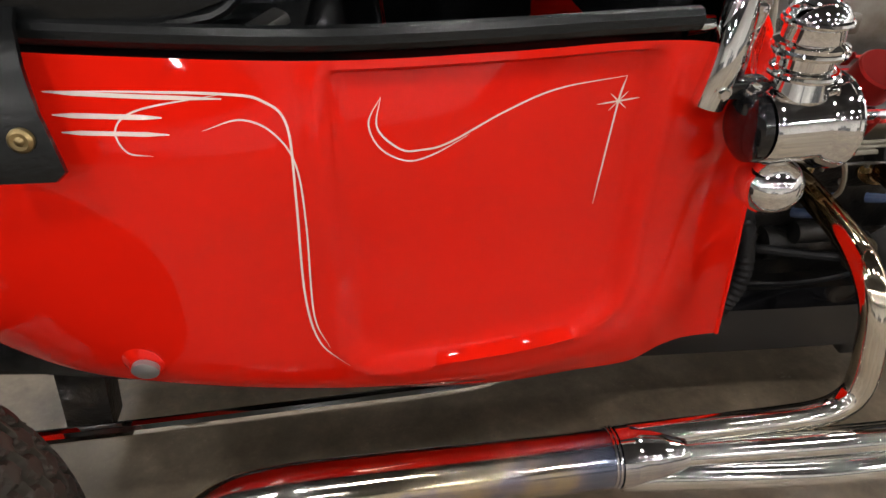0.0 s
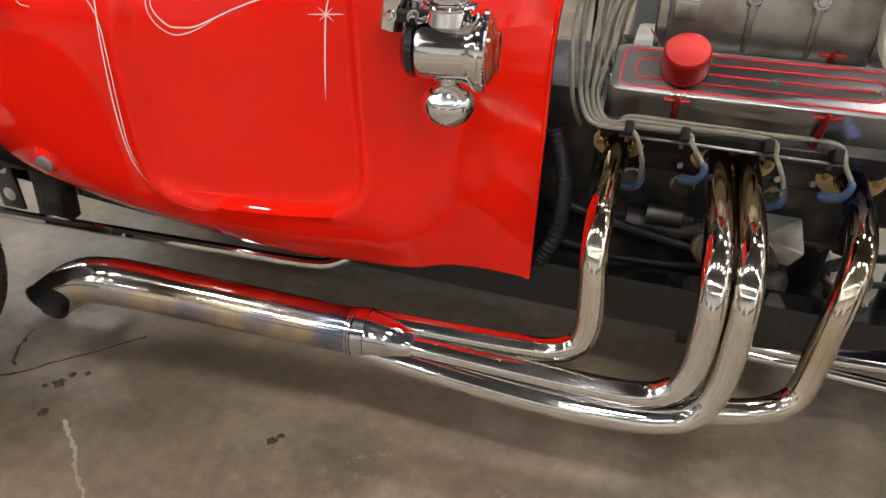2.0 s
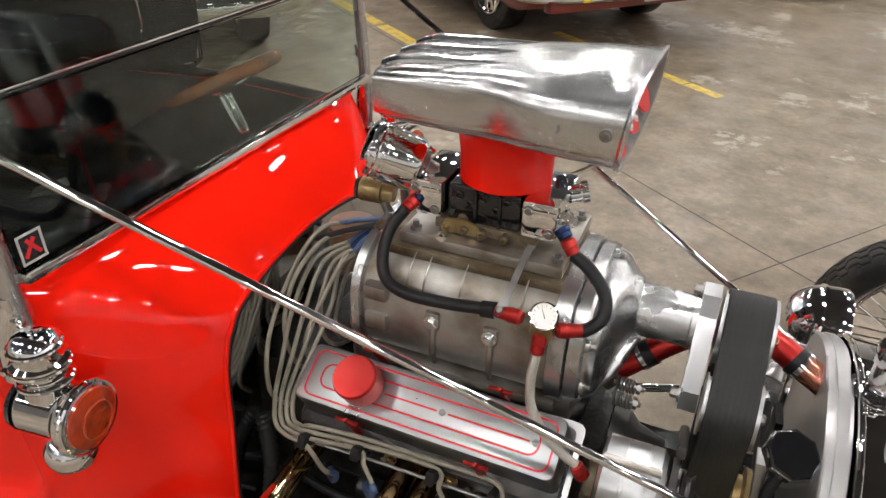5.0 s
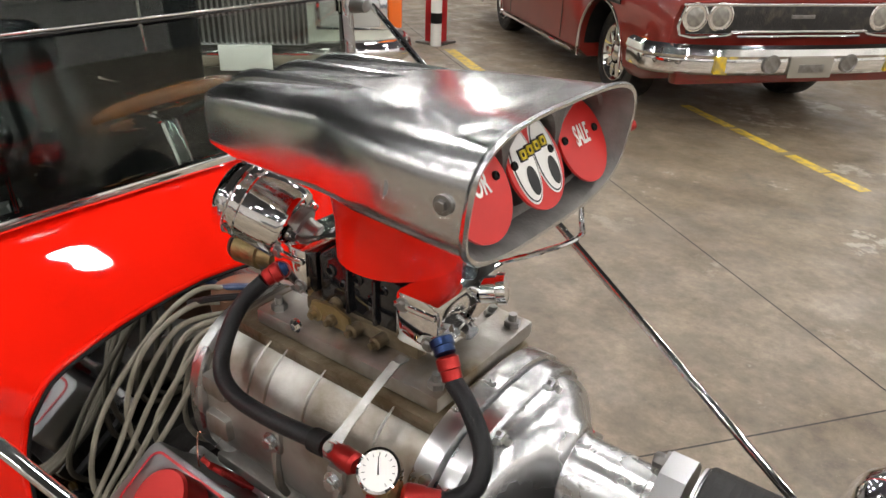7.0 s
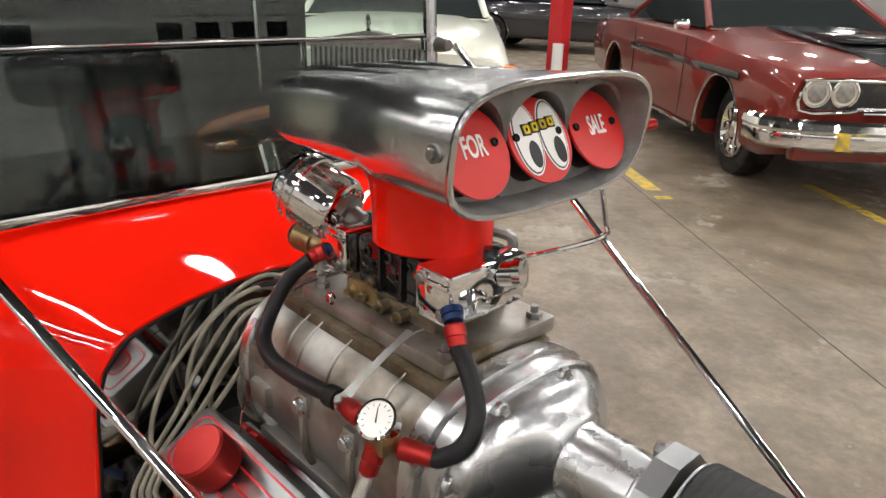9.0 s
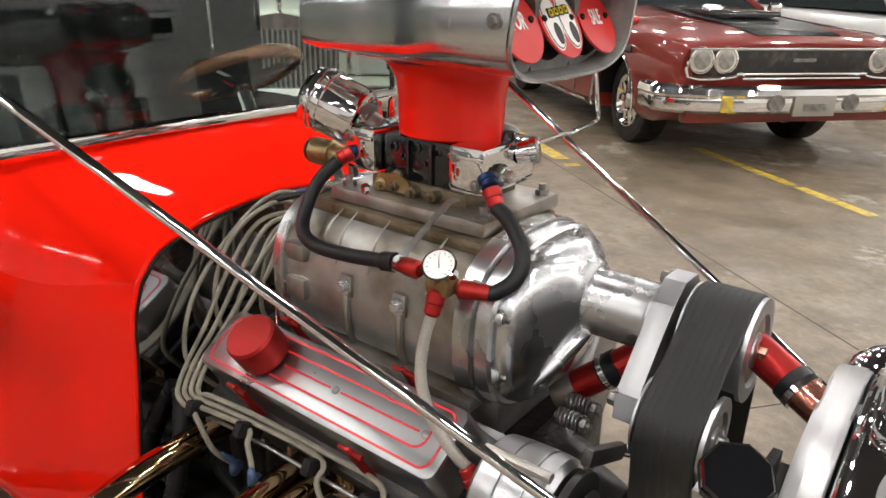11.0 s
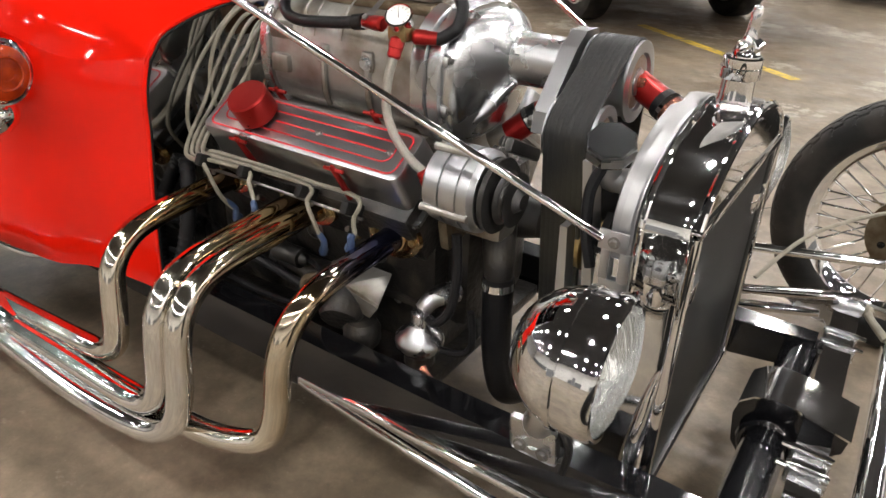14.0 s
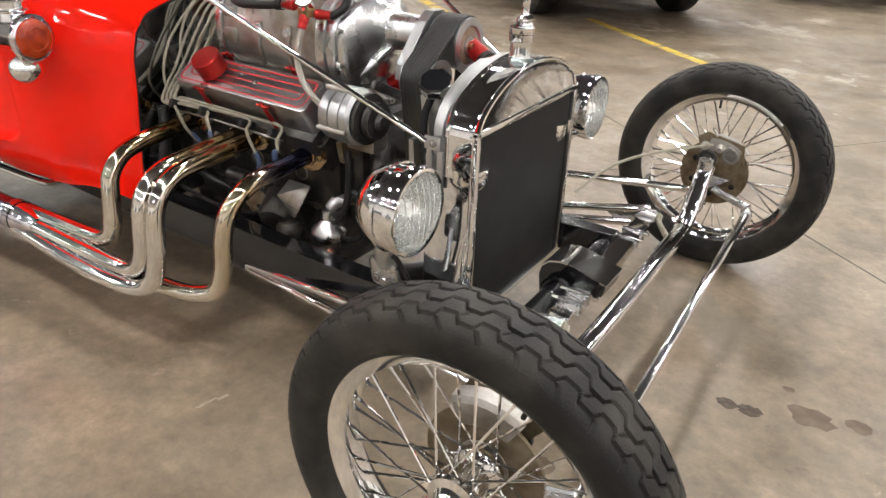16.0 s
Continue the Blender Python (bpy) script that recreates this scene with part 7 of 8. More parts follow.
for k in range(9):
    a = radians(62 + 62 * k / 8)
    f = 0.86 if k in (0, 8) else 1.0
    cal.append([V(math.cos(a) * r_, 0.068 + y_ * f, math.sin(a) * r_) for r_, y_ in ((0.072, -0.016), (0.078, -0.022), (0.116, -0.022), (0.124, -0.014), (0.126, 0.012), (0.118, 0.022), (0.082, 0.024), (0.072, 0.016))])
part("caliper", Shape().rings(cal), CAST, wheel, "cast brake caliper")
part("caliper_bracket", Shape().prism([V(-0.075, 0.082, 0.07), V(-0.055, 0.082, 0.125), V(0.06, 0.082, 0.125), V(0.085, 0.082, 0.10), V(0.05, 0.082, 0.05), V(0.02, 0.082, -0.03), V(-0.03, 0.082, -0.03)], (0, 0, 0), (0, 0.007, 0)), GRIMY, wheel, smooth=False)
part("disc_hub", Shape().lathe((0, 0.05, 0), (0, 1, 0), [(0, 0.045), (0.014, 0.045), (0.018, 0.034), (0.03, 0.032), (0.032, 0.0)], 28), CAST, wheel, "cast wheel hub flange")
for k in range(6):
    a = 2 * math.pi * k / 6 + 0.3
    part("disc_bolt", bolt((0.072 * math.cos(a), 0.058, 0.072 * math.sin(a)), (0, 1, 0), 0.006, 0.005), MATTE, wheel)
part("spindle_ring", Shape().lathe((0.030, 0.089, 0.045), (0, 1, 0), [(0, 0.030), (0.008, 0.030), (0.010, 0.025), (0.006, 0.022), (0.006, 0.014), (0.014, 0.013), (0.015, 0.0)], 28), DARKSTEEL, wheel, "dark steel spindle nut")
part("caliper_arm", Shape().prism([V(0.012, 0.095, 0.014), V(-0.020, 0.095, 0.016), V(-0.062, 0.095, 0.020), V(-0.030, 0.095, -0.012), V(-0.006, 0.095, -0.036), V(0.016, 0.095, -0.034)], (0, 0, 0), (0, 0.024, 0)), POLISH, wheel, "polished caliper arm", smooth=False)
for x, z in ((0.052, 0.082), (0.006, 0.092)):
    part("caliper_boss", Shape().lathe((x, 0.086, z), (0, 1, 0), [(0, 0.014), (0.018, 0.013), (0.020, 0.009), (0.028, 0.008), (0.029, 0)], 14), CAST, wheel)
part("hub_carrier", Shape().box((0.018, 0.10, 0.0), (0.040, 0.028, 0.062), 0.008), STEEL, wheel, "grey steel hub carrier")
part("bleeder", Shape().rod((0.03, 0.085, 0.12), (0.05, 0.09, 0.14), 0.005), CHROME, wheel)
part("piston", Shape().lathe((-0.03, 0.085, 0.085), (0, 1, 0), [(0, 0.026), (0.016, 0.026), (0.018, 0.02), (0.012, 0.018), (0.012, 0.0)], 22), STEEL, wheel)
wheel.matrix_basis = pose(1.405, -0.770, 0.331, 0, 2, 1)
far = copy_thing(wheel, pose(1.362, 0.845, 0.331, 0, -12, 179))
# rear wheel
rear = part("rear_wheel", Shape().lathe((0, -0.10, 0), (0, 1, 0), [(0, 0.03), (0, 0.175), (0.01, 0.195), (0.03, 0.18), (0.05, 0.16), (0.17, 0.16), (0.20, 0.195)], 48), CHROME, car, "wide rear wheel")
part("tyre", tyre_mesh(0.335, 0.118, 0.19, rear_groove, 560, 110, 66), DUSTRUB, rear, "wide black rear tyre with zigzag tread", sharp=50)
rear.matrix_basis = pose(-1.255, -0.745, 0.335)
copy_thing(rear, pose(-1.255, 0.785, 0.335, 0, 0, 180))
part("rear_axle", Shape().rod((-1.255, -0.65, 0.335), (-1.255, 0.69, 0.335), 0.045, seg=16), BLACK, car)
tp = Shape()
tp.box((-1.28, -0.33, 0.245), (0.07, 0.008, 0.16), 0.003)
part("shock_plate", tp, BLACK, car)
for z in (0.205, 0.28):
    part("plate_hole", Shape().rod((-1.28, -0.335, z), (-1.28, -0.326, z), 0.018, seg=16), WALLW, car)

# ---- cockpit ----
SWC, ax = V(-0.335, 0.205, 0.985), V(-0.43, 0, 0.90).normalized()
sw = part("steering_wheel", Shape().torus(SWC, ax, 0.143, 0.0155, 56, 12), WOOD, car, "dark varnished wood-rim steering wheel")
for a in (90, 210, 330):
    d = V(0, 1, 0) * math.cos(radians(a)) + ax.cross(V(0, 1, 0)) * math.sin(radians(a))
    part("wheel_spoke", Shape().tube([SWC + d * 0.143, SWC - ax * 0.02 + d * 0.03], [0.008, 0.012], 8, 1), CHROME, sw)
part("hub", Shape().lathe(SWC - ax * 0.03, ax, [(0, 0.03), (0.012, 0.04), (0.02, 0.036), (0.024, 0)], 24), BLACK, sw)
part("column", Shape().rod(SWC - ax * 0.02, SWC - ax * 0.26, 0.02, seg=16), CHROME, sw, "chromed steering column")
part("shifter_knob", Shape().lathe((-0.55, -0.02, 0.93), (0, 0, 1), [(-0.03, 0.004), (-0.028, 0.02), (-0.015, 0.03), (0, 0.034), (0.015, 0.03), (0.028, 0.02), (0.033, 0)], 20), BLACK, car, "black shift knob")
part("shifter", Shape().rod((-0.5, -0.02, 0.45), (-0.55, -0.02, 0.91), 0.008), CHROME, car)
part("top_iron", Shape().rod((-0.80, 0.47, 0.99), (-0.82, 0.47, 1.62), 0.007), CHROME, car, "slim chrome soft-top iron")
part("iron_pivot", Shape().lathe((-0.80, 0.462, 0.985), (0, -1, 0), [(0, 0.016), (0.008, 0.016), (0.012, 0.010), (0.014, 0)], 16), CHROME, car)
ST = V(-0.1195, -0.458, 0.978)
st = part("permit_sticker", Shape().box(ST, (0.0012, 0.040, 0.046), 0), DARKGLASS, car, "clear windscreen sticker with pale border and red cross strokes")
for dy, dz, w, h in ((0, 0.0215, 0.040, 0.0035), (0, -0.0215, 0.040, 0.0035), (-0.0183, 0, 0.0035, 0.0395), (0.0183, 0, 0.0035, 0.0395)):
    part("sticker_border", Shape().box(ST + V(0.001, dy, dz), (0.001, w, h), 0), WALLD, st)
for a, m_, dy in ((35, REDLINE, 0.003), (35, INK, -0.005), (-35, REDLINE, -0.003)):
    part("sticker_mark", Shape().box(ST + V(0.0012 + 0.0002 * dy, dy, 0), (0.001, 0.006, 0.032), 0, turned(a, 0, 0)), m_, st)

# ---- the rest of the hall ----
HEAD = V(0.79, -0.613, 0)
SIDEV = V(0.613, 0.79, 0)


def floor_strip(name, a, b, w, material, label, h=0.0012):
    a, b = Vector(a), Vector(b)
    d = (b - a).normalized()
    n = V(-d.y, d.x, 0) * w / 2
    s = Shape().prism([a + n, b + n, b - n, a - n], (0, 0, 0.0003), (0, 0, h))
    return tagged(part(name, s, material, None, smooth=False), label, "floor marking", kind="structure")


E2 = V(0.645, 3.68, 0)
for t0, t1 in ((0.0, 0.28), (0.30, 0.60), (0.66, 1.15), (1.19, 1.75)):
    floor_strip("yellow_line", E2 - HEAD * t0, E2 - HEAD * t1, 0.078, YELLOW, "worn yellow parking line on concrete")
E1 = V(-1.40, 3.745, 0)
for t0, t1 in ((-0.06, 0.9), (0.95, 2.35), (-0.27, -0.20)):
    floor_strip("yellow_line", E1 - HEAD * t0, E1 - HEAD * t1, 0.11, YELLOW, "worn yellow parking line on concrete")
JOINT = mat("joint_dirt", (0.05, 0.045, 0.04), 0.8)
J = V(0.68, 1.996, 0)
floor_strip("floor_joint", J - HEAD * 9, J + HEAD * 9, 0.007, JOINT, "dark sawn joint in the concrete", 0.0006)
J2 = V(1.03, 1.69, 0)
floor_strip("floor_joint", J2 - SIDEV * 0.9, J2 + SIDEV * 9, 0.006, JOINT, "dark sawn joint in the concrete", 0.0006)

DRIP = mat("dark_drip", (0.040, 0.032, 0.026), 0.55, color2=(0.085, 0.066, 0.05), scale=60, spec=0.2)
FILLER = mat("crack_dust", (0.33, 0.29, 0.225), 0.8, color2=(0.24, 0.205, 0.15), scale=70)
STAIN = mat("oil_stain", (0.085, 0.066, 0.048), 0.6, color2=(0.135, 0.105, 0.075), scale=20, spec=0.2)
for k, (x, y, r) in enumerate(((1.644, 0.111, 0.020), (1.698, 0.114, 0.024), (1.827, 0.176, 0.042), (1.93, 0.21, 0.025), (1.762, 0.261, 0.012), (1.35, -0.35, 0.03), (2.2, 0.7, 0.04))):
    rnd = random.Random(k)
    blot = [V(x + r * (0.75 + 0.4 * rnd.random()) * math.cos(a) * 1.3, y + r * (0.75 + 0.4 * rnd.random()) * math.sin(a), 0.0003) for a in [2 * math.pi * i / 18 for i in range(18)]]
    tagged(part("oil_stain", Shape().prism(blot, (0, 0, 0), (0, 0, 0.0003)), DRIP if k < 2 else STAIN, None, smooth=False), "dark dried oil stain on concrete", "floor stain", kind="structure")

for k, (x, y, r) in enumerate(((-0.878, -0.683, 0.016), (-0.846, -0.761, 0.013), (-0.371, -0.680, 0.014), (-0.868, -0.655, 0.010), (-0.90, -0.70, 0.008), (-0.84, -0.64, 0.008), (-0.36, -0.665, 0.008))):
    rnd = random.Random(40 + k)
    blot = [V(x + r * (0.5 + 0.7 * rnd.random()) * math.cos(a), y + r * (0.5 + 0.7 * rnd.random()) * math.sin(a), 0.0003) for a in [2 * math.pi * i / 14 for i in range(14)]]
    tagged(part("oil_drip", Shape().prism(blot, (0, 0, 0), (0, 0, 0.0003)), DRIP, None, smooth=False), "small dark oil drip dried on concrete", "floor stain", kind="structure")


def crack(pts, w, material, label, seed):
    """A wandering crack, one thin ragged sheet on the floor."""
    rnd = random.Random(seed)
    mid = []
    for a, b in zip(pts, pts[1:]):
        a, b = V(*a, 0.0004), V(*b, 0.0004)
        mid += [a.lerp(b, j / 5) + V(rnd.uniform(-0.3, 0.3) * w, rnd.uniform(-0.6, 0.6) * w, 0) for j in range(5)]
    left, right = [], []
    for i, p in enumerate(mid):
        d = (mid[min(i + 1, len(mid) - 1)] - mid[max(i - 1, 0)]).normalized()
        q = V(-d.y, d.x, 0) * w * rnd.uniform(0.2, 0.7)
        left.append(p + q)
        right.append(p - q)
    s = Shape().prism(left + right[::-1], (0, 0, 0), (0, 0, 0.0003))
    return tagged(part("floor_crack", s, material, None, smooth=False), label, "floor crack", kind="structure")


crack([(-0.79, -0.765), (-0.743, -0.80), (-0.705, -0.83), (-0.67, -0.872), (-0.635, -0.89), (-0.58, -0.95)], 0.007, FILLER, "pale hairline crack in the concrete", 3)
crack([(-0.80, -0.50), (-0.874, -0.573), (-0.96, -0.66), (-1.05, -0.74), (-1.2, -0.84)], 0.006, DRIP, "dark wandering crack in the concrete", 5)
crack([(0.60, -0.665), (0.612, -0.625), (0.628, -0.58)], 0.012, FILLER, "short pale scrape on the concrete", 11)
crack([(-1.064, -0.56), (-1.05, -0.62), (-1.0, -0.685)], 0.008, DRIP, "short dark crack in the concrete", 8)

post = thing("steel_post", "red painted steel post with white pipe", "post", (-3.56, 5.36, 0))
part("column", Shape().box((0, 0, 2.28), (0.16, 0.16, 4.56), 0.01), POSTRED, post, "red square column")
part("foot", Shape().box((0, 0, 0.01), (0.3, 0.3, 0.02), 0.004), STEEL, post)
part("pipe", Shape().rod((0.10, -0.13, 0.0), (0.10, -0.13, 0.75), 0.055, seg=20), WHITE, post, "white plastic pipe")
part("pipe_sleeve", Shape().rod((0.10, -0.13, 0.22), (0.10, -0.13, 0.32), 0.058, seg=20), MATTE, post)


def car_wheel(parent, x, y, r, hw, side):
    w = part("wheel", Shape().lathe((x, y - side * hw, r), (0, side, 0), [(0, r * 0.30), (0, r * 0.60), (0.01, r * 0.62), (0.02, r * 0.62), (0.05, r * 0.6), (2 * hw - 0.06, r * 0.6)], 28), STEEL, parent)
    part("tyre", Shape().lathe((x, y - side * hw, r), (0, side, 0), [(0.012, r * 0.62), (0, r * 0.68), (0, r * 0.86), (0.02, r * 0.97), (0.05, r), (2 * hw - 0.03, r), (2 * hw - 0.008, r * 0.965), (2 * hw, r * 0.86), (2 * hw, r * 0.70), (2 * hw - 0.012, r * 0.63)], 48, cap=False), RUBBER, w, "black road tyre")
    s = Shape()
    yo = y + side * (hw * 0.999)
    part("rim_dish", Shape().lathe((x, yo + side * 0.004, r), (0, side, 0), [(-0.06, r * 0.2), (-0.05, r * 0.45), (-0.01, r * 0.58), (0.004, r * 0.63), (0.006, r * 0.60)], 32, cap=False), CHROME, w, "bright pressed wheel face")
    for k in range(10):
        a = 2 * math.pi * k / 10
        s.box((x + math.cos(a) * r * 0.40, yo - side * 0.014, r + math.sin(a) * r * 0.40), (r * 0.30, 0.016, r * 0.13), 0.006, turned(0, -math.degrees(a), 0))
    part("wheel_spokes", s, CHROME, w)
    part("hub_cap", Shape().lathe((x, yo - side * 0.02, r), (0, side, 0), [(0, r * 0.2), (0.02, r * 0.19), (0.03, r * 0.12), (0.032, 0)], 20), CHROME, w)
    return w


def car_body(secs, material, parent, label):
    rings = []
    for x, hw, zb, zm, zs, zt in secs:
        half = [(0.0, zb), (hw * 0.90, zb), (hw * 0.97, zb + 0.06), (hw, zm - 0.08), (hw * 1.0, zm), (hw * 0.985, zs - 0.09), (hw * 0.95, zs - 0.02), (hw * 0.90, zs), (hw * 0.62, zt - 0.015), (hw * 0.3, zt), (0.0, zt + 0.004)]
        rings.append([V(x, y, z) for y, z in half] + [V(x, -y, z) for y, z in reversed(half[1:-1])])
    return part("body", Shape().rings(rings), material, parent, label, sharp=40)


def glasshouse(parent, x0, x1, x2, x3, hw0, hw1, z0, z1, roof_mat):
    """Windscreen foot x0, roof x1 to x2, rear foot x3."""
    base = [V(x0, -hw0, z0), V(x0, hw0, z0), V(x3, hw0, z0), V(x3, -hw0, z0)]
    top = [V(x1, -hw1, z1), V(x1, hw1, z1), V(x2, hw1, z1), V(x2, -hw1, z1)]
    part("glass", Shape().rings([base, top]), DARKGLASS, parent, "dark window glass", smooth=False)
    part("roof", Shape().rings([[p + V(0, 0, -0.02) for p in top], [p + V(0, 0, 0.015) for p in top], [V(p.x * 0.96 + (x1 + x2) * 0.02, p.y * 0.85, z1 + 0.045) for p in top]]), roof_mat, parent)
    for a, b in zip(base, top):
        part("pillar", Shape().tube([a, b], 0.03, 8, 1), roof_mat, parent)
    part("windscreen_trim", Shape().tube([base[0], base[1]], 0.014, 8, 1), CHROME, parent)


def cut_arches(body_, xs, hw, r):
    """Cuts round wheel openings into both flanks of a car body."""
    c = ORIGIN[body_.name]
    work = bpy.data.objects.new("work", body_.data)
    scene.collection.objects.link(work)
    tools = []
    for x in xs:
        for sd in (-1, 1):
            bm = Shape().lathe(V(x, sd * (hw - 0.34), r) - c, (0, sd, 0), [(0, r * 1.16), (0.55, r * 1.16)], 40).bm
            bmesh.ops.recalc_face_normals(bm, faces=bm.faces)
            me = bpy.data.meshes.new("tool")
            bm.to_mesh(me)
            bm.free()
            tool = bpy.data.objects.new("tool", me)
            scene.collection.objects.link(tool)
            tools.append(tool)
            mod = work.modifiers.new("cut", "BOOLEAN")
            mod.operation, mod.solver, mod.object = "DIFFERENCE", "EXACT", tool
    cut = bpy.data.meshes.new_from_object(work.evaluated_get(bpy.context.evaluated_depsgraph_get()))
    for ob in tools + [work]:
        bpy.data.objects.remove(ob)
    cut.shade_smooth()
    cut.set_sharp_from_angle(angle=radians(40))
    body_.data = cut


def wheel_arch(parent, x, hw, r, material=MATTE):
    for sd in (-1, 1):
        arc = [(x + r * 1.15 * math.cos(q), r + r * 1.15 * math.sin(q)) for q in [math.pi * k / 20 for k in range(21)]]
        part("wheel_well", Shape().rings([[V(px, sd * (hw - 0.335), pz), V(px, sd * (hw - 0.05), pz)] for px, pz in arc], closed=False, cap0=False, cap1=False), material, parent)
        part("well_back", Shape().prism([V(px, sd * (hw - 0.335), pz) for px, pz in arc], (0, 0, 0), (0, -sd * 0.004, 0)), material, parent, smooth=False)
        pts = [V(x + r * 1.17 * math.cos(a), sd * (hw + 0.004), r + r * 1.17 * math.sin(a)) for a in [radians(-14 + 208 * k / 24) for k in range(25)]]
        part("arch_trim", Shape().tube(pts, 0.011, 6, 1), CHROME, parent)


LAMPG = mat("headlight_grey", (0.34, 0.33, 0.30), 0.12, 0.5, 0.8, color2=(0.22, 0.21, 0.19), scale=30)


def muscle_car():
    c = thing("muscle_car", "maroon two-door muscle car with black bonnet stripe", "car", (-0.787, 5.24, 0), yaw=-41.2)
    b = car_body([(0.96, 0.90, 0.42, 0.62, 0.82, 0.84), (0.90, 0.93, 0.34, 0.62, 0.85, 0.88), (0.6, 0.955, 0.27, 0.64, 0.89, 0.93), (0.0, 0.965, 0.24, 0.64, 0.91, 0.97), (-0.7, 0.965, 0.22, 0.64, 0.955, 1.03), (-1.6, 0.965, 0.22, 0.64, 0.97, 1.02), (-2.6, 0.965, 0.22, 0.66, 0.98, 1.0), (-3.2, 0.96, 0.26, 0.68, 0.97, 0.98), (-4.0, 0.93, 0.34, 0.70, 0.92, 0.94), (-4.15, 0.88, 0.42, 0.66, 0.88, 0.90)], GTXRED, c, "glossy maroon body")
    cut_arches(b, (0.045, -2.90), 0.955, 0.335)
    glasshouse(c, -0.75, -1.45, -2.3, -3.0, 0.78, 0.60, 1.0, 1.36, GTXRED)
    for x in (0.045, -2.90):
        wheel_arch(c, x, 0.955, 0.335)
        for sd in (-1, 1):
            car_wheel(c, x, sd * 0.70, 0.335, 0.11, sd)
    part("bonnet_stripe", Shape().rings([[V(x, -w, z), V(x, w, z), V(x, w, z + 0.006), V(x, -w, z + 0.006)] for x, w, z in ((0.88, 0.32, 0.885), (0.5, 0.35, 0.945), (0.0, 0.36, 0.978), (-0.68, 0.36, 1.036))]), DARKCAR, c, "black bonnet stripe")
    part("bonnet_scoop", Shape().box((-0.1, 0.0, 1.0), (0.8, 0.5, 0.05), 0.02), DARKCAR, c)
    for sd in (-1, 1):
        part("side_stripe", Shape().box((-0.95, sd * 0.968, 0.75), (2.6, 0.012, 0.055), 0.003), DARKCAR, c, "black side stripe")
        part("marker", Shape().box((0.74, sd * 0.955, 0.55), (0.09, 0.012, 0.05), 0.003), ORANGE, c)
        part("mirror", Shape().box((-0.85, sd * 0.98, 1.02), (0.07, 0.12, 0.08), 0.02), CHROME, c)
    for sd in (-1, 1):
        for x in (-0.72, -2.15):
            part("door_seam", Shape().box((x, sd * 0.966, 0.62), (0.008, 0.006, 0.62), 0.001), INK, c)
        part("door_handle", Shape().box((-1.95, sd * 0.972, 0.84), (0.16, 0.02, 0.022), 0.006), CHROME, c, "chrome door handle")
        part("sill_trim", Shape().box((-1.47, sd * 0.958, 0.262), (2.0, 0.014, 0.025), 0.004), CHROME, c)
    part("grille", Shape().box((0.955, 0, 0.715), (0.05, 1.60, 0.17), 0.02), BLOCK, c, "black grille")
    gt = Shape()
    for z, w in ((0.81, 1.70), (0.645, 1.0), (0.615, 0.9)):
        gt.box((0.985, 0, z), (0.02, w, 0.018), 0.005)
    part("grille_trim", gt, CHROME, c)
    for sd in (-1, 1):
        part("headlight_bezel", Shape().tube([(0.985, sd * 0.84, 0.80), (0.985, sd * 0.85, 0.63), (0.985, sd * 0.56, 0.62), (0.985, sd * 0.46, 0.655)], 0.010, 6, 3), CHROME, c)
        for k, y in enumerate((0.76, 0.585)):
            h = part("headlight", Shape().lathe((0.965, sd * y, 0.735), (1, 0, 0), [(0, 0.088), (0.02, 0.088), (0.022, 0.078), (0.018, 0.076)], 28), CHROME, c)
            part("lens", Shape().lathe((0.975, sd * y, 0.735), (1, 0, 0), [(0, 0.077), (0.012, 0.05), (0.016, 0)], 24), LAMPG, h, "pale headlight glass")
    part("emblem", Shape().box((0.985, 0.0, 0.735), (0.008, 0.17, 0.022), 0.003), STEEL, c)
    way = [spline([(0, 0.70, -0.985), (1, 0.93, -0.955), (2, 1.06, -0.62), (3, 1.09, 0.0), (4, 1.06, 0.62), (5, 0.93, 0.955), (6, 0.70, 0.985)], 6 * k / 36) for k in range(37)]
    rows_ = []
    for i, (x, y) in enumerate(way):
        a_, b_ = Vector(way[max(i - 1, 0)]), Vector(way[min(i + 1, 36)])
        d_ = (b_ - a_).normalized()
        nx, ny = d_.y, -d_.x
        rows_.append([V(x + nx * o, y + ny * o, z) for o, z in ((-0.02, 0.575), (0.03, 0.585), (0.065, 0.565), (0.075, 0.525), (0.062, 0.505), (0.066, 0.49), (0.06, 0.42), (0.03, 0.40), (-0.02, 0.41))])
    bp_ = part("bumper", Shape().rings(rows_), CHROME, c, "wide chrome front bumper", sharp=28)
    part("lower_panel", Shape().box((0.97, 0, 0.38), (0.1, 1.7, 0.12), 0.03), GTXRED, c)
    part("number_plate", Shape().box((1.165, 0, 0.455), (0.012, 0.31, 0.13), 0.004), mat("plate_grey", (0.30, 0.28, 0.24), 0.4, 0.2), bp_)
    part("plate_bar", Shape().box((1.172, 0, 0.45), (0.004, 0.18, 0.05), 0.001), STEEL, bp_)
    for y in (-0.62, 0.62):
        part("bumper_tag", Shape().box((1.128, y, 0.465), (0.02, 0.075, 0.10), 0.004), YELLOW, bp_, "yellow paper tag")
    for y in (-0.28, 0.28):
        part("running_lamp", Shape().lathe((1.15, y, 0.475), (1, 0, 0), [(0, 0.06), (0.012, 0.06), (0.014, 0.05), (0.008, 0.045), (0.008, 0)], 20), STEEL, bp_)
    return c


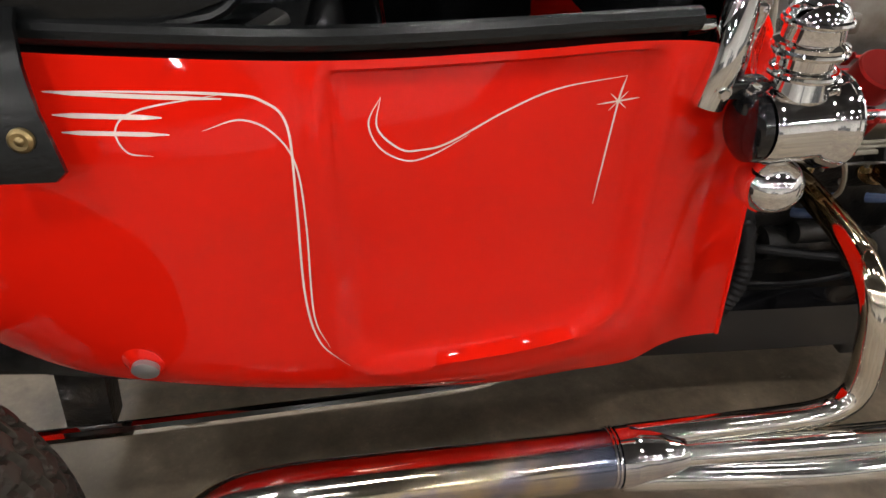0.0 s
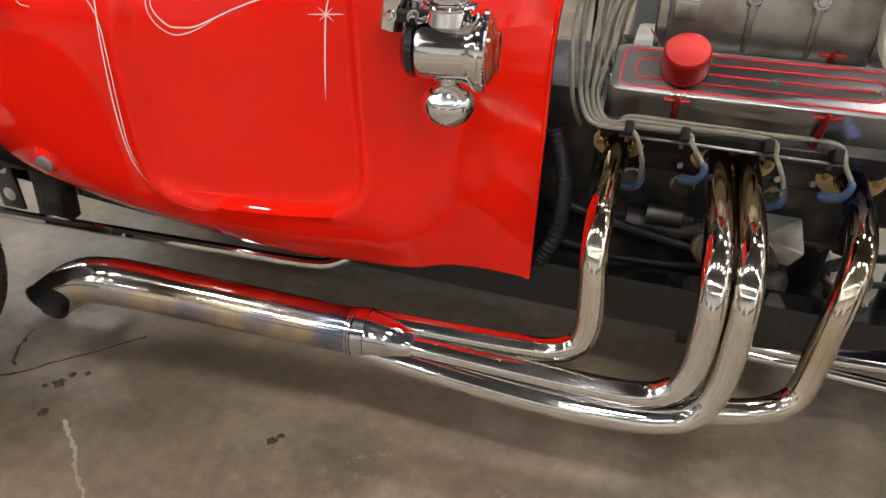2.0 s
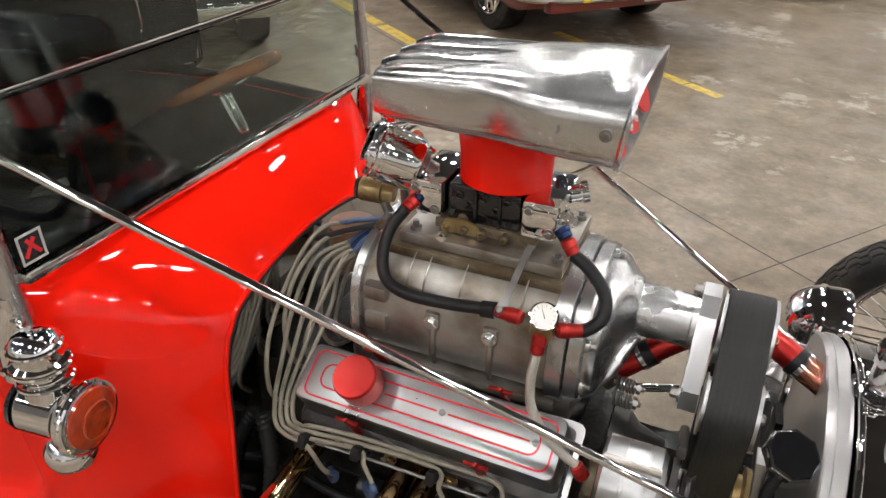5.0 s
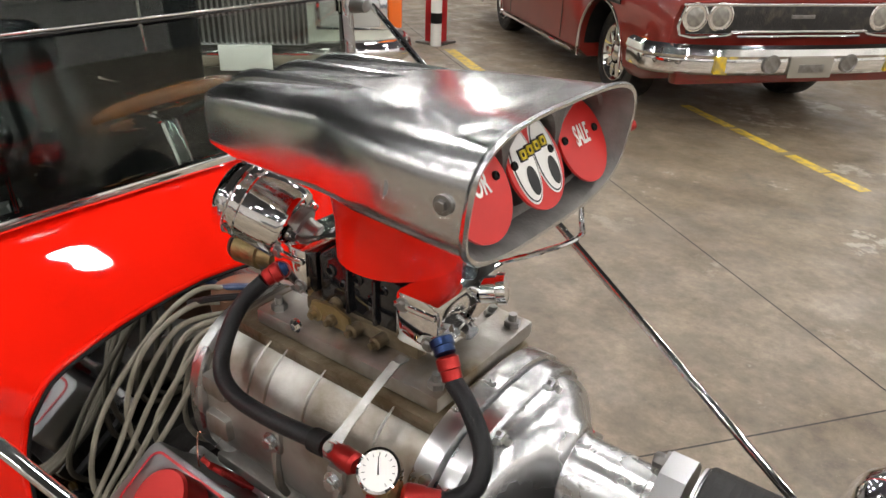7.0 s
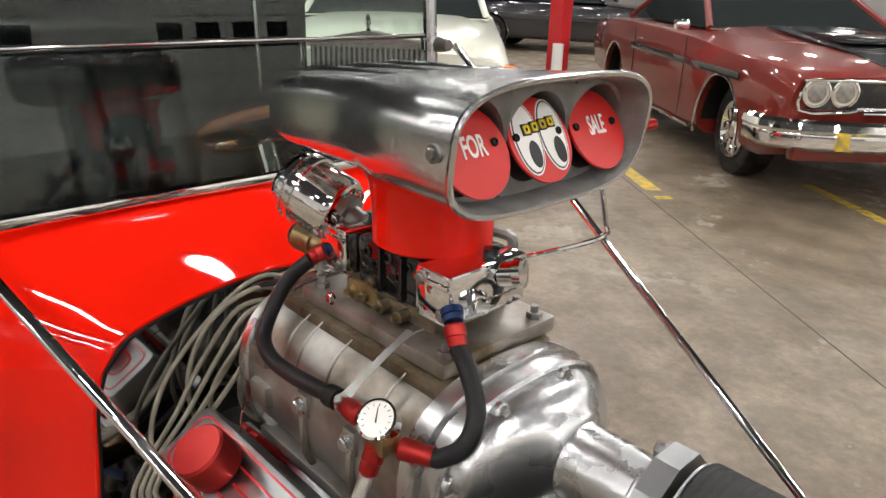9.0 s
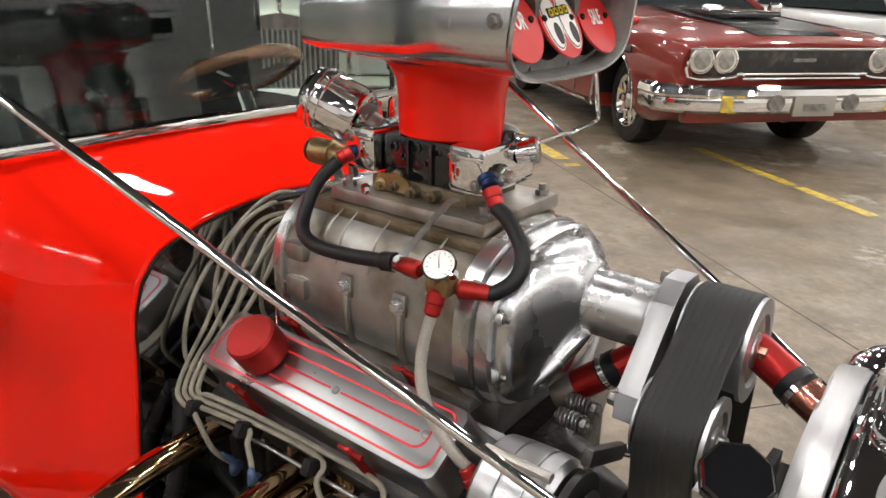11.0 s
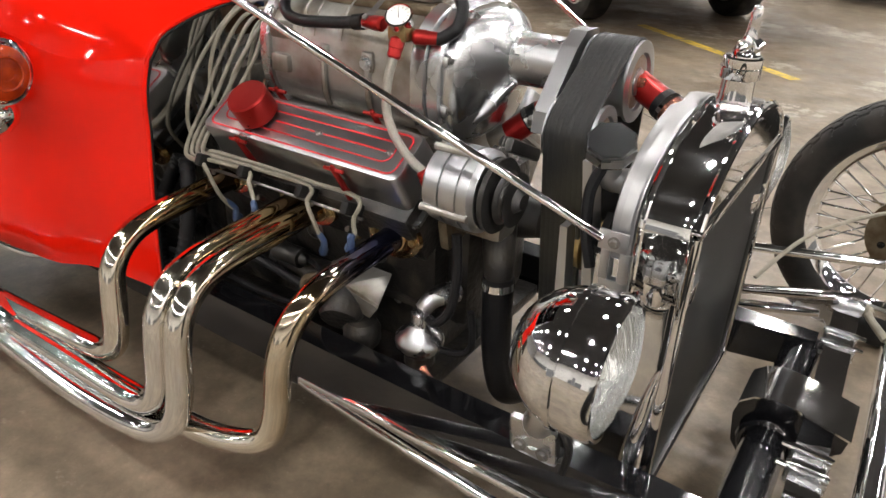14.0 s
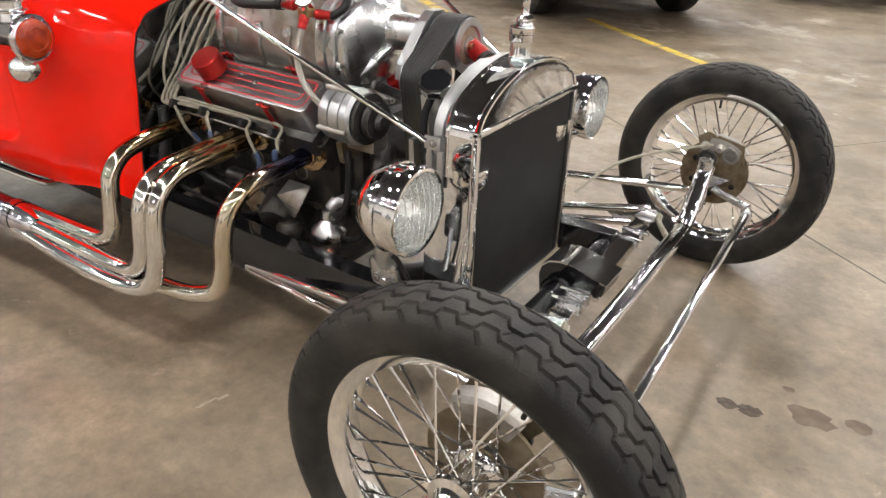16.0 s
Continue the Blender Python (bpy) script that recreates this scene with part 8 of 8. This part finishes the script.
def saloon(name, label, at, yaw, paint):
    """White limousine with an upright slatted grille."""
    c = thing(name, label, "car", at, yaw=yaw)
    b = car_body([(0.80, 0.93, 0.40, 0.60, 0.80, 0.86), (0.7, 0.95, 0.32, 0.62, 0.84, 0.92), (0.2, 0.95, 0.26, 0.64, 0.90, 0.99), (-0.8, 0.93, 0.24, 0.66, 0.95, 1.03), (-2.0, 0.93, 0.24, 0.66, 0.98, 1.02), (-3.2, 0.92, 0.26, 0.68, 0.98, 1.0), (-4.2, 0.88, 0.36, 0.68, 0.90, 0.93)], paint, c, "cream body")
    cut_arches(b, (0.0, -3.06), 0.92, 0.34)
    glasshouse(c, -0.85, -1.5, -2.7, -3.3, 0.80, 0.62, 1.0, 1.46, paint)
    for x in (0.0, -3.06):
        wheel_arch(c, x, 0.92, 0.34)
        for sd in (-1, 1):
            car_wheel(c, x, sd * 0.76, 0.34, 0.11, sd)
    g = part("grille", Shape().box((0.86, 0, 0.68), (0.14, 0.74, 0.46), 0.015), BLOCK, c, "upright dark slatted grille")
    part("grille_hood", Shape().rings([[V(0.80, -0.385, 0.885), V(0.95, -0.385, 0.885), V(0.95, 0.385, 0.885), V(0.80, 0.385, 0.885)], [V(0.80, -0.385, 0.915), V(0.95, -0.385, 0.915), V(0.95, 0.385, 0.915), V(0.80, 0.385, 0.915)], [V(0.80, -0.02, 0.985), V(0.95, -0.02, 0.985), V(0.95, 0.02, 0.985), V(0.80, 0.02, 0.985)]]), STEEL, g)
    for k in range(22):
        part("slat", Shape().box((0.938, -0.35 + 0.70 * k / 21, 0.68), (0.014, 0.012, 0.42), 0.003), STEEL, g)
    part("mascot", Shape().lathe((0.9, 0, 0.98), (0, 0, 1), [(0, 0.02), (0.02, 0.012), (0.05, 0.022), (0.09, 0.012), (0.11, 0.0)], 12), CHROME, g)
    for sd in (-1, 1):
        h = part("headlight", Shape().box((0.80, sd * 0.645, 0.68), (0.06, 0.46, 0.21), 0.02), CHROME, c, "rectangular headlight")
        part("lens", Shape().box((0.832, sd * 0.635, 0.68), (0.02, 0.38, 0.17), 0.02), mat("lamp_pale", (0.45, 0.46, 0.44), 0.15, 0.3, 0.8), h)
        part("turn_signal", Shape().box((0.79, sd * 0.92, 0.69), (0.10, 0.09, 0.20), 0.02), ORANGE, c, "orange turn signal")
    part("bumper", Shape().tube([(0.55, -0.97, 0.46), (0.84, -0.92, 0.46), (0.96, -0.5, 0.46), (0.97, 0, 0.46), (0.96, 0.5, 0.46), (0.84, 0.92, 0.46), (0.55, 0.97, 0.46)], 0.075, 12, 5), CHROME, c, "chrome front bumper")
    part("number_plate", Shape().box((1.05, 0, 0.45), (0.01, 0.31, 0.15), 0.003), WHITE, c)
    return c


def plain_car(name, label, at, yaw, paint):
    c = thing(name, label, "car", at, yaw=yaw)
    b = car_body([(0.90, 0.85, 0.38, 0.60, 0.78, 0.82), (0.7, 0.90, 0.28, 0.62, 0.84, 0.90), (-0.4, 0.92, 0.24, 0.66, 0.92, 0.98), (-2.0, 0.92, 0.24, 0.66, 0.96, 0.99), (-3.2, 0.91, 0.28, 0.68, 0.96, 0.98), (-3.9, 0.86, 0.38, 0.66, 0.88, 0.92)], paint, c, "smooth painted body")
    cut_arches(b, (0.0, -2.8), 0.91, 0.34)
    glasshouse(c, -0.5, -1.2, -2.5, -3.2, 0.78, 0.60, 0.98, 1.44, paint)
    for x in (0.0, -2.8):
        wheel_arch(c, x, 0.91, 0.34)
        for sd in (-1, 1):
            car_wheel(c, x, sd * 0.76, 0.34, 0.11, sd)
    part("grille", Shape().box((0.89, 0, 0.60), (0.04, 1.1, 0.16), 0.02), BLOCK, c)
    part("bumper", Shape().tube([(0.6, -0.93, 0.45), (0.92, -0.80, 0.45), (0.97, 0, 0.45), (0.92, 0.80, 0.45), (0.6, 0.93, 0.45)], 0.07, 12, 5), CHROME, c)
    for sd in (-1, 1):
        part("headlight", Shape().lathe((0.87, sd * 0.68, 0.66), (1, 0, 0), [(0, 0.09), (0.02, 0.085), (0.03, 0.05), (0.032, 0)], 22), WHITE, c)
    return c


muscle_car()
saloon("limousine", "cream white limousine with upright slatted grille", (-3.35, 2.945, 0), -45.0, CREAM)
plain_car("dark_car", "glossy black parked car", (-7.3, 12.6, 0), 25, DARKCAR)
plain_car("silver_car", "pale silver parked car", (0.9, 8.2, 0), -44.5, mat("silver_paint", (0.6, 0.6, 0.58), 0.3, 0.5, 0.8))
plain_car("dark_car", "glossy black parked car", (-10.5, 9.2, 0), 20, DARKCAR)
